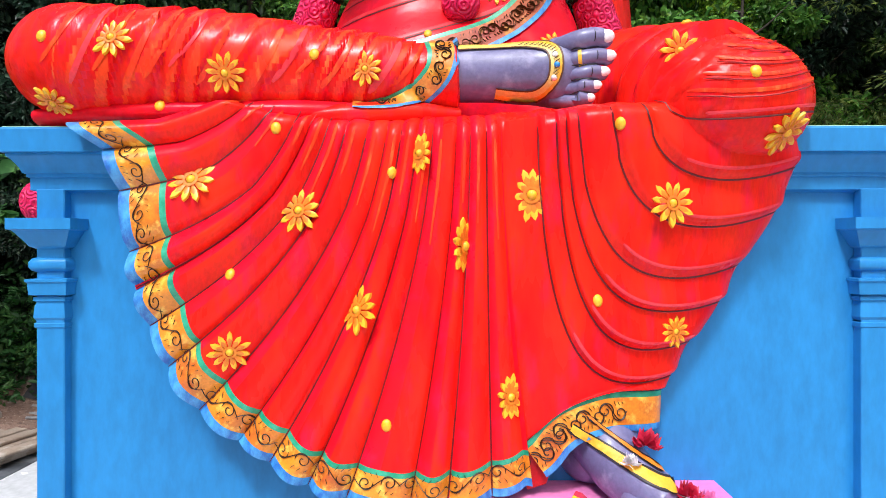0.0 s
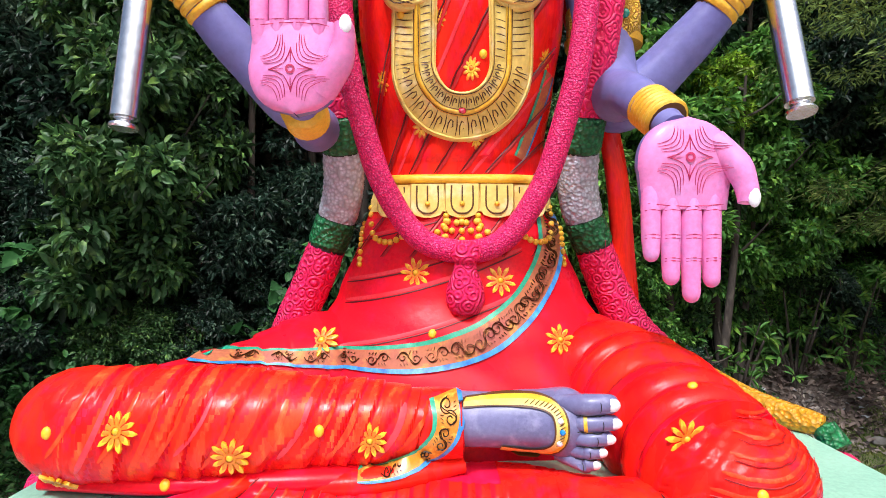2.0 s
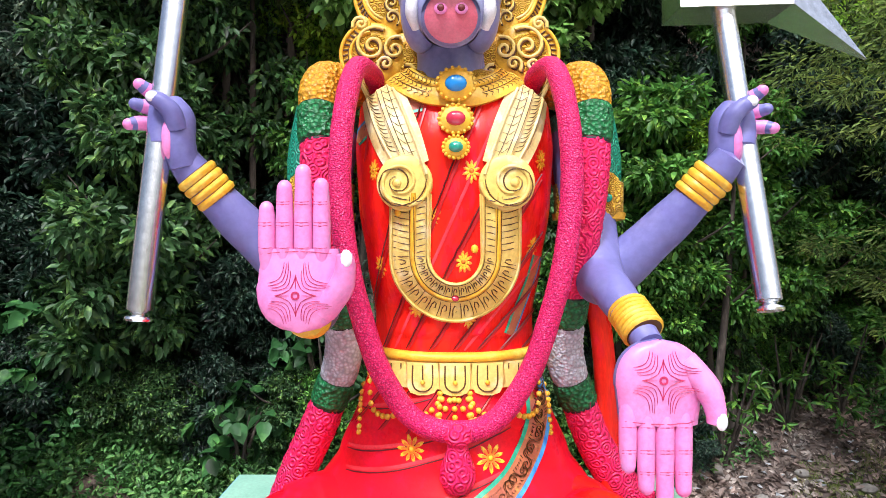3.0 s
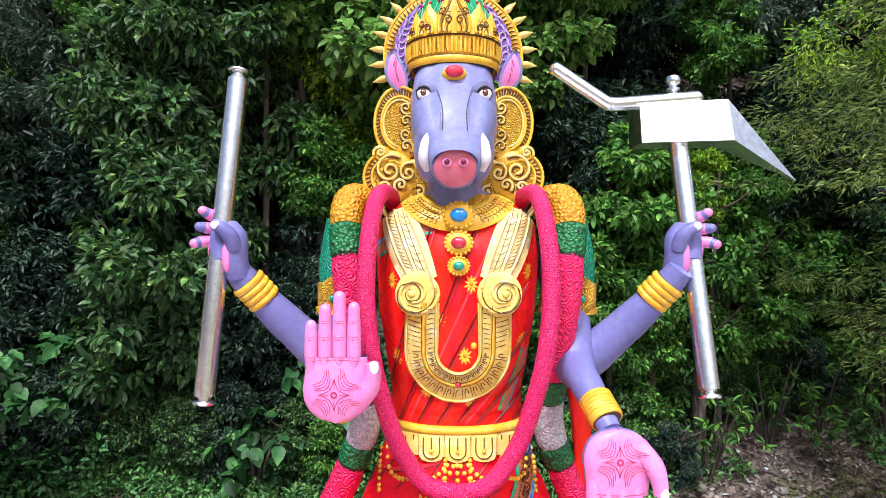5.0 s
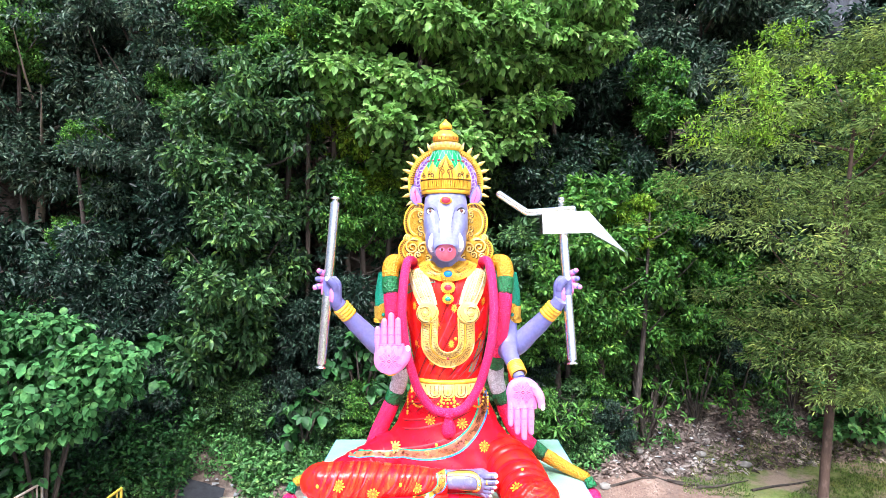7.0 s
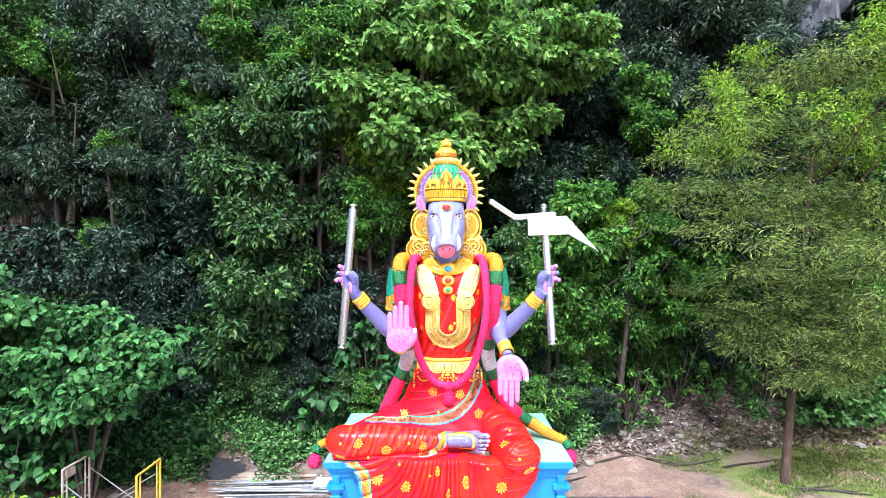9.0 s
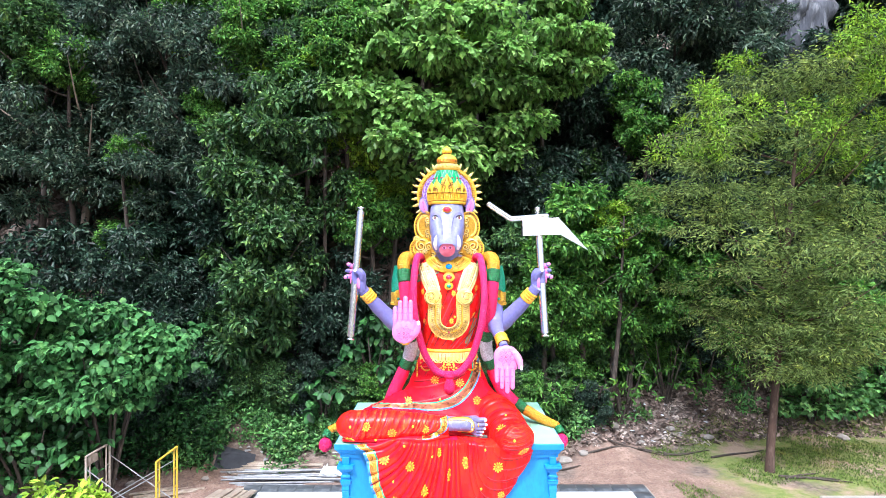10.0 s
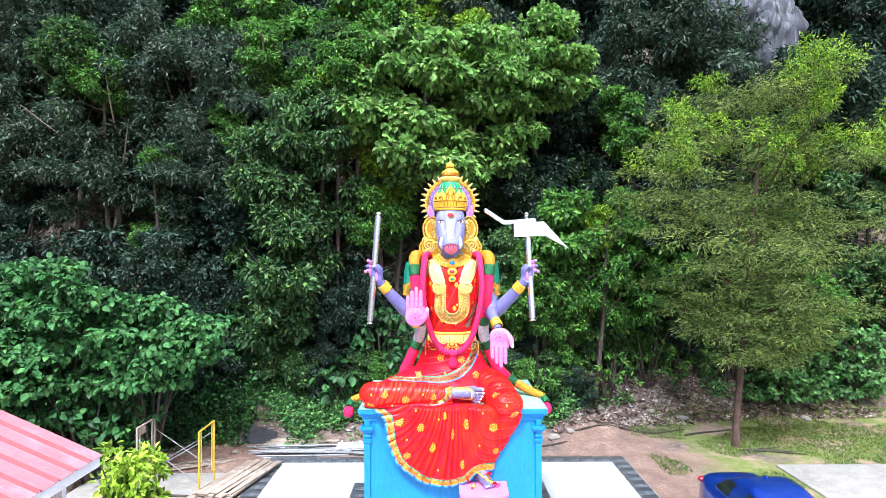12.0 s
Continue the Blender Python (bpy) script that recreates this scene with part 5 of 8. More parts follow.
for sx in (-1, 1):
    SP.ball((HX + sx * 0.052, 0.214, 6.212), (0.034, 0.014, 0.031), "palm", 12, 6)
    SP.ball((HX + sx * 0.052, 0.205, 6.212), (0.020, 0.011, 0.019), "crease", 12, 6)
    # tusks
    SP.tube([(HX + sx * 0.185, 0.43, 6.19), (HX + sx * 0.205, 0.375, 6.26), (HX + sx * 0.198, 0.365, 6.35), (HX + sx * 0.165, 0.42, 6.465)], [0.024, 0.038, 0.032, 0.006], "white", 14, 24)
    # cheek
    SP.ball((HX + sx * 0.17, 0.60, 6.36), (0.115, 0.18, 0.24), "face", 16, 12)
    # ears
    root, tip = Vector((HX + sx * 0.365, 0.90, 6.82)), Vector((HX + sx * 0.465, 0.84, 7.14))
    for wide, lift, mat in ((0.082, 0.0, "face"), (0.070, -0.018, "palm")):
        def ear(a, b, wide=wide, lift=lift):
            c_ = root.lerp(tip, 0.04 + 0.96 * b if lift == 0 else 0.10 + 0.80 * b)
            w_ = wide * max(0.0, math.sin(math.pi * b ** 0.80)) ** 0.75
            an_ = 2 * math.pi * a
            side_ = Vector((0.92, 0.10, -0.38 * sx))
            return c_ + side_ * (w_ * math.cos(an_)) + Vector((sx * 0.022 * math.sin(math.pi * b), lift + 0.022 * math.sin(an_) * math.sin(math.pi * b) - 0.02 * abs(math.cos(an_)) * (lift == 0), 0))
        SP.grid(ear, 24, 18, mat, closed=True)
    for k in range(4):
        q_ = root.lerp(tip, 0.25 + 0.12 * k) + Vector((sx * 0.02, -0.042, 0))
        SP.tube([q_, q_ + Vector((sx * (0.012 - 0.012 * k), -0.002, 0.085))], [0.004, 0.001], "mark", 5, 3)
# neck
SP.tube([(HX, 0.78, 5.96), (HX, 0.78, 6.12), (HX, 0.80, 6.35)], [0.20, 0.195, 0.22], "face", 28, 8)

# crown
prof = [(0.335, 0.0), (0.350, 0.015), (0.352, 0.05), (0.338, 0.06), (0.343, 0.07), (0.352, 0.19), (0.365, 0.21), (0.358, 0.24), (0.33, 0.25)]
SP.lathe((HX, 0.97, 7.00), prof, ["gold", "gold", "brown", "gold", "gold", "brown", "gold", "gold"], 48, 0.85)
for k in range(34):
    a = math.pi + math.pi * (k + 0.5) / 34
    p = Vector((HX + 0.348 * math.cos(a), 0.97 + 0.296 * math.sin(a), 7.07))
    SP.tube([p, p + Vector((0.004 * math.cos(a), 0.004 * math.sin(a), 0.11))], [0.0125, 0.0125], "gold", 6, 1, smooth=False)
dome = [(0.315, 0.20), (0.30, 0.32), (0.265, 0.44), (0.215, 0.56), (0.180, 0.64)]
SP.lathe((HX, 0.97, 7.00), dome, "lattice", 48, 0.85)
top = [(0.185, 0.63), (0.215, 0.66), (0.205, 0.74), (0.165, 0.755), (0.185, 0.775), (0.192, 0.83), (0.165, 0.865), (0.11, 0.905), (0.075, 0.93), (0.068, 0.945), (0.088, 0.955), (0.092, 0.99), (0.075, 1.025), (0.035, 1.06), (0.0, 1.10)]
SP.lathe((HX, 0.97, 7.00), top, ["gold", "pale_gold", "brown", "gold", "border", "gold", "gold", "gold", "brown", "gold", "gold", "gold", "gold", "gold"], 32, 0.85)
for k in range(20):
    a = 2 * math.pi * k / 20
    d = Vector((math.cos(a), 0.85 * math.sin(a), 0))
    SP.ball(Vector((HX, 0.97, 7.70)) + d * 0.205, (0.026, 0.022, 0.034), "pale_gold", 10, 6)
    SP.tube([Vector((HX, 0.97, 7.785)) + d * 0.191, Vector((HX, 0.97, 7.825)) + d * 0.195], [0.004, 0.003], "brown", 5, 2, smooth=False)
for sgn in (-1, 1):
    for k in range(9):
        a0 = math.pi + math.pi * k / 8
        line = []
        for i in range(9):
            r, h = [table([(q[1], q[0]) for q in dome], 0.24 + 0.38 * i / 8)[0], 0.24 + 0.38 * i / 8]
            a = a0 + sgn * 0.55 * i / 8
            line.append((HX + (r + 0.004) * math.cos(a), 0.97 + 0.85 * (r + 0.004) * math.sin(a), 7.00 + h))
        SP.tube(line, 0.0034, "mint", 6, 8)
        for i in (2, 5):
            SP.ball(Vector(line[i]), 0.012, "gem_red", 8, 5)
# pierced crest that rises from the crown band
def crest_height(th):
    return 0.045 + max(q * max(0.0, 1 - (abs(abs(th) - c0) / w0) ** 2) ** 0.55 + 0.25 * q * max(0.0, 1 - abs(abs(th) - c0) / (0.3 * w0)) for c0, w0, q in ((0.0, 0.42, 0.240), (0.60, 0.28, 0.165), (1.02, 0.24, 0.14)))


def crest(a, c_):
    th = -1.25 + 2.5 * a
    r_ = 0.362 - 0.035 * c_ + 0.012 * math.sin(math.pi * c_)
    return Vector((HX + r_ * math.sin(th), 0.97 - 0.86 * r_ * math.cos(th), 7.20 + crest_height(th) * c_))


SP.grid(crest, 120, 8, "gold")
for c0, w0, q in ((0.0, 0.26, 0.28), (-0.62, 0.15, 0.13), (0.62, 0.15, 0.13), (-1.02, 0.13, 0.10), (1.02, 0.13, 0.10)):
    for sg in (-1, 1):
        for k in range(5 if c0 == 0 else 3):
            f_ = 1 - (0.18 if c0 == 0 else 0.28) * k
            line = []
            for i in range(14):
                s = i / 13
                th = c0 + sg * w0 * 1.1 * f_ * math.cos(s * math.pi / 2) ** 0.7 * (1 + 0.15 * math.sin(6.2 * s))
                r_ = 0.368 - 0.035 * s
                line.append((HX + r_ * math.sin(th), 0.97 - 0.86 * r_ * math.cos(th) - 0.006, 7.205 + (q * f_ + 0.03) * s))
            SP.tube(line, [0.011 if k % 2 == 0 else 0.0045] * 13 + [0.003], "gold" if k % 2 == 0 else "brown", 6, 14)
# halo: purple field, gold rim and rays
hc = Vector((HX, 1.14, 7.19))


def halo(r0, r1, y, mat, a0=-34, a1=214, n=60, thick=0.05, bulge=0.0):
    def f(a, b):
        ang = radians(a0 + (a1 - a0) * a)
        k = [(r0, y + thick), (r0, y), ((r0 + r1) / 2, y - bulge), (r1, y), (r1, y + thick)][int(round(b * 4))]
        return hc + Vector((k[0] * math.cos(ang), k[1], k[0] * math.sin(ang) * 0.97))
    SP.grid(f, n, 4, mat)


halo(0.18, 0.46, -0.10, "purple", thick=0.16)
halo(0.350, 0.372, -0.115, "gold", thick=0.10)
for k in range(15):
    a = radians(-26 + 232 * (k + 0.5) / 15)
    er, et = Vector((math.cos(a), 0, math.sin(a))), Vector((-math.sin(a), 0, math.cos(a)))
    for st, ce, turns, sense in STROKES:
        pts = [hc + er * (0.412 + 0.085 * v) + et * (0.118 * u) + Vector((0, -0.106, 0)) for u, v in whorl(st[0], st[1], ce[0], ce[1], turns, sense, 14)]
        SP.tube(pts, [0.0085 * (1 - 0.5 * i / 14) for i in range(15)], "lilac", 6, 20)
for k in range(64):
    a = radians(-32 + 244 * k / 63)
    er, et = Vector((math.cos(a), 0, math.sin(a) * 0.97)), Vector((-math.sin(a), 0, math.cos(a)))
    SP.tube([hc + er * 0.468 + Vector((0, -0.014, 0)), hc + er * 0.50 + et * 0.008 + Vector((0, -0.024, 0)), hc + er * 0.532 + Vector((0, -0.014, 0))], [0.0035, 0.006, 0.002], "brown", 5, 4)
halo(0.455, 0.55, 0.0, "gold", thick=0.07, bulge=0.02)
halo(0.447, 0.462, -0.012, "gold", thick=0.06)
halo(0.542, 0.556, -0.012, "gold", thick=0.06)
for k in range(21):
    a = radians(-30 + 240 * k / 20)
    d = Vector((math.cos(a), 0, math.sin(a) * 0.97))
    SP.tube([hc + d * 0.54 + Vector((0, 0.02, 0)), hc + d * 0.59 + Vector((0, 0.015, 0)), hc + d * 0.675 + Vector((0, 0.02, 0))], [0.022, 0.030, 0.004], "pale_gold", 8, 8)
# gilded locks: flat plates carved with bands of leaves, roped lines and volutes
def lobe(x, z, rx, rz, y, deep=0.10):
    """A flat-fronted rounded plate; y is its front."""
    prof = ((1.0, deep), (1.0, 0.030), (0.975, 0.010), (0.93, 0.0), (0.60, -0.006), (0.0, -0.008))
    n = 48
    verts = [(x + rx * r * math.cos(2 * math.pi * q / n), y + d, z + rz * r * math.sin(2 * math.pi * q / n)) for r, d in prof for q in range(n)]
    SP.add(verts, [(a * n + q, a * n + (q + 1) % n, (a + 1) * n + (q + 1) % n, (a + 1) * n + q) for a in range(len(prof) - 1) for q in range(n)], ["gold_relief" if a > 3 else "gold" for a in range(len(prof) - 1) for q in range(n)])


def rope(line, r, mat="gold"):
    """A raised, flattened line along points."""
    vs = [Vector(q) for q in line]
    way = sum((vs[i + 1] - vs[i]).length for i in range(len(vs) - 1))
    SP.tube(vs, [r] * (len(vs) - 1) + [r * 0.5], mat, 8, max(12, int(way / 0.016)))


def leaf_ticks(inner, outer, count, lean):
    """Curved dark cuts from one line of points to another."""
    a, b = [Vector(q) for q in inner], [Vector(q) for q in outer]
    for k in range(count):
        f, g = (k + 0.5) / count * (len(a) - 1), min(1.0, max(0.0, (k + 0.5 + lean) / count)) * (len(b) - 1)
        p, q = spline(a, f), spline(b, g)
        m = p.lerp(q, 0.5) + (spline(b, min(len(b) - 1, g + 0.3)) - q) * 0.35
        SP.tube([p, m, q], [0.003, 0.0075, 0.005], "brown", 5, 5)


for sx in (-1, 1):
    ux, uz, urx, urz, uy = HX + sx * 0.400, 6.60, 0.200, 0.285, 0.88
    lx, lz, lr, ly = HX + sx * 0.475, 6.195, 0.205, 0.86
    lobe(ux, uz, urx, urz, uy)
    lobe(lx, lz, lr, lr, ly)
    lobe(HX + sx * 0.27, 6.15, 0.20, 0.19, 0.87)
    lobe(HX + sx * 0.545, 6.375, 0.062, 0.062, 0.852, 0.06)

    def ell(x, z, rx, rz, y, k, a0, a1, n=20):
        return [(x + sx * rx * k * math.cos(radians(a0 + (a1 - a0) * i / n)), y, z + rz * k * math.sin(radians(a0 + (a1 - a0) * i / n))) for i in range(n + 1)]

    # upper plate: leaf band, two roped lines, a scrolled field
    rope(ell(ux, uz, urx, urz, uy - 0.004, 0.95, 125, -52), 0.013)
    rope(ell(ux, uz, urx, urz, uy - 0.008, 0.70, 128, -80), 0.012)
    rope(ell(ux, uz, urx, urz, uy - 0.008, 0.62, 128, -85), 0.009, "pale_gold")
    leaf_ticks(ell(ux, uz, urx, urz, uy - 0.006, 0.72, 122, -48), ell(ux, uz, urx, urz, uy - 0.006, 0.92, 122, -48), 25, 0.6)
    rope(ell(ux, uz, urx, urz, uy - 0.005, 0.745, 126, -70), 0.0055, "brown")
    rope(ell(ux, uz, urx, urz, uy - 0.005, 0.66, 126, -80), 0.0055, "brown")
    rope(ell(lx, lz, lr, lr, ly - 0.005, 0.715, 82, -78), 0.0055, "brown")
    for cz_, sense in ((6.72, 1), (6.62, -1), (6.52, 1), (6.43, -1)):
        pts = whorl(0.318, cz_ - 0.045, 0.355, cz_, 1.35, sense, 20)
        rope([(HX + sx * x, uy - 0.010, z) for x, z in pts], 0.0075, "pale_gold")
        rope([(HX + sx * (x + 0.008), uy - 0.009, z - 0.008) for x, z in pts], 0.0065, "brown")
    rope([(HX + sx * (0.290 + 0.012 * math.sin(2.2 * i)), uy - 0.010, 6.79 - 0.042 * i) for i in range(11)], 0.012)
    # curl in the notch
    rope([(HX + sx * x, 0.846, z) for x, z in whorl(0.595, 6.355, 0.545, 6.378, 1.6, 1, 24)], 0.012, "pale_gold")
    rope([(HX + sx * x, 0.848, z) for x, z in whorl(0.580, 6.352, 0.545, 6.378, 1.4, 1, 24)], 0.005, "brown")
    # lower plate: leaf band round the outside and large curls
    rope(ell(lx, lz, lr, lr, ly - 0.004, 0.94, 78, -75), 0.013)
    rope(ell(lx, lz, lr, lr, ly - 0.008, 0.66, 84, -80), 0.011)
    leaf_ticks(ell(lx, lz, lr, lr, ly - 0.006, 0.68, 74, -70), ell(lx, lz, lr, lr, ly - 0.006, 0.91, 74, -70), 13, 0.5)
    for x0, z0, cx_, cz_, turns, sense in ((0.40, 6.345, 0.475, 6.245, 1.7, -1), (0.55, 6.115, 0.505, 6.125, 1.3, 1), (0.30, 6.30, 0.335, 6.225, 1.5, -1), (0.43, 6.09, 0.39, 6.135, 1.4, 1), (0.27, 6.13, 0.25, 6.085, 1.2, 1)):
        rope([(HX + sx * x, ly - 0.012, z) for x, z in whorl(x0, z0, cx_, cz_, turns, sense, 26)], 0.012, "pale_gold")
        rope([(HX + sx * (x + 0.010), ly - 0.010, z - 0.010) for x, z in whorl(x0, z0, cx_, cz_, turns, sense, 26)], 0.009, "brown")


deco = Front(SP)
# dark line work on the gilding
for sx in (-1, 1):
    for x, z, tilt, lg, wd in ((0.21, 7.27, 60, 0.10, 0.08), (0.31, 7.26, 80, 0.08, 0.06)):
        ex, ez = (sx * math.cos(radians(tilt)), math.sin(radians(tilt))), (-sx * math.sin(radians(tilt)), math.cos(radians(tilt)))
        scroll(deco, HX + sx * x, z, ex, ez, lg, wd, 0.0075, "brown", 0.004)
    scroll(deco, HX + sx * 0.062, 7.33, (sx * 0.3, 0.95), (-sx * 0.95, 0.3), 0.15, 0.09, 0.007, "brown", 0.004)
    # panels of the crown band
    for k in range(1, 6):
        x = HX + sx * 0.062 * k
        deco.line([(x, 7.18), (x, 7.10), (x - sx * 0.012, 7.085)], 0.006, "brown", 0.012)
for sx in (-1, 1):
    # brow and the line down the nose
    deco.line([(HX + sx * (0.275 - 0.025 * i), 6.790 + 0.050 * math.sin(math.pi * min(1, i / 5.2)) - 0.006 * i) for i in range(7)], 0.056, "foot", 0.004)
    deco.line([(HX + sx * (0.130 - 0.035 * q - 0.02 * math.sin(math.pi * q)), 6.79 - 0.36 * q) for q in [i / 14 for i in range(15)]], 0.017, "foot", 0.003)
    deco.line([(HX + sx * (0.118 - 0.035 * q - 0.02 * math.sin(math.pi * q)), 6.75 - 0.32 * q) for q in [i / 14 for i in range(15)]], 0.006, "ink", 0.004)
    e = deco.at(HX + sx * 0.212, 6.738)[0] + Vector((0, 0.014, 0))
    t = Matrix.Rotation(radians(-sx * 14), 3, "Y")
    SP.ball(e, (0.056, 0.033, 0.053), "ink", 16, 10, t)
    SP.ball(e + Vector((0, -0.010, -0.002)), (0.050, 0.029, 0.046), "white", 16, 10, t)
    SP.ball(e + Vector((-sx * 0.034, -0.014, -0.008)), (0.012, 0.018, 0.012), "snout", 10, 6)
    o = e + Vector((sx * 0.002, -0.024, 0.002))
    SP.ball(o, (0.029, 0.016, 0.032), "ink", 16, 8)
    SP.ball(o + Vector((0, -0.004, 0)), (0.025, 0.015, 0.028), "eye", 16, 8)
    SP.ball(o + Vector((0, -0.011, 0)), (0.014, 0.010, 0.016), "border_dark", 12, 8)
    SP.ball(o + Vector((0, -0.015, 0)), (0.009, 0.0075, 0.010), "ink", 10, 6)
    SP.ball(o + Vector((-0.008, -0.017, 0.010)), 0.004, "white", 6, 4)
    SP.tube([e + t @ Vector((-0.058, -0.012, 0.004)), e + t @ Vector((-0.03, -0.030, 0.034)), e + t @ Vector((0.012, -0.032, 0.043)), e + t @ Vector((0.058, -0.010, 0.010))], [0.004, 0.010, 0.010, 0.004], "ink", 8, 16)
# brow mark
deco.stud(HX, 6.885, 0.090, "yellow", 0.72)
deco2 = Front(SP)
deco2.stud(HX, 6.890, 0.066, "vermilion", 0.70)
# lines of the open palms
for (ox, oy, oz), sg in ((RIGHT_PALM, 1), (LEFT_PALM, -1)):
    P = lambda x, z: (ox + x, oz + z * sg)
    for q in range(4):
        a = q * math.pi / 2
        turn = lambda x, z, a=a: (x * math.cos(a) - z * math.sin(a), x * math.sin(a) + z * math.cos(a))
        # a four-pointed star and the curved strokes that flank it
        star = [turn(0.098 - 0.070 * i / 8, 0.028 * (i / 8) ** 1.6) for i in range(9)]
        deco.line([P(x - 0.02, z - 0.03) for x, z in star], 0.0045, "mark", 0.003)
        star = [turn(0.098 - 0.070 * i / 8, -0.028 * (i / 8) ** 1.6) for i in range(9)]
        deco.line([P(x - 0.02, z - 0.03) for x, z in star], 0.0045, "mark", 0.003)
        deco.line([P(x - 0.02, z - 0.03) for x, z in [turn(0.03 + 0.062 * i / 4, 0) for i in range(5)]], 0.0032, "mark", 0.003)
        for k in range(1, 5):
            far = 0.050 + 0.022 * k
            pts = [turn(0.040 + 0.018 * k + (far - 0.02) * (abs(w) ** 1.7), far * w) for w in [-0.9 + 1.8 * i / 14 for i in range(15)]]
            pts = [(x * math.cos(math.pi / 4) - z * math.sin(math.pi / 4), x * math.sin(math.pi / 4) + z * math.cos(math.pi / 4)) for x, z in pts]
            deco.line([P(x - 0.02, z - 0.03) for x, z in pts if abs(x - 0.02) < 0.155 and -0.165 < z - 0.03 < 0.14], 0.0032, "mark", 0.003)
    deco.ring(*(deco.at(*P(-0.02, -0.03)) or (Vector((0, 0, 0)), Vector((0, -1, 0)))), 0.016, 0.005, "mark", 0.004)
    for x in (-0.170, -0.085, 0.005, 0.092):
        for z in (0.195, 0.30, 0.315, 0.40, 0.412):
            deco.line([P(x - 0.03, z), P(x, z - 0.004), P(x + 0.03, z)], 0.005, "mark", 0.003)
    for x in (-0.127, -0.040, 0.049):
        deco.line([P(x, 0.19 + 0.03 * i) for i in range(8)], 0.006, "mark", 0.002)
    deco.line([P(-0.19 + 0.33 * s, 0.165 + 0.012 * math.sin(3 * s)) for s in [i / 8 for i in range(9)]], 0.0045, "mark", 0.003)
# red cloth hanging behind the shoulder
SP.tube([(0.66, 1.25, 5.7), (0.93, 1.05, 4.7), (1.02, 1.05, 3.9), (1.06, 1.05, 3.3)], [0.10, 0.13, 0.14, 0.16], "red", 16, 30, flat=0.4)

statue = tagged(new("statue", SP.mesh("statue", 55)), "seated painted statue in red cloth, garlands and gold crown", "statue")

# ---- what the statue holds ----
def shaft_frame(a, b):
    a, b = Vector(a), Vector(b)
    d = (b - a).normalized()
    s = d.cross(Vector((0, 1, 0))).normalized()
    return a, (b - a).length, Matrix((s, s.cross(d) * -1, d)).transposed()


staff = thing("staff", "long polished steel staff with ringed ends held by the statue", "staff")
a, l, t = shaft_frame((-1.70, 0.42, 4.61), (-1.545, 0.65, 6.93))
bd = Build()
bd.lathe(a, [(0.0, 0.06), (0.068, 0.06), (0.068, l - 0.07), (0.0, l - 0.07)], "steel", 32, 1, t)
part("shaft", bd, staff)
for z0, sg in ((0.0, 1), (l, -1)):
    bd = Build()
    bd.lathe(a + t @ Vector((0, 0, z0)), [(0.0, 0.0), (0.068, 0.0), (0.073, sg * 0.012), (0.068, sg * 0.024), (0.038, sg * 0.032), (0.038, sg * 0.042), (0.050, sg * 0.048), (0.050, sg * 0.058), (0.042, sg * 0.064), (0.042, sg * 0.09)], "steel", 28, 1, t)
    part("collar", bd, staff)

plough = thing("plough", "polished steel plough with boxed pointed blade held by the statue", "plough")
a, l, t = shaft_frame((1.685, 0.37, 4.67), (1.655, 0.84, 6.46))
bd = Build()
bd.lathe(a, [(0.0, 0.06), (0.068, 0.06), (0.068, l), (0.0, l)], "steel", 32, 1, t)
part("shaft", bd, plough)
bd = Build()
bd.lathe(a, [(0.0, 0.0), (0.068, 0.0), (0.073, 0.012), (0.068, 0.024), (0.038, 0.032), (0.038, 0.042), (0.050, 0.048), (0.050, 0.058), (0.042, 0.064), (0.042, 0.09)], "steel", 28, 1, t)
part("collar", bd, plough)
bd = Build()
y0, y1 = 0.72, 1.02
outline = [(1.35, 6.43), (2.02, 6.45), (2.56, 6.17), (2.00, 6.76), (1.35, 6.73)]
verts = [Vector((x, y0 + (0.15 if i == 2 else 0) + (0.055 if z > 6.6 else 0), z)) for i, (x, z) in enumerate(outline)] + [Vector((x, y1 - (0.13 if i == 2 else 0), z)) for i, (x, z) in enumerate(outline)]
n = len(outline)
bd.add(verts, [(0, 1, 3, 4), (1, 2, 3), (9, 8, 6, 5), (8, 7, 6)] + [(i, i + n, (i + 1) % n + n, (i + 1) % n) for i in range(n)], "steel")
part("blade", bd, plough, sharp=20)
bd = Build()
bd.tube([(0.755, 0.86, 7.00), (1.10, 0.86, 6.77), (1.16, 0.86, 6.745), (1.25, 0.86, 6.745), (1.80, 0.86, 6.79)], 0.052, "steel", 20, 40)
bd.ball((0.755, 0.86, 7.00), 0.052, "steel", 16, 10)
bd.ball((1.80, 0.86, 6.79), 0.052, "steel", 16, 10)
part("handle", bd, plough)
bd = Build()
bd.lathe((1.635, 0.88, 6.82), [(0.0, 0.0), (0.03, 0.0), (0.03, 0.02), (0.05, 0.03), (0.05, 0.045), (0.03, 0.05), (0.03, 0.06), (0.05, 0.075), (0.058, 0.10), (0.045, 0.135), (0.0, 0.15)], "steel", 22)
part("finial", bd, plough)

# ---- pedestal ----
pedestal = thing("pedestal", "sky-blue painted masonry pedestal with moulded cornice and pilasters", "pedestal")
PW, PB = 1.765, 2.30


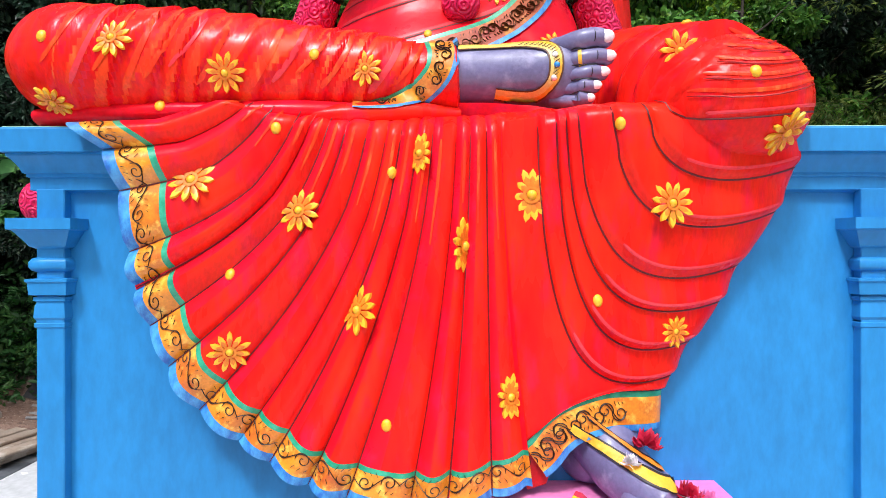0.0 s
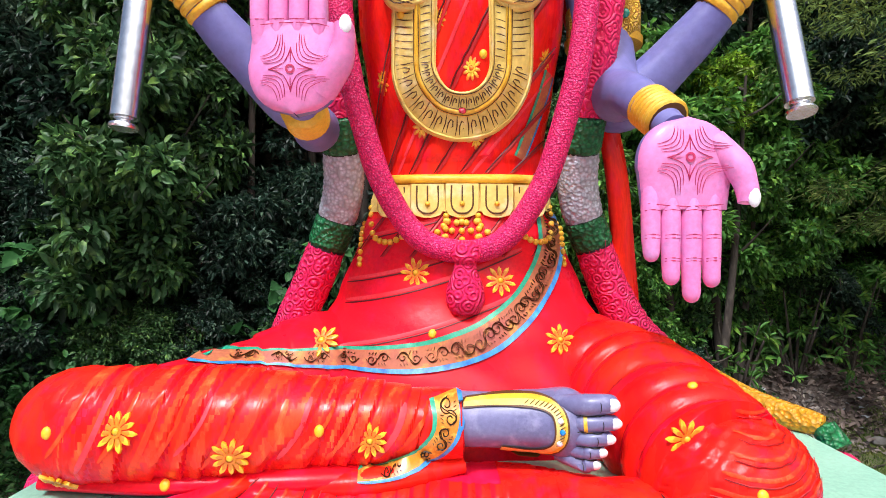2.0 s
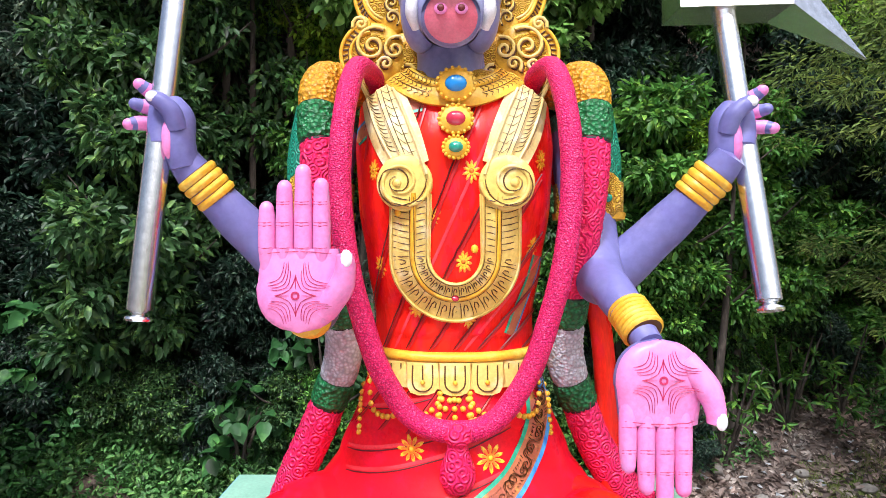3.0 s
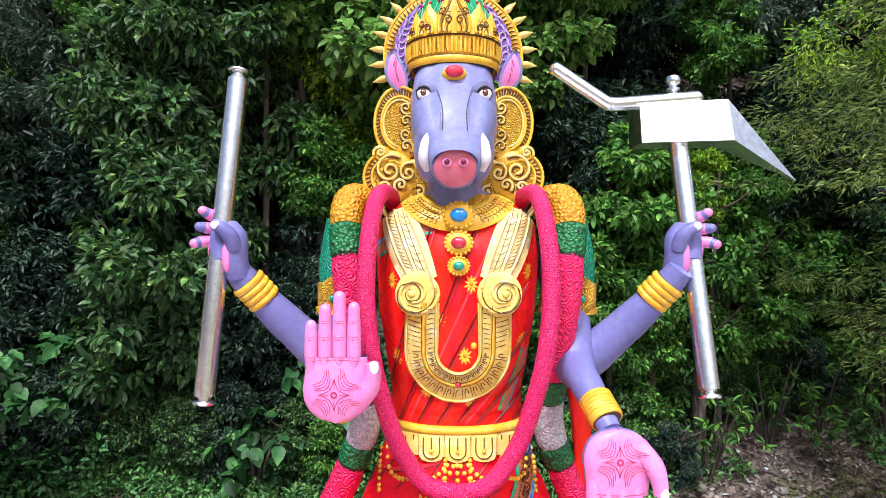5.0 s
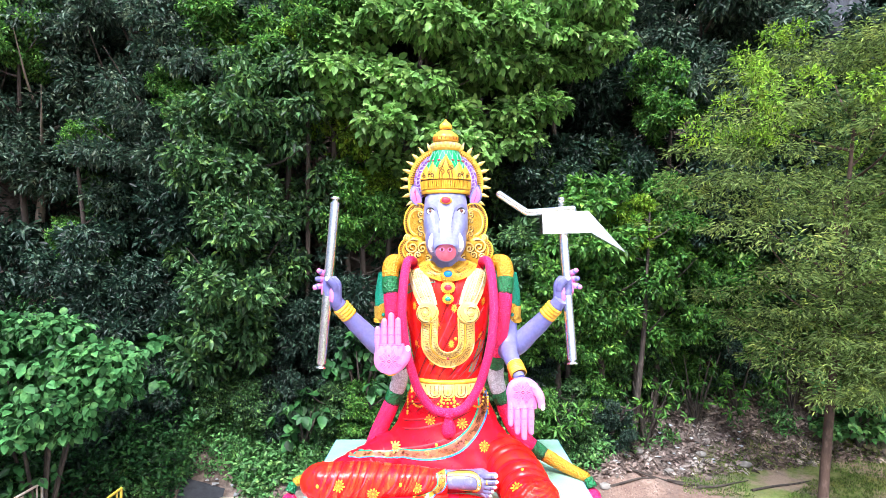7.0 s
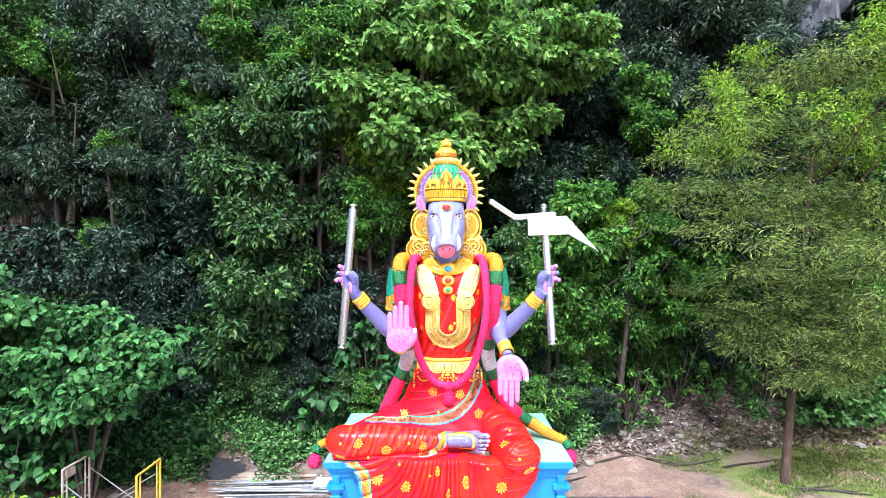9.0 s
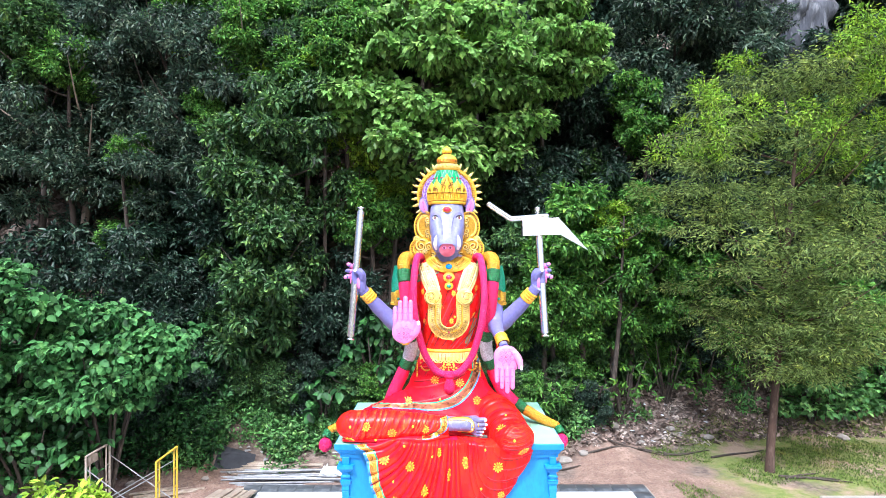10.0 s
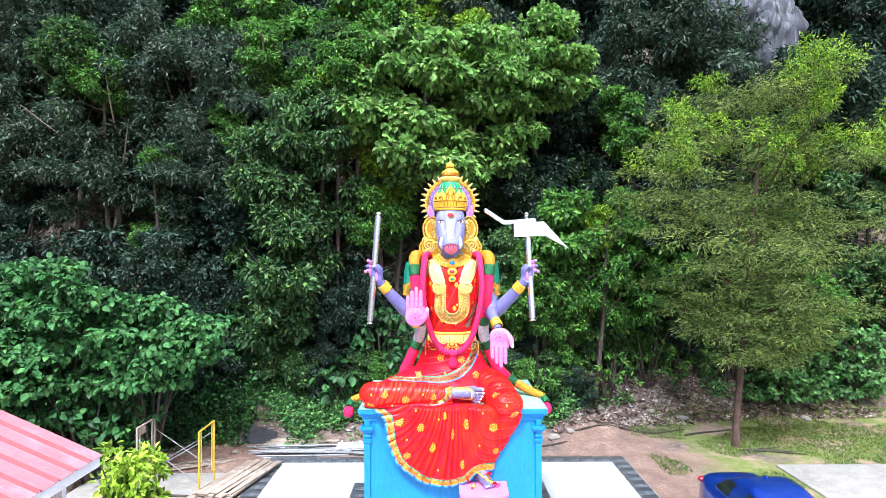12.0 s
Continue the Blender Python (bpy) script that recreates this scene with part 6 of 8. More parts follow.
def ring_mould(profile, mat):
    """A moulding that runs round the pedestal: (overhang, height) pairs."""
    b = Build()
    verts = []
    for o, z in profile:
        verts += [(CX - PW - o, -0.06 - o, z), (CX + PW + o, -0.06 - o, z), (CX + PW + o, PB + o, z), (CX - PW - o, PB + o, z)]
    faces = [(4 * j + i, 4 * j + (i + 1) % 4, 4 * j + 4 + (i + 1) % 4, 4 * j + 4 + i) for j in range(len(profile) - 1) for i in range(4)]
    b.add(verts, faces, mat)
    return b


part("body", ring_mould([(0.0, 0.05), (0.0, 2.75)], "blue"), pedestal)
part("plinth", ring_mould([(0.0, 0.42), (0.04, 0.40), (0.10, 0.34), (0.10, 0.06)], "blue"), pedestal)
part("cornice", ring_mould([(0.0, 2.735), (0.035, 2.745), (0.035, 2.795), (0.045, 2.80), (0.045, 2.81), (0.055, 2.815), (0.062, 2.835), (0.08, 2.865), (0.095, 2.88), (0.095, 2.89), (0.115, 2.893), (0.118, 2.983), (0.11, 2.993), (0.0, 2.993)], "blue"), pedestal, sharp=25)
b = Build()
b.box((CX - PW - 0.105, -0.165, 2.975), (CX + PW + 0.105, PB + 0.105, 2.998), "mint", bevel=0.004)
part("top", b, pedestal, "mint green painted top slab")
for sx in (-1, 1):
    for y, sy in ((-0.06, -1), (PB, 1)):
        x0 = CX + sx * (PW - 0.055)
        b = Build()
        b.box((x0 - 0.057, min(y, y + sy * 0.045) - 0.002, 0.36), (x0 + 0.057 + 0.002, max(y, y + sy * 0.045) + 0.002, 2.748), "blue", bevel=0.004)
        shaft = part("pilaster", b, pedestal, sharp=25)

        def cap(profile):
            bb = Build()
            verts = []
            for o, z in profile:
                verts += [(x0 - 0.057 - o, y + sy * (0.045 + o), z), (x0 + 0.057 + o, y + sy * (0.045 + o), z), (x0 + 0.057 + o, y - sy * 0.12, z), (x0 - 0.057 - o, y - sy * 0.12, z)]
            fs = [(4 * j + i, 4 * j + (i + 1) % 4, 4 * j + 4 + (i + 1) % 4, 4 * j + 4 + i) for j in range(len(profile) - 1) for i in range(4)]
            m = 4 * (len(profile) - 1)
            bb.add(verts, fs + [(3, 2, 1, 0), (m, m + 1, m + 2, m + 3)], "blue")
            return bb

        part("capital", cap([(0.0, 2.50), (0.018, 2.51), (0.03, 2.53), (0.06, 2.575), (0.075, 2.58), (0.075, 2.625)]), shaft, sharp=25)
        part("ring", cap([(0.0, 2.405), (0.012, 2.41), (0.02, 2.425), (0.02, 2.445), (0.012, 2.46), (0.0, 2.465)]), shaft, sharp=60)
        part("ring", cap([(0.0, 2.305), (0.02, 2.31), (0.024, 2.36), (0.03, 2.365), (0.03, 2.375), (0.0, 2.378)]), shaft, sharp=25)
        part("ring", cap([(0.0, 2.17), (0.006, 2.175), (0.006, 2.19), (0.0, 2.195), (0.0, 2.20), (0.008, 2.215), (0.005, 2.26), (0.0, 2.28), (0.008, 2.285), (0.008, 2.30)]), shaft, sharp=25)
# bracket under the foot
bracket = thing("foot_bracket", "pink painted bracket carrying the statue's foot", "bracket")
b = Build()
rows = [(1.52, 0.13, 1.08, -0.78), (1.47, 0.13, 1.08, -0.78), (1.455, 0.16, 1.05, -0.74), (1.30, 0.22, 0.99, -0.62), (1.15, 0.30, 0.91, -0.40), (1.00, 0.38, 0.83, -0.10)]
verts = []
for z, xa, xb, yf in rows:
    verts += [(xa + 0.08, yf, z), (xb - 0.12, yf, z), (xb - 0.02, yf + 0.12, z), (xb, -0.055, z), (xa, -0.055, z), (xa, yf + 0.08, z)]
fs = [(6 * j + i, 6 * j + 6 + i, 6 * j + 6 + (i + 1) % 6, 6 * j + (i + 1) % 6) for j in range(len(rows) - 1) for i in range(6)]
b.add(verts, fs + [(0, 1, 2, 3, 4, 5)], "pink")
part("body", b, bracket, sharp=25)
# small offerings by the foot
rnd = random.Random(4)
for nm, lab, mat, px, py, pz, r in (("offering_flower", "red fresh flower laid on the painted foot", "gem_red", 0.71, -0.30, 1.745, 0.055), ("offering_flower", "white fresh flower laid on the painted foot", "white", 0.63, -0.36, 1.70, 0.034),
                                    ("offering_flower", "crimson fresh flower laid on the pink bracket", "gem_red", 0.82, -0.42, 1.60, 0.05), ("offering_flower", "pink fresh flower laid on the pink bracket", "pink", 0.90, -0.40, 1.565, 0.045)):
    b = Build()
    for k in range(30):
        a_, e_ = rnd.uniform(0, 6.28), rnd.uniform(-0.1, 1.35)
        d = Vector((math.cos(a_) * math.cos(e_), math.sin(a_) * math.cos(e_), math.sin(e_)))
        s_ = d.cross(Vector((0.3, 0.2, 1))).normalized()
        o_ = Vector((px, py, pz))
        q_ = d.cross(s_)
        w_ = r * rnd.uniform(0.3, 0.5)
        b.add([o_ + d * r * 0.15, o_ + d * r * 0.7 + s_ * w_ + q_ * r * 0.1, o_ + d * r * rnd.uniform(1.0, 1.4) - q_ * r * 0.25, o_ + d * r * 0.7 - s_ * w_ + q_ * r * 0.1], [(0, 1, 2), (0, 2, 3)], mat)
    tagged(new(nm, b.mesh(nm)), lab, "flower", "offerings at the foot")
pk = Build()
pk.tube([(0.37, -0.46, 1.525), (0.44, -0.40, 1.60)], [0.028, 0.028], lambda a, s: "yellow" if 0.3 < s < 0.8 else "gem_red", 6, 6, smooth=False)
tagged(new("packet", pk.mesh("packet")), "small red and yellow packet leaning on the bracket", "packet")


# ---- ground, one sheet with the wooded slope behind ----
def foot_line(x):
    """y at which the slope begins."""
    return table([(-60.0, 4.6), (-12.0, 5.8), (-7.0, 6.0), (-3.0, 6.45), (0.0, 6.9), (4.0, 8.0), (7.0, 9.2), (12.0, 10.2), (60.0, 11.0)], x)[0]


def ground_z(x, y):
    d = y - foot_line(x)
    z = 0.0
    if d > -1.5:
        e = max(0, d + 1.5)
        z = 0.10 * e * e if e < 1.5 else 0.225 + (e - 1.5) * 0.9
        if d > 2.0:
            z += (d - 2.0) * 0.55
        z = min(z, 45 + 0.02 * z)
        z += 0.25 * noise.noise(Vector((x * 0.5, y * 0.5, 0))) * min(1, e) + 0.9 * noise.noise(Vector((x * 0.16, y * 0.16, 3))) * min(1, max(0, d) * 0.3)
    mound = math.exp(-((x - 4.6) / 1.5) ** 2 - ((y - 7.4) / 0.9) ** 2)
    z += 0.45 * mound * (1 + 0.5 * noise.noise(Vector((x * 2, y * 2, 0))))
    z += 0.03 * noise.noise(Vector((x * 1.1, y * 1.1, 5))) if y > 5.3 or abs(x) > 5.8 else 0
    return z


def stretch_axis(lo, hi, core_lo, core_hi, step, far):
    ax = [core_lo + step * i for i in range(int((core_hi - core_lo) / step) + 1)]
    g, v = step, ax[-1]
    while v < hi:
        g *= 1.35
        v += g
        ax.append(v)
    g, v = step, ax[0]
    while v > lo:
        g *= 1.35
        v -= g
        ax.insert(0, v)
    return ax


gx, gy = stretch_axis(-1500, 1500, -22, 22, 0.4, 0), stretch_axis(-1500, 1500, -14, 30, 0.4, 0)
verts = [(x, y, ground_z(x, y)) for y in gy for x in gx]
w = len(gx)
faces = [(j * w + i, j * w + i + 1, (j + 1) * w + i + 1, (j + 1) * w + i) for j in range(len(gy) - 1) for i in range(w - 1)]
me = bpy.data.meshes.new("ground")
me.from_pydata(verts, [], faces)
me.polygons.foreach_set("use_smooth", [True] * len(faces))
gm = bpy.data.materials.new("earth_and_grass")
gm.use_nodes = True
nt = gm.node_tree
bs = nt.nodes["Principled BSDF"]
bs.inputs["Roughness"].default_value = 0.95
tc = nt.nodes.new("ShaderNodeTexCoord")


def gnoise(s, d=6):
    n_ = nt.nodes.new("ShaderNodeTexNoise")
    n_.inputs["Scale"].default_value, n_.inputs["Detail"].default_value, n_.inputs["Roughness"].default_value = s, d, 0.62
    nt.links.new(tc.outputs["Object"], n_.inputs["Vector"])
    return n_.outputs[0]


def gmix(fac, a_, b_):
    x_ = nt.nodes.new("ShaderNodeMix")
    x_.data_type = "RGBA"
    for k_, v_ in ((0, fac), (6, a_), (7, b_)):
        if isinstance(v_, tuple):
            x_.inputs[k_].default_value = (*v_, 1)
        else:
            nt.links.new(v_, x_.inputs[k_])
    return x_.outputs[2]


def gramp(src, lo, hi):
    r_ = nt.nodes.new("ShaderNodeMapRange")
    r_.inputs[1].default_value, r_.inputs[2].default_value = lo, hi
    nt.links.new(src, r_.inputs[0])
    return r_.outputs[0]


earth = gmix(gramp(gnoise(1.3), 0.35, 0.65), (0.155, 0.092, 0.070), (0.31, 0.215, 0.17))
earth = gmix(gramp(gnoise(9), 0.48, 0.68), earth, (0.17, 0.105, 0.078))
earth = gmix(gramp(gnoise(22, 4), 0.52, 0.62), earth, (0.12, 0.075, 0.058))
earth = gmix(gramp(gnoise(34, 3), 0.60, 0.70), earth, (0.42, 0.34, 0.28))
humus = gmix(gramp(gnoise(6), 0.4, 0.7), (0.095, 0.068, 0.056), (0.24, 0.185, 0.155))
lawn = gmix(gramp(gnoise(5), 0.35, 0.65), (0.115, 0.165, 0.032), (0.20, 0.215, 0.06))
lawn = gmix(gramp(gnoise(0.8), 0.47, 0.60), lawn, (0.33, 0.235, 0.17))
sep = nt.nodes.new("ShaderNodeSeparateXYZ")
nt.links.new(tc.outputs["Object"], sep.inputs[0])
ad = nt.nodes.new("ShaderNodeMath")
ad.operation = "MULTIPLY_ADD"
ad.inputs[1].default_value, ad.inputs[2].default_value = 3.2, -1.6
nt.links.new(gnoise(0.5), ad.inputs[0])
sm = nt.nodes.new("ShaderNodeMath")
nt.links.new(sep.outputs[0], sm.inputs[0])
nt.links.new(ad.outputs[0], sm.inputs[1])
grass_fac = gramp(sm.outputs[0], 6.8, 8.0)
hs = nt.nodes.new("ShaderNodeMath")
nt.links.new(sep.outputs[2], hs.inputs[0])
nt.links.new(ad.outputs[0], hs.inputs[1])
hs.inputs[1].default_value = 0
slope_fac = gramp(hs.outputs[0], 0.10, 0.45)
nt.links.new(gmix(slope_fac, gmix(grass_fac, earth, lawn), humus), bs.inputs["Base Color"])
bp_ = nt.nodes.new("ShaderNodeBump")
bp_.inputs["Strength"].default_value, bp_.inputs["Distance"].default_value = 0.8, 0.08
nt.links.new(gnoise(7, 8), bp_.inputs["Height"])
nt.links.new(bp_.outputs[0], bs.inputs["Normal"])
me.materials.append(gm)
tagged(new("ground", me), "bare earth and patchy grass rising to a leaf-littered slope", "ground", kind="structure")

# tiled forecourt
b = Build()
b.box((-5.25, -16.0, -0.05), (5.2, 5.45, 0.045), "concrete", bevel=0.01)
pavement = tagged(new("pavement", b.mesh("pavement")), "white tiled forecourt edged with charcoal tiles", "pavement", kind="structure")
b = Build()
b.box((-4.75, -16.0, 0.04), (4.71, 5.0, 0.058), "tile_white", bevel=0.003)
part("tile_field", b, pavement, "glossy white floor tiles")
tile = Build()
tile.box((-0.222, -0.222, 0.0), (0.222, 0.222, 0.016), "tile_black", bevel=0.003)
tile_mesh = tile.mesh("tile")
spots = [(x, 5.225) for x in [-4.975 + 0.4504 * i for i in range(23)]]
spots += [(sx, 4.775 - 0.45 * i) for sx in (-4.98, 4.935) for i in range(26)]
spots += [(x, 3.30) for x in [-2.25 + 0.45 * i for i in range(11)]] + [(sx, 2.85 - 0.45 * i) for sx in (-2.25, 2.25) for i in range(8)]
for i, (x, y) in enumerate(spots):
    ob = new("tile", tile_mesh)
    ob.parent, ob.location = pavement, (x, y, 0.044 if abs(x) > 4.8 or y > 5 else 0.060)
# concrete pads
for nm, lo, hi, lab in (("concrete_pad", (-9.6, -1.0, -0.05), (-5.5, 4.3, 0.05), "worn grey concrete pad strewn with building timber"), ("concrete_pad", (9.3, -4.0, -0.05), (17.0, 4.75, 0.06), "pale weathered concrete slab at the edge of the grass")):
    b = Build()
    b.box(lo, hi, "concrete", bevel=0.02)
    tagged(new(nm, b.mesh(nm)), lab, "pavement", kind="structure")


# ---- foliage ----
def leaf_mesh(name, centres, outward, size, mat, rng, ratio=0.5, droop=0.3, fold=0.25, spread=0.9, jitter=0.35, broad=False):
    """Leaves as folded blades: centres and outward directions, N x 3."""
    n = len(centres)
    d = outward + rng.normal(0, spread, (n, 3)) * 0.6
    d[:, 2] -= droop
    d /= np.linalg.norm(d, axis=1)[:, None] + 1e-9
    up = rng.normal(0, 0.45, (n, 3)) + np.array([0, -0.25, 0.9]) + outward * 0.5
    s = np.cross(d, up)
    s /= np.linalg.norm(s, axis=1)[:, None] + 1e-9
    nn = np.cross(s, d)
    L = (size * (1 + jitter * rng.uniform(-1, 1, n)))[:, None]
    w = L * ratio * 0.5
    base = centres
    me_ = bpy.data.meshes.new(name)
    if broad:
        # heart-shaped: two bent halves of six corners
        spots_ = ((0.0, 0.0, 0.0), (0.02, 0.55, 0.05), (0.32, 1.0, 0.10), (0.68, 0.72, 0.02), (1.0, 0.0, -0.22), (0.5, 0.0, -0.03))
    else:
        spots_ = ((0.0, 0.0, 0.0), (0.28, 0.88, fold * 0.45), (0.66, 0.80, fold * 0.35), (1.0, 0.0, -0.12))
    k_ = len(spots_)
    v = np.empty((n, 2 * k_ - 2, 3))
    right_, left_ = [], []
    m_ = 0
    for p_, q_, h_ in spots_:
        v[:, m_] = base + d * L * p_ + s * w * q_ + nn * (L * h_)
        right_.append(m_)
        if q_ == 0.0:
            left_.append(m_)
            m_ += 1
        else:
            v[:, m_ + 1] = base + d * L * p_ - s * w * q_ + nn * (L * h_)
            left_.append(m_ + 1)
            m_ += 2
    v = v[:, :m_]
    me_.vertices.add(n * m_)
    me_.vertices.foreach_set("co", np.ascontiguousarray(v).reshape(-1))
    loops = (np.arange(n)[:, None] * m_ + np.array(right_ + left_[::-1])[None]).reshape(-1)
    me_.loops.add(n * 2 * k_)
    me_.loops.foreach_set("vertex_index", loops.astype(np.int32))
    me_.polygons.add(n * 2)
    me_.polygons.foreach_set("loop_start", (np.arange(n * 2) * k_).astype(np.int32))
    me_.polygons.foreach_set("use_smooth", np.ones(n * 2, dtype=bool))
    me_.materials.append(M[mat])
    me_.update(calc_edges=True)
    return me_


def lumpy(rng, blobs, count):
    """Points in the outer shells of many blobs (x, y, z, rx, ry, rz), with their outward ways."""
    bl = np.array(blobs, float)
    area = (bl[:, 3] * bl[:, 5] + bl[:, 4] * bl[:, 5] + bl[:, 3] * bl[:, 4])
    k = rng.choice(len(bl), count, p=area / area.sum())
    d = rng.normal(0, 1, (count, 3))
    d /= np.linalg.norm(d, axis=1)[:, None]
    r = rng.uniform(0.35, 1.0, count)[:, None] ** 0.45
    r = r * (1 + 0.10 * rng.normal(0, 1, count)[:, None])
    return bl[k, :3] + d * bl[k, 3:] * r, d


def crown_blobs(rng, rx, ry, rz, count, size, flat=(0.5, 0.8)):
    out = []
    for _ in range(count):
        d = rng.normal(0, 1, 3)
        d /= np.linalg.norm(d)
        r = rng.uniform(0.35, 0.95)
        s = size * rng.uniform(0.6, 1.25)
        out.append((d[0] * rx * r, d[1] * ry * r, d[2] * rz * r, s, s, s * rng.uniform(*flat)))
    out = np.array(out)
    out[:, :3] -= out[:, :3].mean(0)
    return out


def sprigs(rng, blobs, tufts, per, reach, flat=1.0):
    """Leaves in tufts at twig ends: centres round each tuft, pointing out of it; flat < 1 for level sprays."""
    c, d = lumpy(rng, blobs, tufts)
    c = np.repeat(c, per, 0)
    d = np.repeat(d, per, 0)
    q = rng.normal(0, 1, c.shape)
    q /= np.linalg.norm(q, axis=1)[:, None]
    q[:, 2] *= flat
    return c + q * reach * rng.uniform(0.2, 1, len(c))[:, None], d * 0.5 + q * 0.8


CROWNS = {}


def crown(kind, seed):
    """Crown meshes, made once each, about the tree's crown centre; unit crowns about 2.2 m in radius."""
    if (kind, seed) in CROWNS:
        return CROWNS[kind, seed]
    rng = np.random.default_rng(seed)
    if kind == "broad":
        bl = crown_blobs(rng, 3.4, 2.4, 2.7, 58, 0.74, (0.28, 0.50))
        c, d = sprigs(rng, bl, 4000, 7, 0.18)
        me_ = leaf_mesh("crown", c, d + np.array([0, -0.25, 0]), 0.205, "leaf_bright", rng, 0.72, 0.45, spread=0.7, broad=True)
    elif kind == "glossy":
        bl = crown_blobs(rng, 2.1, 1.7, 2.3, 44, 0.50, (0.40, 0.70))
        c, d = sprigs(rng, bl, 2300, 7, 0.15)
        me_ = leaf_mesh("crown", c, d, 0.185, "leaf_mid", rng, 0.48, 0.35)
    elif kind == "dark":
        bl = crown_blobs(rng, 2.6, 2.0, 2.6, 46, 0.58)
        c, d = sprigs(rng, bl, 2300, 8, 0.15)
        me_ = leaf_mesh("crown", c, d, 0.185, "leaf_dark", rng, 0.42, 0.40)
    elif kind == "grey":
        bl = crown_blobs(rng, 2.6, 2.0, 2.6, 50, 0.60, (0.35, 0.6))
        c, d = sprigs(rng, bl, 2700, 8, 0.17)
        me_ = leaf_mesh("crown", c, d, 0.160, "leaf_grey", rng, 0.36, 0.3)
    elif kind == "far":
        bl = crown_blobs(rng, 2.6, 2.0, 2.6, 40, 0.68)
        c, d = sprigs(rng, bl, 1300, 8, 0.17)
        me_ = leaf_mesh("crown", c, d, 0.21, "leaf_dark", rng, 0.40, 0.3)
    elif kind == "yellow":
        bl = crown_blobs(rng, 1.7, 1.4, 1.8, 32, 0.52, (0.35, 0.6))
        c, d = sprigs(rng, bl, 1700, 7, 0.15)
        me_ = leaf_mesh("crown", c, d, 0.18, "leaf_yellow", rng, 0.48, 0.35)
    elif kind == "fresh":
        bl = crown_blobs(rng, 1.9, 1.5, 1.9, 36, 0.50, (0.35, 0.6))
        c, d = sprigs(rng, bl, 2000, 7, 0.15)
        me_ = leaf_mesh("crown", c, d, 0.18, "leaf_fresh", rng, 0.48, 0.35)
    CROWNS[kind, seed] = me_
    return me_


def limbs(rng, height, r, lean, spread, n, mat, first=0.45):
    """A tapered trunk with limbs."""
    b_ = Build()
    top_ = Vector((lean[0], lean[1], height))
    mid_ = Vector((lean[0] * 0.35 + rng.uniform(-0.15, 0.15), lean[1] * 0.35, height * 0.5))
    b_.tube([(0, 0, -0.25), (0.02, 0, height * 0.08), mid_, top_], [r * 1.5, r * 1.05, r * 0.8, r * 0.3], mat, 12, 18)
    for i in range(n):
        s = first + (1 - first) * (i + 0.5) / n
        p = mid_.lerp(top_, max(0, (s - 0.5) * 2)) if s > 0.5 else Vector((0, 0, 0)).lerp(mid_, s * 2)
        a_ = i * 2.4 + rng.uniform(0, 0.8)
        e = Vector((math.cos(a_) * spread * rng.uniform(0.5, 1), math.sin(a_) * spread * rng.uniform(0.5, 1), spread * rng.uniform(0.25, 0.7)))
        b_.tube([p, p + e * 0.5 + Vector((0, 0, -0.08 * spread)), p + e], [r * 0.38, r * 0.22, r * 0.07], mat, 7, 8)
    return b_


def tree(kind, seed, x, y, zc, size, label, turn=0.0, squash=1.0, mat="bark"):
    """A tree rooted on the slope at (x, y), its crown's centre at height zc."""
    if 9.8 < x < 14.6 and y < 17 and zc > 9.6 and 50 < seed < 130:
        zc = 9.2  # lowered to keep the rock outcrop in the camera's view
    g = ground_z(x, y)
    ob = thing("tree", label, "tree", "trees on the slope", (x, y, g))
    rng = np.random.default_rng(seed * 7 + 1)
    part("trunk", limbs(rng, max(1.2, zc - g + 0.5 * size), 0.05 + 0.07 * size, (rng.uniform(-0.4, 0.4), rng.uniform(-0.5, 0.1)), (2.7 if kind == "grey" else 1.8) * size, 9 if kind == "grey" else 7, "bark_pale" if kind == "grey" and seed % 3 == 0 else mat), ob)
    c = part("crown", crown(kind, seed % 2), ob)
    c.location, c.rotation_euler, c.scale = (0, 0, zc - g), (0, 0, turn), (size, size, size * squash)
    return ob


DARK, GLOSSY, GREY = "dark green leafy tree on the wooded slope", "glossy-leaved tree wrapped in climbers on the slope", "grey-green fine-leaved tree on the shaded slope"
BROAD, YELLOW = "bright green broad-leaved tree leaning over the statue", "fresh yellow-green young tree on the slope"
tree("broad", 10, -0.35, 9.4, 11.2, 1.12, BROAD, 0.3, 1.0)
tree("broad", 11, 3.6, 11.5, 13.2, 0.9, "broad-leaved tree high on the slope", 2.0)
tree("glossy", 20, -5.2, 8.2, 8.8, 1.05, GLOSSY, 0.4, 1.1)
tree("glossy", 21, -5.5, 7.9, 5.2, 1.1, GLOSSY, 2.0, 1.1)
tree("fresh", 22, -2.3, 9.5, 7.5, 0.75, YELLOW, 4.0)
tree("yellow", 26, -1.9, 9.9, 8.0, 0.6, YELLOW, 1.0)
tree("fresh", 23, 4.5, 9.4, 6.4, 1.15, YELLOW, 1.0)
tree("dark", 24, 3.0, 11.0, 7.6, 0.7, DARK, 5.0)
tree("yellow", 25, 5.3, 8.9, 7.0, 0.50, YELLOW, 3.0)
tree("yellow", 30, -2.8, 9.6, 10.2, 0.8, YELLOW, 0.0)
tree("fresh", 31, 6.2, 9.9, 7.0, 0.85, YELLOW, 2.0)
tree("yellow", 32, -5.3, 9.9, 11.5, 0.80, YELLOW, 1.0)
tree("yellow", 33, -9.6, 12.4, 13.9, 0.62, YELLOW, 2.0)
tree("fresh", 34, 3.2, 9.0, 5.0, 0.8, YELLOW, 4.0)
tree("fresh", 36, 5.7, 9.5, 4.7, 0.9, YELLOW, 0.5)
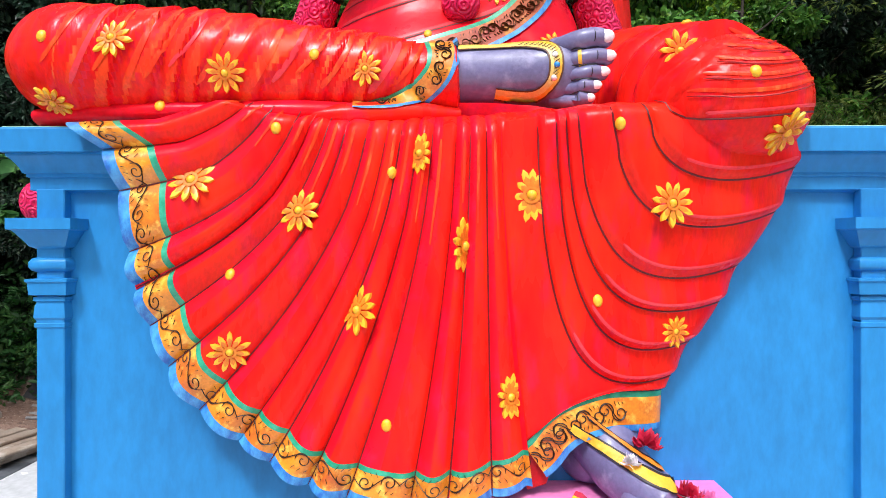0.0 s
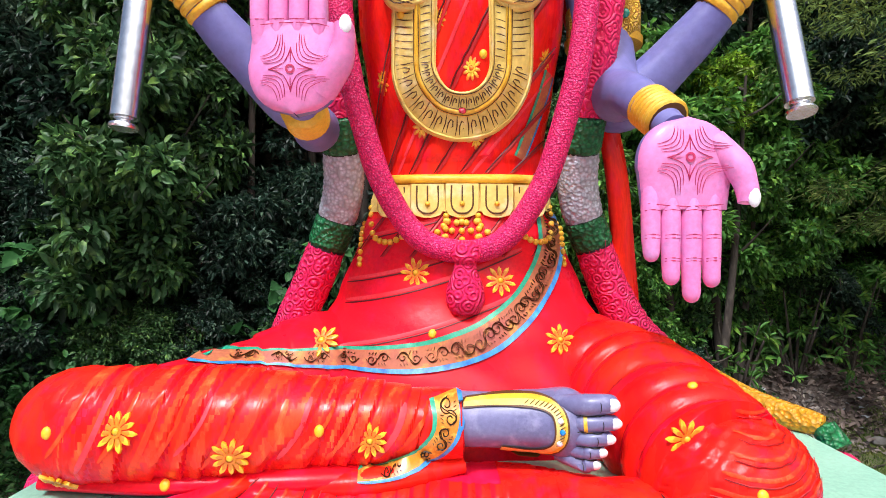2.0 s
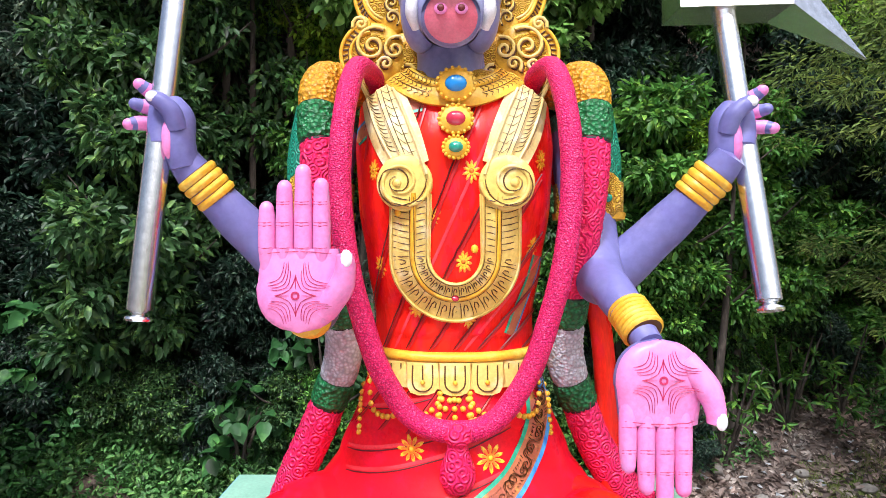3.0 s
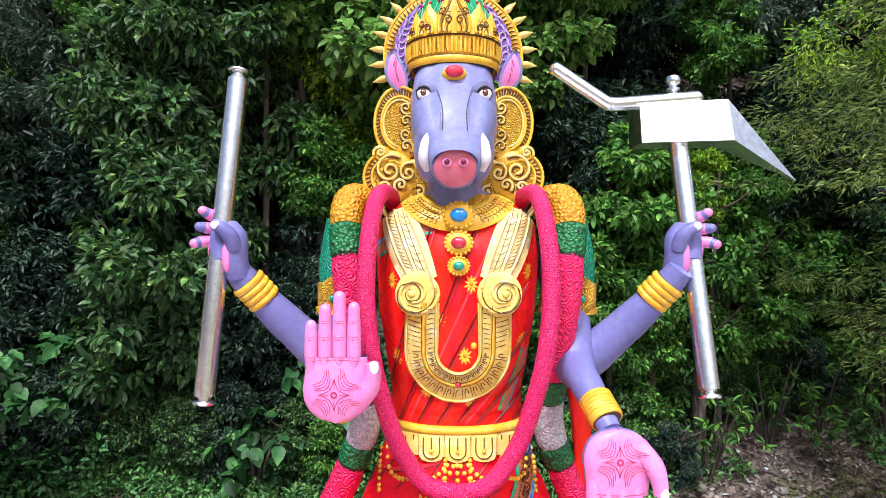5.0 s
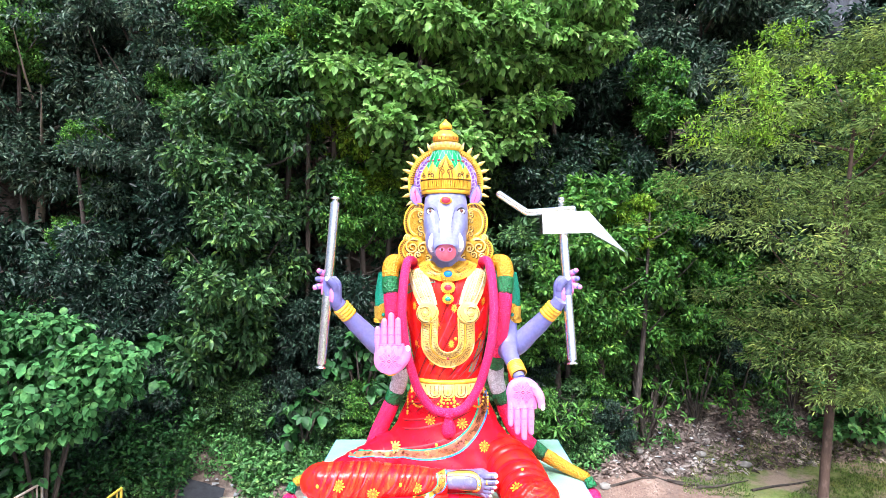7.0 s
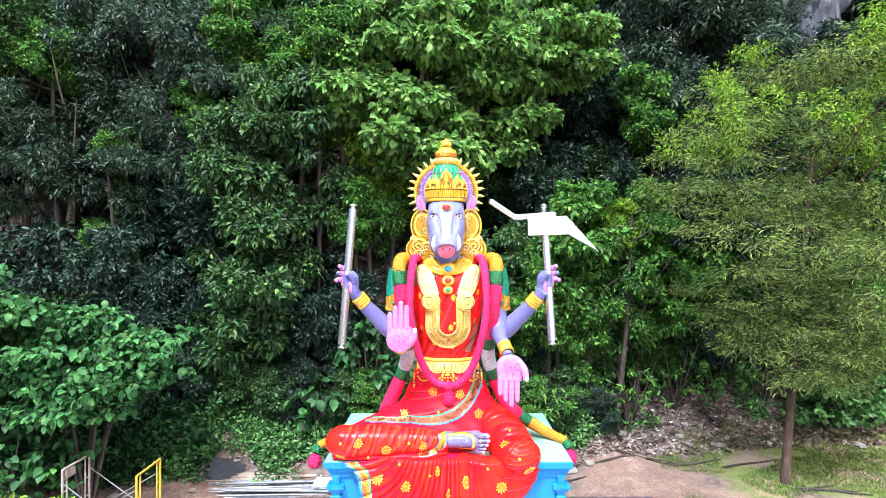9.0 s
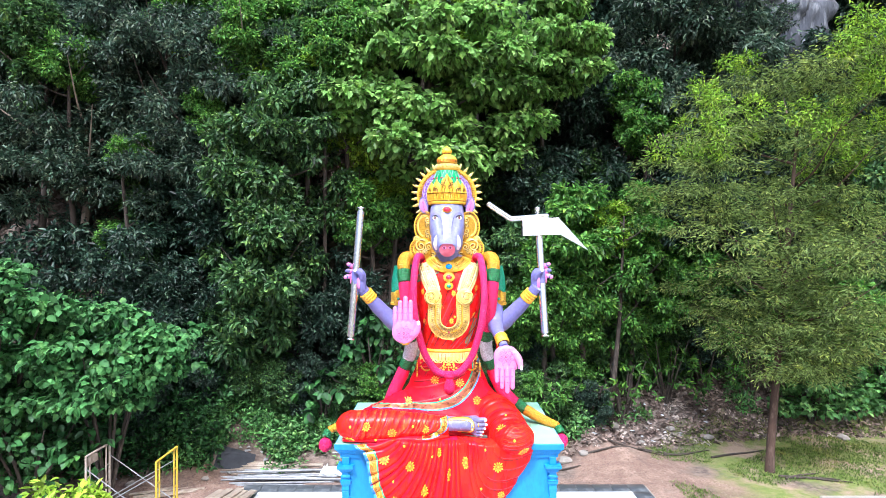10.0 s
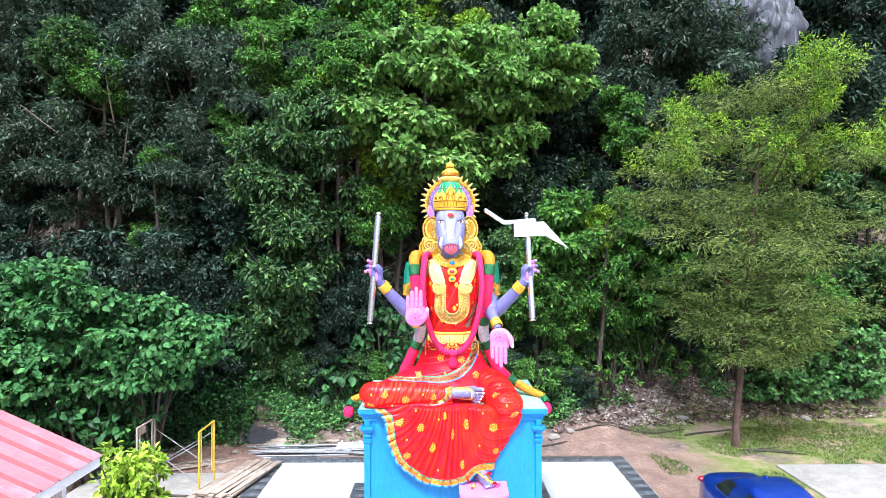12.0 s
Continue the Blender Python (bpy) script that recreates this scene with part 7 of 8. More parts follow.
tree("yellow", 35, 1.2, 12.2, 14.6, 0.9, YELLOW, 5.0)
HIGH = "sunlit yellow-green tree high on the slope"
for k, (x, y, zc, sz, kind) in enumerate(((-9.2, 12.2, 14.9, 1.0, "fresh"), (-6.5, 11.8, 14.7, 1.1, "fresh"), (-3.7, 11.8, 15.0, 1.2, "fresh"), (-0.8, 12.6, 15.6, 1.1, "yellow"), (-4.9, 11.2, 13.0, 0.6, "yellow"),
                                      (-12.4, 9.8, 12.4, 0.7, "fresh"), (-7.8, 9.2, 10.6, 0.45, "fresh"), (-4.6, 9.0, 11.7, 0.75, "fresh"), (-3.3, 9.2, 12.7, 0.75, "fresh"), (-6.7, 9.5, 12.9, 0.8, "fresh"), (-3.9, 8.7, 12.2, 0.42, "yellow"), (-10.2, 9.2, 9.4, 0.4, "fresh"), (7.4, 12.4, 11.4, 0.8, "fresh"), (-11.0, 9.6, 6.4, 0.5, "fresh"))):
    tree(kind, 300 + k, x, y, zc, sz, HIGH if zc > 10 else YELLOW, 0.9 * k)
LOW = "low leafy young tree filling the foot of the slope"
for k, (x, y, zc, sz) in enumerate(((1.3, 8.9, 5.2, 0.7), (2.3, 9.2, 4.1, 0.75), (3.6, 9.1, 3.9, 0.7), (5.4, 10.1, 4.3, 0.8), (7.0, 10.9, 4.7, 0.85), (8.9, 11.4, 5.0, 0.9), (11.0, 11.9, 5.4, 0.95), (12.6, 11.2, 3.8, 0.85), (14.6, 11.4, 4.2, 0.9), (16.8, 11.8, 4.6, 1.0), (4.6, 9.6, 4.0, 0.7), (18.6, 12.2, 5.0, 1.1), (-3.7, 8.6, 4.4, 0.75), (-7.6, 8.4, 4.2, 0.8), (-9.6, 8.6, 4.6, 0.85))):
    tree(("glossy" if k % 3 == 0 else "fresh") if x > 0 else "dark", 200 + k, x, y, zc, sz, LOW, 1.3 * k)
BUSH = "low leafy bush at the foot of the wooded slope"
for k, (x, up_, sz, kind) in enumerate(((-8.4, 0.9, 0.42, "dark"), (-7.0, 1.5, 0.50, "dark"), (-6.0, 1.6, 0.48, "glossy"), (-5.0, 1.5, 0.45, "glossy"), (-4.1, 1.6, 0.46, "dark"), (-3.0, 1.4, 0.42, "glossy"), (-2.0, 1.2, 0.44, "fresh"),
                                        (1.6, 1.2, 0.44, "glossy"), (2.5, 0.8, 0.40, "fresh"), (3.3, 1.0, 0.42, "glossy"), (4.2, 1.3, 0.46, "fresh"), (2.1, 1.9, 0.48, "dark"), (2.9, 2.0, 0.46, "glossy"), (3.8, 2.1, 0.50, "dark"), (4.7, 2.3, 0.48, "glossy"), (5.6, 2.6, 0.50, "dark"), (6.8, 2.7, 0.50, "glossy"), (3.6, 0.45, 0.32, "glossy"), (4.5, 0.6, 0.30, "dark"), (5.0, 1.9, 0.50, "fresh"), (6.0, 1.8, 0.52, "fresh"), (7.0, 1.9, 0.50, "fresh"), (8.2, 2.0, 0.54, "glossy"), (9.6, 2.0, 0.54, "fresh"), (11.0, 2.1, 0.55, "fresh"), (12.4, 2.0, 0.50, "fresh"), (5.1, 1.5, 0.44, "glossy"), (6.2, 1.6, 0.48, "glossy"), (7.4, 1.8, 0.46, "fresh"), (8.8, 2.0, 0.5, "dark"))):
    y = foot_line(x) + up_
    tree(kind, 400 + k, x, y, ground_z(x, y) + 0.85 * sz / 0.45, sz, BUSH, 1.7 * k)
rt = random.Random(12)
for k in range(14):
    # low trees mostly take the shade-darkened leaves, high ones the paler grey
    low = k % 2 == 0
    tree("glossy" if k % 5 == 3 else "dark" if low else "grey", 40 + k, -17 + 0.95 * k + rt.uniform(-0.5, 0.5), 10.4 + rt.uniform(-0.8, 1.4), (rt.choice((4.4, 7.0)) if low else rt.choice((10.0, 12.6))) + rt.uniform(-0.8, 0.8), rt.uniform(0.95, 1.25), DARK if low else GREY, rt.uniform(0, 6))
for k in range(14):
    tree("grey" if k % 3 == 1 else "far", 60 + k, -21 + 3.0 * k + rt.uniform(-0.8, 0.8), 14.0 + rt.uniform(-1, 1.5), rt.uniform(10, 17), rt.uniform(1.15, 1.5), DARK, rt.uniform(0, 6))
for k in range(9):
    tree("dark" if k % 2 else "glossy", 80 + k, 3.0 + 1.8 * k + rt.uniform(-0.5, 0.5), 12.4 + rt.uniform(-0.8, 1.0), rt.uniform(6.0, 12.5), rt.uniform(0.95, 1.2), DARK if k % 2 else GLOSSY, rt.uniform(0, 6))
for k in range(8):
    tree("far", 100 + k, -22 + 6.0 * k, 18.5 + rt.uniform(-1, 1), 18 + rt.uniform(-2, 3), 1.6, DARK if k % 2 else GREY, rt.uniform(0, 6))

for k, (x, y, zc) in enumerate(((21.8, 17.2, 16.2), (25.0, 18.6, 18.0), (19.6, 16.4, 12.6), (10.2, 18.6, 19.6), (5.0, 18.6, 20.2), (0.0, 18.4, 20.0), (-6.6, 17.6, 18.6), (-12.0, 18.0, 19.0))):
    tree("far", 140 + k, x, y, zc, 1.5, DARK, 0.7 * k)
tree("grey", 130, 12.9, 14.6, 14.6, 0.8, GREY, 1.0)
# the lone feathery tree on the grass
lone = thing("feathery_tree", "slender tree with feathery olive foliage on the grass", "tree", at=(9.05, 6.45, 0.05))
rng = np.random.default_rng(5)
part("trunk", limbs(rng, 9.5, 0.105, (0.9, 0.2), 3.2, 17, "bark_red", 0.32), lone, "reddish brown bark trunk")
bl = []
for k in range(260):
    h = rng.uniform(2.7, 11.3)
    wid = 5.1 * math.sin(math.pi * min(1, max(0.05, (h - 1.2) / 11.4))) ** 0.6
    wid *= 0.42 + 0.58 * min(1, max(0, (h - 2.6) / 3.6))
    a_ = rng.uniform(0, 2 * math.pi)
    rr = wid * rng.uniform(0.04, 1.0)
    s = rng.uniform(0.24, 0.66)
    bl.append((math.cos(a_) * rr + 0.75, math.sin(a_) * rr * 0.7 - 0.3, h, s * 1.7, s * 1.1, s * 0.30))
for k in range(16):
    bl.append((rng.uniform(-1.3, 1.3), rng.uniform(-1.5, -0.4), rng.uniform(2.5, 6.5), 0.62, 0.4, 0.34))
c, d = sprigs(rng, bl, 3500, 15, 0.32, 0.5)
part("crown", leaf_mesh("crown", c, d * np.array([1.3, 1.0, 0.55]), 0.120, "leaf_olive", rng, 0.19, 0.25, spread=0.35), lone)
tips = [q for q in bl if q[2] > 8.2 and math.hypot(q[0] - 0.75, q[1]) > 1.2][:110]
c, d = sprigs(rng, [(q[0] * 1.06, q[1] - 0.3, q[2] + 0.35, 0.34, 0.34, 0.30) for q in tips], 1200, 12, 0.15)
part("new_growth", leaf_mesh("new_growth", c, d, 0.10, "leaf_yellow", rng, 0.34, 0.1), lone, "fresh yellow-green shoots")

# large round-leaved shrubs
def round_shrub(name, x, y, rx, ry, h, leaves, size, seed, label, mat="leaf_bright", droop=0.55, base=0.5):
    g = ground_z(x, y)
    ob = thing(name, label, "shrub", "shrubs at the foot of the slope", (x, y, g))
    r_ = np.random.default_rng(seed)
    b_ = Build()
    for k in range(7):
        a_ = k * 0.9
        b_.tube([(0, 0, -0.1), (math.cos(a_) * rx * 0.25, math.sin(a_) * ry * 0.25, h * 0.4), (math.cos(a_) * rx * 0.6, math.sin(a_) * ry * 0.6, h * 0.8)], [0.05, 0.035, 0.012], "bark", 7, 8)
    part("stem", b_, ob)
    bl_ = [(math.cos(a_) * rx * q, math.sin(a_) * ry * q, h * (base + (1 - base) * (r_.integers(0, 4) / 3 + r_.uniform(-0.06, 0.06)) * (1 - 0.45 * q)), 0.60, 0.55, 0.20)
           for a_, q in [(r_.uniform(0, 6.28), r_.uniform(0.1, 0.9)) for _ in range(64)]]
    c_, d_ = sprigs(r_, bl_, leaves // 4, 4, 0.5 * size)
    part("foliage", leaf_mesh("foliage", c_, d_ * 0.8 + np.array([0, -0.2, 0.1]), size, mat, r_, 0.80, droop, 0.15, spread=0.7, broad=True), ob)
    return ob


PALE, SHADY, EDGE = "sprawling shrub of large pale green round leaves", "shaded shrub of large round leaves on the slope", "grey-green broad-leaved shrub at the edge of the grass"
round_shrub("large_leaf_shrub", -10.7, 3.8, 2.3, 1.3, 6.1, 12500, 0.165, 3, PALE, "leaf_shrub", 0.75, 0.45)
round_shrub("large_leaf_shrub", -8.1, 4.2, 1.7, 1.1, 4.75, 8500, 0.165, 14, PALE, "leaf_shrub", 0.75, 0.58)
round_shrub("large_leaf_shrub", -11.6, 3.0, 1.6, 1.1, 4.2, 4200, 0.165, 4, PALE, "leaf_shrub", 0.75, 0.3)
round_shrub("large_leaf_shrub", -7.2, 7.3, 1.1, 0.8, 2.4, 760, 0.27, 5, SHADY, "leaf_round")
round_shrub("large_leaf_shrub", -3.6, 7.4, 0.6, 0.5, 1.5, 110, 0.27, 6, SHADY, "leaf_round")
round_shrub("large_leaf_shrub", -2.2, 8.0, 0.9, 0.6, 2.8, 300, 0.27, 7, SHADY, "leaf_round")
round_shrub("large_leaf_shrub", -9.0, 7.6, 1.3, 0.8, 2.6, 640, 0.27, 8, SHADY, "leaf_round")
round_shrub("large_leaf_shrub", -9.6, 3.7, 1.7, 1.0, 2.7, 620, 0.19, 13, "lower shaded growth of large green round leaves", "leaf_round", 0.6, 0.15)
round_shrub("large_leaf_shrub", 12.6, 10.2, 1.6, 0.8, 3.4, 2600, 0.17, 9, EDGE, "leaf_low", 0.45, 0.2)
round_shrub("large_leaf_shrub", 15.6, 10.4, 1.8, 0.8, 3.0, 2600, 0.17, 10, EDGE, "leaf_low", 0.45, 0.2)
for k, (x, y, h) in enumerate(((3.4, 8.4, 1.3), (5.8, 9.3, 2.0), (7.6, 10.2, 2.2), (9.2, 10.8, 2.2), (11.0, 11.0, 2.4), (13.2, 11.2, 2.6), (15.0, 11.0, 2.4))):
    g = ground_z(x, y)
    ob = thing("long_leaf_shrub", "shrub of long glossy leaves in rosettes", "shrub", "shrubs at the foot of the slope", (x, y, g))
    r_ = np.random.default_rng(70 + k)
    bb = Build()
    for i in range(6):
        bb.tube([(0, 0, -0.1), (math.cos(i) * 0.4, math.sin(i) * 0.3, h * 0.5), (math.cos(i) * 0.8, math.sin(i) * 0.6, h)], [0.04, 0.03, 0.012], "bark", 6, 8)
    part("stem", bb, ob)
    c, d = sprigs(r_, [(r_.uniform(-1.1, 1.1), r_.uniform(-0.7, 0.6), h * r_.uniform(0.3, 1.0), 0.45, 0.4, 0.35) for _ in range(14)], 46, 9, 0.05)
    part("foliage", leaf_mesh("foliage", c, d * 1.3, 0.22, "leaf_fresh", r_, 0.30, 0.15), ob)

# bright shrub in front, beside the shed
ob = thing("bright_shrub", "fresh yellow-green shrub growing beside the shed roof", "shrub", at=(-6.8, 0.5, -0.12))
r_ = np.random.default_rng(9)
bb = Build()
for i in range(6):
    bb.tube([(0, 0, -0.1), (math.cos(i) * 0.2, math.sin(i) * 0.2, 1.0), (math.cos(i) * 0.5, math.sin(i) * 0.45, 1.9)], [0.04, 0.03, 0.012], "bark", 6, 8)
part("stem", bb, ob)
c, d = sprigs(r_, [(r_.uniform(-0.42, 0.42), r_.uniform(-0.45, 0.45), r_.uniform(0.8, 1.85), 0.30, 0.30, 0.28) for _ in range(18)], 330, 6, 0.10)
part("foliage", leaf_mesh("foliage", c, d, 0.17, "leaf_lime", r_, 0.5, 0.4), ob)

# undergrowth, creepers and grass
rng = np.random.default_rng(21)


def on_slope(n, x0, x1, d0, d1, lift, keep=None):
    x = rng.uniform(x0, x1, n)
    y = np.array([foot_line(v) for v in x]) + rng.uniform(d0, d1, n)
    z = np.array([ground_z(p, q) for p, q in zip(x, y)])
    return np.stack([x, y, z + rng.uniform(0, 1, n) ** 1.5 * lift], 1)


tuft = np.concatenate([on_slope(3200, -7.2, -1.2, 0.15, 1.9, 0.30), on_slope(14000, -19, 4.5, -0.3, 3.4, 0.55)])
patch = np.array([noise.noise(Vector((p[0] * 0.55, p[1] * 0.55, 7))) + 0.7 * noise.noise(Vector((p[0] * 1.9, p[1] * 1.9, 2))) + (0.18 if p[0] > -7.5 else 0) for p in tuft]) > 0.0
c = np.repeat(np.concatenate([tuft[patch], on_slope(750, -8.2, -4.6, 0.5, 2.6, 0.22)]), 7, 0)
q = rng.normal(0, 1, c.shape)
q[:, 2] = np.abs(q[:, 2])
q /= np.linalg.norm(q, axis=1)[:, None]
tagged(new("undergrowth", leaf_mesh("undergrowth", c + q * 0.12, q, 0.12, "leaf_low", rng, 0.5, 0.2)), "low leafy weeds covering the foot of the slope", "plants", kind="stuff")
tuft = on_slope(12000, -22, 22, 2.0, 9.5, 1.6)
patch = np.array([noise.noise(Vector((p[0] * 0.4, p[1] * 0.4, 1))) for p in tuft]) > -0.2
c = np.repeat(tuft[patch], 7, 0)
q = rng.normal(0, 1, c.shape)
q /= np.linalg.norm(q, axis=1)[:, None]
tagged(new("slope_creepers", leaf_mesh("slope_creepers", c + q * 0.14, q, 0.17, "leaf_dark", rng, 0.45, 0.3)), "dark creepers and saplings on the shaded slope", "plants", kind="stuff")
# growth over the bare earth; the shrub's shade is in its leaf colour
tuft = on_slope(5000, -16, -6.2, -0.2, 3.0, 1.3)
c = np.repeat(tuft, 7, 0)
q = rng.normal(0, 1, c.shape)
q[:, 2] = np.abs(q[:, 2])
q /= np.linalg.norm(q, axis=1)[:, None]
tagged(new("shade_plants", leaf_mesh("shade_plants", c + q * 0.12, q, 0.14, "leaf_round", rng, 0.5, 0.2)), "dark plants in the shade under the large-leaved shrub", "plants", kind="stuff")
tuft = on_slope(4200, 2.5, 20, 0.3, 3.8, 0.5)
patch = np.array([noise.noise(Vector((p[0] * 0.6, p[1] * 0.6, 4))) for p in tuft]) > 0.08
c = np.repeat(tuft[patch], 7, 0)
q = rng.normal(0, 1, c.shape)
q[:, 2] = np.abs(q[:, 2])
q /= np.linalg.norm(q, axis=1)[:, None]
tagged(new("weeds", leaf_mesh("weeds", c + q * 0.12, q, 0.13, "leaf_low", rng, 0.4, 0.1)), "scattered weeds among dead leaves on the slope", "plants", kind="stuff")
n = 24000
x = rng.uniform(6.0, 20, n)
y = rng.uniform(2.0, 10.5, n)
keep = np.array([noise.noise(Vector((p * 0.5, q_ * 0.5, 9))) + 0.06 * (p - 8.0) > 0.0 and not (p > 9.2 and q_ < 4.8) and q_ < foot_line(p) + 0.3 for p, q_ in zip(x, y)])
x, y = x[keep], y[keep]
c = np.stack([x, y, [ground_z(p, q_) for p, q_ in zip(x, y)]], 1)
c = np.repeat(c, 4, 0) + rng.normal(0, 0.05, (len(x) * 4, 3)) * np.array([1, 1, 0])
q = rng.normal(0, 0.45, c.shape)
q[:, 2] = 1
tagged(new("grass", leaf_mesh("grass", c, q, 0.065, "grass", rng, 0.16, -0.2, 0.1, 0.5)), "short sunlit grass around the lone tree", "grass", kind="stuff")


# ---- shed beside the forecourt ----
shed = thing("shed", "open shed with a rose-coloured ribbed metal roof and white fascia", "shed", at=(0, 0, 0))
EX, EZ, RX, RZ, Y0, Y1 = -5.77, 2.84, -8.6, 4.10, -2.22, -9.0
up = Vector((RX - EX, 0, RZ - EZ)).normalized()
nrm = Vector((-up.z, 0, up.x)) * -1
nrm = Vector((up.z * -1, 0, up.x)) if up.x > 0 else Vector((up.z, 0, -up.x))
for side in (1, -1):
    b = Build()
    ln = (Vector((RX, 0, RZ)) - Vector((EX, 0, EZ))).length + 0.06
    prof, y = [], Y0
    while y > Y1:
        prof += [(y, 0.0), (y - 0.30, 0.0), (y - 0.325, 0.055), (y - 0.355, 0.055)]
        y -= 0.38
    prof.append((Y1, 0.0))
    def at(s, y_, h):
        p = Vector((EX, y_, EZ)) + up * (s * ln - 0.06) + nrm * h
        return p if side > 0 else Vector((2 * RX - p.x, p.y, p.z))
    verts = [at(s, y_, h + k) for k in (0.012, 0.0) for s in (0, 1) for y_, h in prof]
    n = len(prof)
    fs = [(i, i + 1, n + i + 1, n + i) for i in range(n - 1)] + [(2 * n + i, 3 * n + i, 3 * n + i + 1, 2 * n + i + 1) for i in range(n - 1)]
    fs += [(i, 2 * n + i, 2 * n + i + 1, i + 1) for i in range(n - 1)]
    # rib sides get the darker colour, their shadow painted on
    b.add(verts, fs, ["rib_shade" if i < n - 1 and i % 4 in (1, 3) else "roof" for i in range(len(fs))])
    part("roof_sheet", b, shed, "rose-coloured ribbed metal sheet", 25)
    x_ = EX if side > 0 else 2 * RX - EX
    b = Build()
    b.box((x_ - 0.012, Y1, EZ - 0.20), (x_ + 0.012, Y0, EZ - 0.012), "fascia", bevel=0.003)
    part("fascia", b, shed, "white fascia board")
b = Build()
b.box((RX - 0.14, Y1, RZ - 0.02), (RX + 0.14, Y0 + 0.01, RZ + 0.05), "roof", bevel=0.03)
part("ridge_cap", b, shed)
for y_ in (Y0 - 0.02, Y1 + 0.02):
    b = Build()
    v = [(EX - 0.03, y_, EZ - 0.03), (RX, y_, RZ - 0.03), (2 * RX - EX + 0.03, y_, EZ - 0.03), (2 * RX - EX + 0.03, y_, EZ - 0.22), (RX, y_, RZ - 0.22), (EX - 0.03, y_, EZ - 0.22)]
    b.add(v + [(p[0], p[1] - 0.02, p[2]) for p in v], [(0, 1, 4, 5), (1, 2, 3, 4), (11, 10, 7, 6), (10, 9, 8, 7)] + [(i, i + 6, (i + 1) % 6 + 6, (i + 1) % 6) for i in range(6)], "fascia")
    part("barge_board", b, shed, "white fascia board")
for x_ in (EX - 0.35, 2 * RX - EX + 0.35):
    for y_ in (Y0 - 0.4, (Y0 + Y1) / 2, Y1 + 0.4):
        b = Build()
        b.box((x_ - 0.05, y_ - 0.05, 0.0), (x_ + 0.05, y_ + 0.05, EZ + 0.08), "fascia", bevel=0.005)
        part("post", b, shed)

# ---- scaffold frames ----
scaffold = thing("scaffold", "small scaffold, yellow and rusty frames joined by cross braces", "scaffold", at=(0, 0, 0.05))
FH = 1.62
for x_, ya, yb, mat in ((-6.18, 2.66, 3.62, "yellow_frame"), (-7.87, 2.98, 3.88, "rust")):
    b = Build()
    for y_ in (ya, yb):
        b.tube([(x_, y_, 0), (x_, y_, FH)], 0.024, mat, 10, 1, smooth=False)
    b.tube([(x_, ya, FH), (x_, yb, FH)], 0.024, mat, 10, 1, smooth=False)
    b.tube([(x_, ya + 0.14, 0.35), (x_, ya + 0.14, FH)], 0.017, mat, 8, 1, smooth=False)
    b.tube([(x_, yb - 0.14, 0.35), (x_, yb - 0.14, FH)], 0.017, mat, 8, 1, smooth=False)
    for z in (0.35, 0.75, 1.15):
        for y_, s in ((ya, 1), (yb, -1)):
            b.tube([(x_, y_, z), (x_, y_ + s * 0.14, z)], 0.014, mat, 8, 1, smooth=False)
    part("frame", b, scaffold, "yellow painted tube frame" if mat == "yellow_frame" else "rusty white tube frame")
for p, q in (((-6.18, 2.66, 0.35), (-7.87, 2.98, 1.35)), ((-6.18, 2.66, 1.35), (-7.87, 2.98, 0.35)), ((-6.18, 3.62, 0.35), (-7.87, 3.88, 1.35)), ((-6.18, 3.62, 1.35), (-7.87, 3.88, 0.35))):
    b = Build()
    b.tube([p, q], 0.012, "pipe", 8, 1, smooth=False)
    part("brace", b, scaffold)
b = Build()
b.grid(lambda a, c_: Vector((-7.86 + 0.03 * math.cos(c_ * 3.1) + 0.015 * math.sin(9 * a), 3.02 + 0.34 * a, 1.66 - 0.42 * abs(c_ - 0.45))), 10, 12, "wood")
tagged(new("rag", b.mesh("rag")), "tan rag hung over the rusty scaffold frame", "rag")

# ---- loose timber and pipes ----
rnd = random.Random(8)


def plank(name, c, length, width, thick, turn, mat, label, group, tilt=0.0):
    b = Build()
    b.box((-length / 2, -width / 2, 0), (length / 2, width / 2, thick), mat, bevel=0.006)
    ob = tagged(new(name, b.mesh(name)), label, name, group)
    ob.matrix_world = pose(c[0], c[1], c[2], 0, tilt, turn)
    return ob


for layer in range(5):
    for k in range(5 if layer < 4 else 3):
        plank("plank", (-6.06 + 0.205 * k + rnd.uniform(-0.03, 0.03) + 0.05 * layer, 3.6 + rnd.uniform(-0.08, 0.08), 0.052 + 0.042 * layer), rnd.uniform(2.2, 2.6), 0.19, 0.038, 75 + rnd.uniform(-1.6, 1.6), "wood", "weathered timber board in a stack on concrete", "stacked boards")
for k in range(10):
    gy_ = 6.00 + 0.035 * k
    x_ = -4.9 + rnd.uniform(-0.3, 0.4)
    plank("plank", (x_, gy_, ground_z(x_, gy_) + 0.06 + 0.03 * (k % 4)), rnd.uniform(2.0, 2.6), 0.16, 0.04, rnd.uniform(-5, 5), "wood", "dark weathered board lying behind the forecourt", "boards behind the forecourt")
for k in range(16):
    y_ = 5.50 + 0.035 * k
    x_ = -4.2 + rnd.uniform(-0.6, 0.5)
    b = Build()
    ln = rnd.uniform(2.6, 3.6)
    b.tube([(-ln / 2, 0, 0), (ln / 2, 0, 0)], rnd.uniform(0.024, 0.036), "pipe", 10, 1, smooth=False)
    ob = tagged(new("pipe", b.mesh("pipe")), "long grey pipe lying at the forecourt edge", "pipe", "pipes at the forecourt edge")
    ob.matrix_world = pose(x_, y_, ground_z(x_, y_) + 0.05 + 0.05 * (k % 3), 0, 0, rnd.uniform(-4, 4))
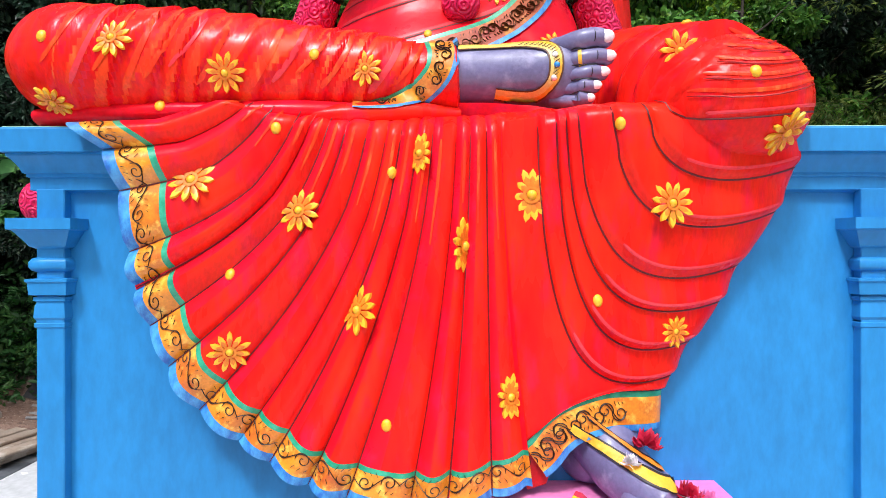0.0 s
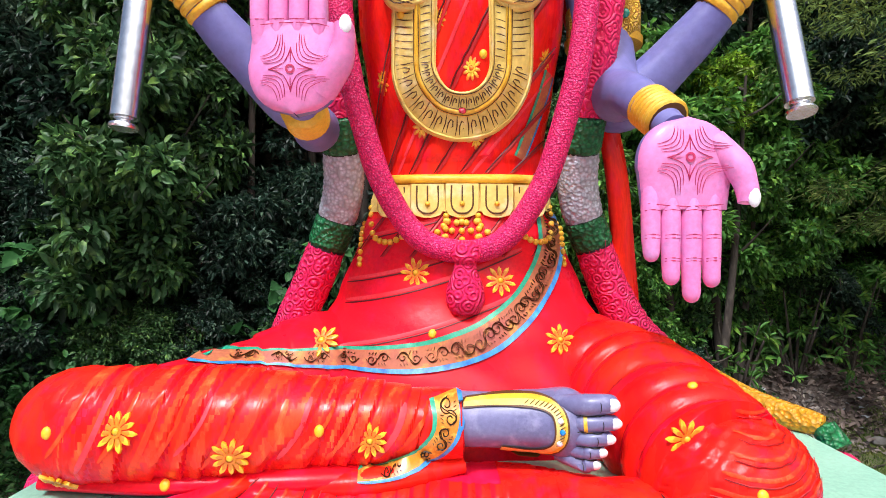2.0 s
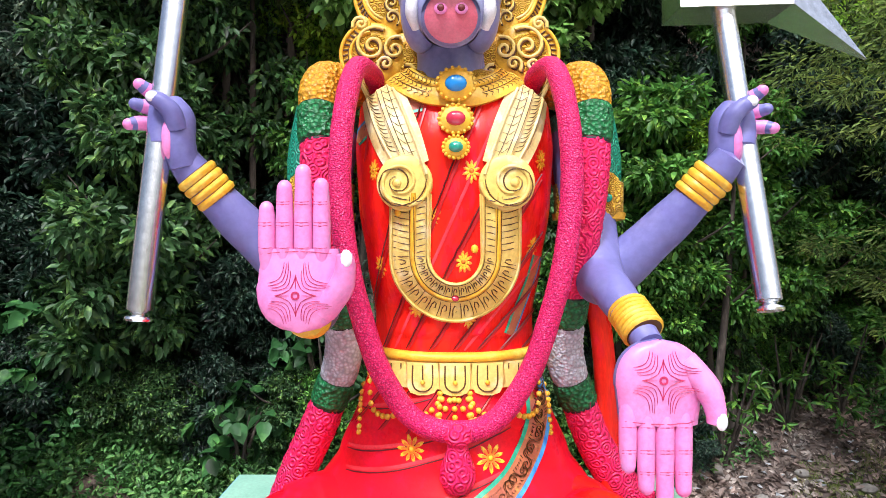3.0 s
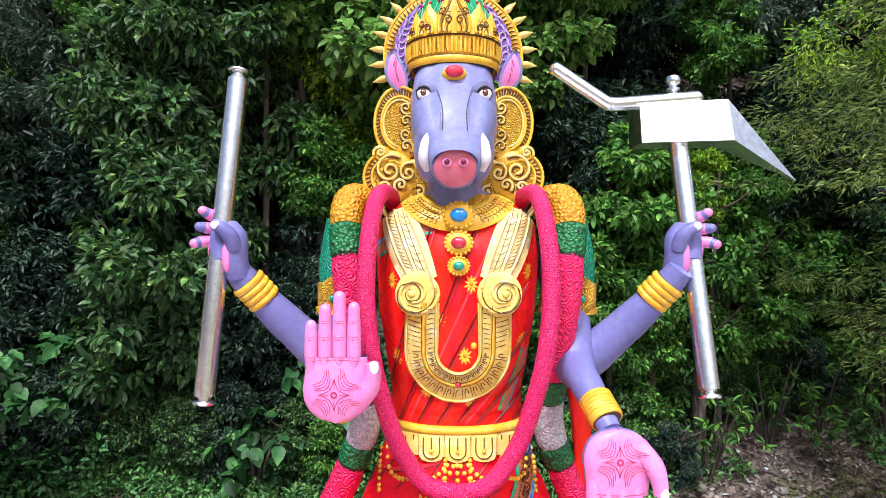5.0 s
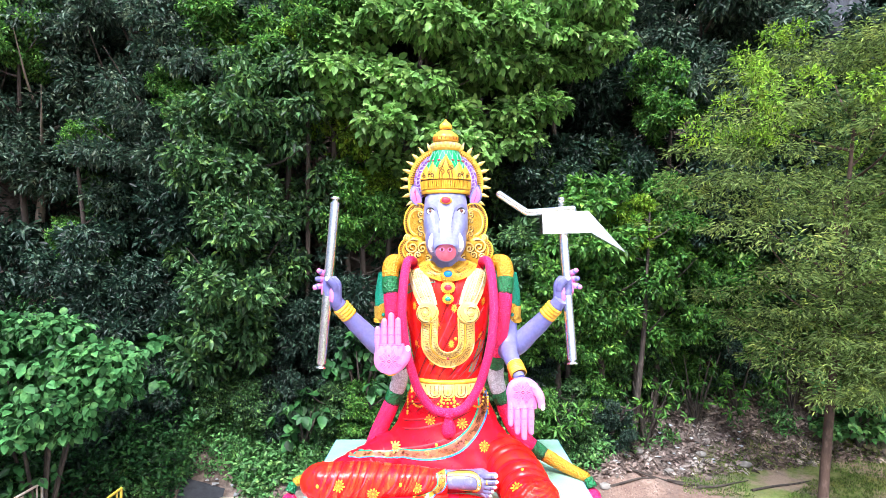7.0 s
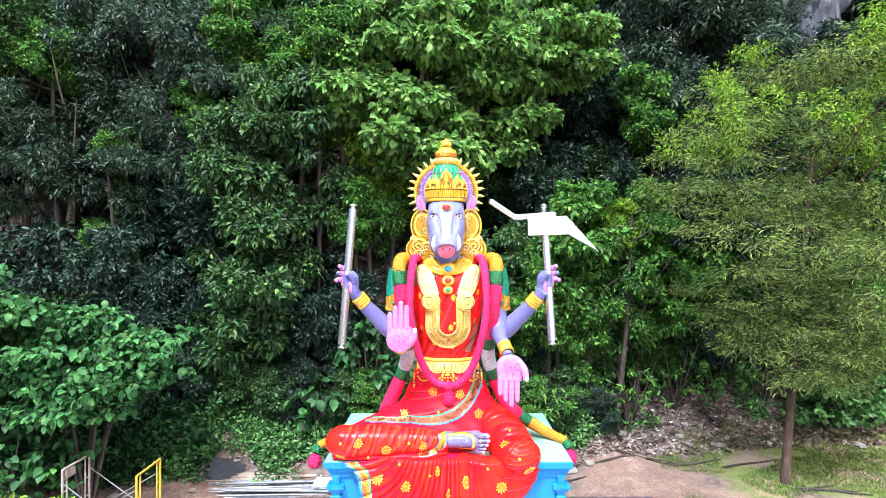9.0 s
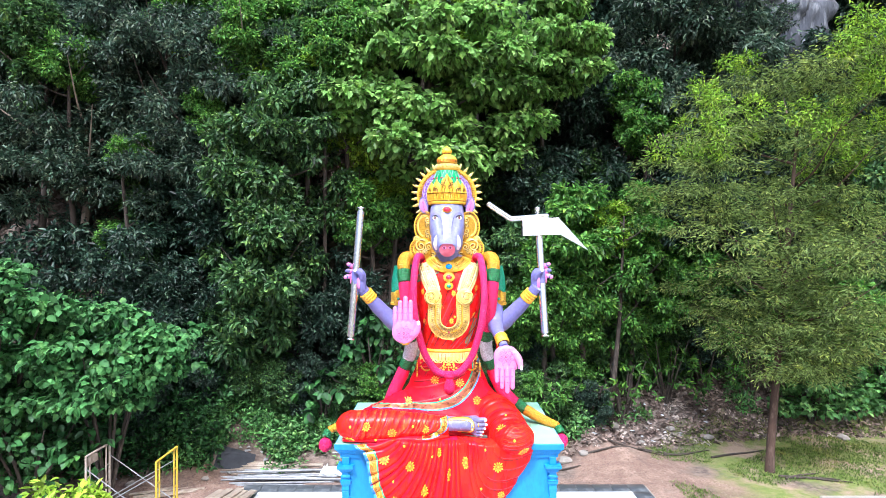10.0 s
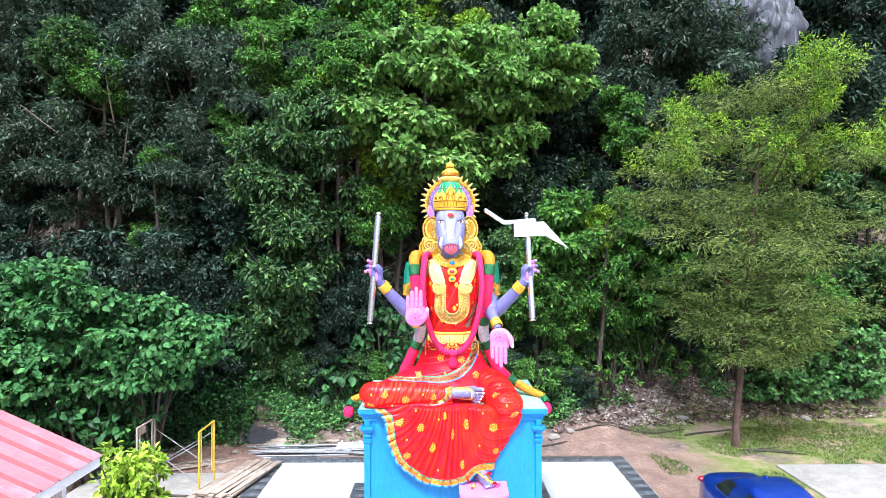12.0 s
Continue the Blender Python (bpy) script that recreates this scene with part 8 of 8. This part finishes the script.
for k in range(4):
    plank("plank", (-6.95 + rnd.uniform(-0.2, 0.2), 4.75 + 0.13 * k, 0.07 + 0.012 * k), rnd.uniform(1.3, 1.7), 0.12, 0.03, 25 + rnd.uniform(-12, 12), "wood", "loose weathered batten beside the tiles", "loose battens")
plank("plank", (-6.75, 2.75, 0.052), 0.95, 0.09, 0.035, -4, "bark", "dark stained batten lying on the concrete", "loose battens")
grille = thing("grille", "white painted metal grille lying on the ground", "grille", at=(-2.75, 6.0, ground_z(-2.75, 6.0) + 0.05))
for k in range(7):
    b = Build()
    b.box((-0.6, -0.36 + 0.12 * k - 0.02, 0.0), (0.6, -0.36 + 0.12 * k + 0.02, 0.03), "fascia", bevel=0.004)
    part("bar", b, grille)
for k in range(4):
    b = Build()
    b.box((-0.5 + 0.33 * k - 0.02, -0.40, 0.03), (-0.5 + 0.33 * k + 0.02, 0.40, 0.05), "fascia", bevel=0.004)
    part("cross_bar", b, grille)
# plastic sheet crumpled on the slope
b = Build()
b.grid(lambda a, c_: Vector((-6.30 + 1.00 * a, 6.02 + 0.50 * c_, ground_z(-6.30 + 1.00 * a, 6.02 + 0.50 * c_) + 0.05 + 0.13 * math.sin(math.pi * a) * math.sin(math.pi * c_) * (1 + 0.7 * noise.noise(Vector((a * 5, c_ * 5, 0)))))), 24, 18, "tarp")
tagged(new("plastic_sheet", b.mesh("plastic_sheet")), "crumpled dark grey plastic sheet on the weeds", "sheet")


def stone(x, y, r, seed, label, mat="stone", name="stone", z=None, squash=0.6, group="stones"):
    b_ = Build()
    fine_ = r > 0.6
    b_.ball((0, 0, 0), r, mat, 90 if fine_ else 12, 60 if fine_ else 8)
    b_.v = [tuple(Vector(v) * (1 + 0.35 * noise.noise(Vector(v) / r * 0.9 + Vector((seed * 3.1, 0, 0))) + 0.16 * noise.noise(Vector(v) / r * 2.7 + Vector((seed, 5, 0))) + (sum(f_ * (lambda d_: d_[1] - d_[0])(noise.voronoi(Vector((v[0] * g_, v[1] * g_, v[2] * g_ * 0.6)) / r + Vector((seed * 1.7, 0, 0)))[0]) for f_, g_ in ((0.45, 1.6), (0.22, 3.4))) if fine_ else 0))) for v in b_.v]
    b_.v = [(v[0], v[1] * 0.85, v[2] * squash) for v in b_.v]
    ob = tagged(new(name, b_.mesh(name, 30 if fine_ else 35)), label, name, group)
    ob.location = (x, y, (ground_z(x, y) if z is None else z) + r * 0.25)
    return ob


for k, (x, y, r) in enumerate(((13.0, 9.2, 0.20), (6.2, 8.6, 0.16), (4.0, 7.0, 0.14), (3.4, 6.8, 0.18), (7.4, 9.3, 0.14), (-6.3, 5.5, 0.10), (-8.2, 5.4, 0.12), (2.6, 6.9, 0.2), (5.4, 9.0, 0.2), (8.4, 8.8, 0.18))):
    stone(x, y, r, k, "pale broken stone lying on bare earth")
for k, (x, y, z, r) in enumerate(((14.3, 15.8, 14.2, 1.3), (15.2, 16.2, 16.0, 1.5), (13.8, 16.0, 16.6, 1.3), (15.6, 16.3, 13.9, 1.2), (14.6, 16.6, 18.0, 1.5))):
    stone(x, y, r, k + 20, "grey limestone outcrop showing between the trees", "rock", "rock_outcrop", z, 1.25, "rock outcrops")
# fallen branches
for k in range(9):
    x, y = (3.2 + 1.1 * k + rnd.uniform(-0.4, 0.4), 6.5 + 0.28 * k + rnd.uniform(-0.5, 0.5)) if k < 6 else (10.2 + rnd.uniform(-0.8, 0.8), 5.1 + 0.12 * k)
    a_, ln = rnd.uniform(-0.5, 0.5), rnd.uniform(1.0, 2.2)
    p = [(x + (s - 0.5) * ln * math.cos(a_), y + (s - 0.5) * ln * math.sin(a_)) for s in (0, 0.35, 0.7, 1)]
    b = Build()
    b.tube([(q[0], q[1] + rnd.uniform(-0.06, 0.06), ground_z(*q) + 0.035) for q in p], [0.035, 0.03, 0.024, 0.012], "bark", 7, 12)
    tagged(new("branch", b.mesh("branch")), "dead fallen branch on the bare earth", "branch", "fallen branches")
# litter and dead leaves
rng = np.random.default_rng(77)
n = 9000
x = rng.uniform(3.5, 16, n)
y = np.array([foot_line(v) for v in x]) + rng.uniform(-0.9, 2.6, n)
c = np.stack([x, y, [ground_z(p, q_) + 0.03 for p, q_ in zip(x, y)]], 1)
q = rng.normal(0, 1, c.shape)
q[:, 2] *= 0.15
M["dead"] = leaf_material("dead_leaves", (0.30, 0.225, 0.19), (0.15, 0.105, 0.09), (0.60, 0.53, 0.47))
tagged(new("leaf_litter", leaf_mesh("leaf_litter", c, q, 0.15, "dead", rng, 0.5, 0.0)), "dead brown leaves littering the slope", "leaves", kind="stuff")
b = Build()
for k in range(110):
    if k % 2:
        x, y = rnd.uniform(-9.5, -2.0), 0
    else:
        x, y = rnd.uniform(3.0, 9.0), 0
    y = foot_line(x) + rnd.uniform(-0.4, 0.9)
    z = ground_z(x, y) + 0.04
    w, h = rnd.uniform(0.03, 0.10), rnd.uniform(0.02, 0.06)
    t = Matrix.Rotation(rnd.uniform(0, 3), 4, "Z") @ Matrix.Rotation(rnd.uniform(-0.5, 0.5), 4, "X")
    b.add([t @ Vector(v) + Vector((x, y, z)) for v in ((-w, -h, 0), (w, -h, 0.02), (w * 0.8, h, 0.0), (-w, h, 0.03), (0, 0, 0.05))], [(0, 1, 4), (1, 2, 4), (2, 3, 4), (3, 0, 4)], "litter")
tagged(new("litter", b.mesh("litter")), "scraps of pale rubbish along the foot of the slope", "litter", kind="stuff")


# ---- parked car ----
car = thing("car", "metallic blue saloon car parked on the bare earth", "car", at=(6.62, -0.05, 0.0))
car.scale = (0.93, 0.93, 0.93)
SILL, BELT = 0.30, 0.92


def body_row(y):
    """Half width, bonnet or boot height at y (front is -y)."""
    return table([(-2.28, 0.62, 0.60), (-2.15, 0.78, 0.70), (-1.7, 0.87, 0.80), (-1.0, 0.905, 0.92), (0.0, 0.91, 0.95), (1.2, 0.91, 0.98), (1.8, 0.88, 1.00), (2.2, 0.80, 0.97), (2.32, 0.66, 0.86)], y)


def car_body(a, c_):
    y = -2.28 + 4.60 * c_
    w_, h_ = body_row(y)
    ang = math.pi * a
    x_ = -math.cos(ang) * w_
    s_ = math.sin(ang)
    z = SILL + (h_ - SILL) * min(1, s_ ** 0.42)
    return Vector((math.copysign(abs(math.cos(ang)) ** 0.45, -math.cos(ang)) * w_, y, z))


b = Build()
b.grid(car_body, 28, 46, "car_paint")
for c_ in (0.0, 1.0):
    ring = [car_body(i / 28, c_) for i in range(29)]
    b.add(ring, [tuple(range(29))] if c_ == 0 else [tuple(reversed(range(29)))], "car_paint")
b.box((-0.86, -2.2, 0.20), (0.86, 2.2, 0.32), "rubber", bevel=0.02)
part("body", b, car, sharp=40)


def cabin_row(z):
    """Half width, front y, back y at height z."""
    return table([(0.90, 0.80, -1.05, 1.72), (1.10, 0.735, -0.66, 1.42), (1.30, 0.655, -0.26, 1.02), (1.40, 0.58, 0.0, 0.80), (1.445, 0.42, 0.22, 0.62)], z)


def cabin(a, c_, puff=0.0):
    z = 0.90 + 0.545 * c_
    w_, f_, k_ = cabin_row(z)
    ang = 2 * math.pi * a
    c2, s2 = math.cos(ang), math.sin(ang)
    mid_ = (f_ + k_) / 2
    return Vector((math.copysign(abs(c2) ** 0.35, c2) * (w_ + puff), mid_ + math.copysign(abs(s2) ** 0.35, s2) * ((k_ - f_) / 2 + puff), z))


b = Build()
b.grid(cabin, 48, 14, "car_paint", closed=True)
b.add([cabin(i / 48, 1.0) for i in range(48)], [tuple(range(48))], "car_paint")
part("roof", b, car, sharp=40)
for nm, a0, a1 in (("windscreen", 0.645, 0.855), ("rear_window", 0.145, 0.355), ("side_window", 0.900, 0.993), ("side_window", 0.007, 0.095), ("side_window", 0.405, 0.493), ("side_window", 0.507, 0.60)):
    b = Build()
    b.grid(lambda a, c_: cabin(a0 + (a1 - a0) * a, 0.10 + 0.62 * c_, 0.006), 10, 8, "car_glass")
    part(nm, b, car)
wheel_b = []
for sx in (-1, 1):
    for y_ in (-1.38, 1.36):
        t = Matrix.Rotation(radians(90), 3, "Y")
        b = Build()
        b.lathe((sx * 0.80, y_, 0.32), [(0.20, -0.10), (0.30, -0.10), (0.32, -0.07), (0.32, 0.07), (0.30, 0.10), (0.20, 0.10)], "rubber", 28, 1, t)
        tyre = part("tyre", b, car)
        b = Build()
        b.lathe((sx * 0.80, y_, 0.32), [(0.0, 0.06 * sx), (0.05, 0.07 * sx), (0.19, 0.05 * sx), (0.205, 0.09 * sx), (0.205, -0.09 * sx)], "pipe", 20, 1, t)
        part("rim", b, tyre, "silver alloy rim")
    b = Build()
    b.ball((sx * 0.66, -2.12, 0.66), (0.17, 0.10, 0.075), "car_glass", 14, 8)
    part("headlight", b, car)
    b = Build()
    b.ball((sx * 0.68, 2.20, 0.80), (0.16, 0.08, 0.07), "lamp_red", 14, 8)
    part("tail_light", b, car)
    b = Build()
    b.ball((sx * 0.93, -0.72, 0.99), (0.10, 0.06, 0.065), "car_paint", 12, 8)
    part("wing_mirror", b, car)
b = Build()
b.ball((0.0, 0.62, 1.455), (0.035, 0.08, 0.035), "car_paint", 10, 6)
part("aerial", b, car)
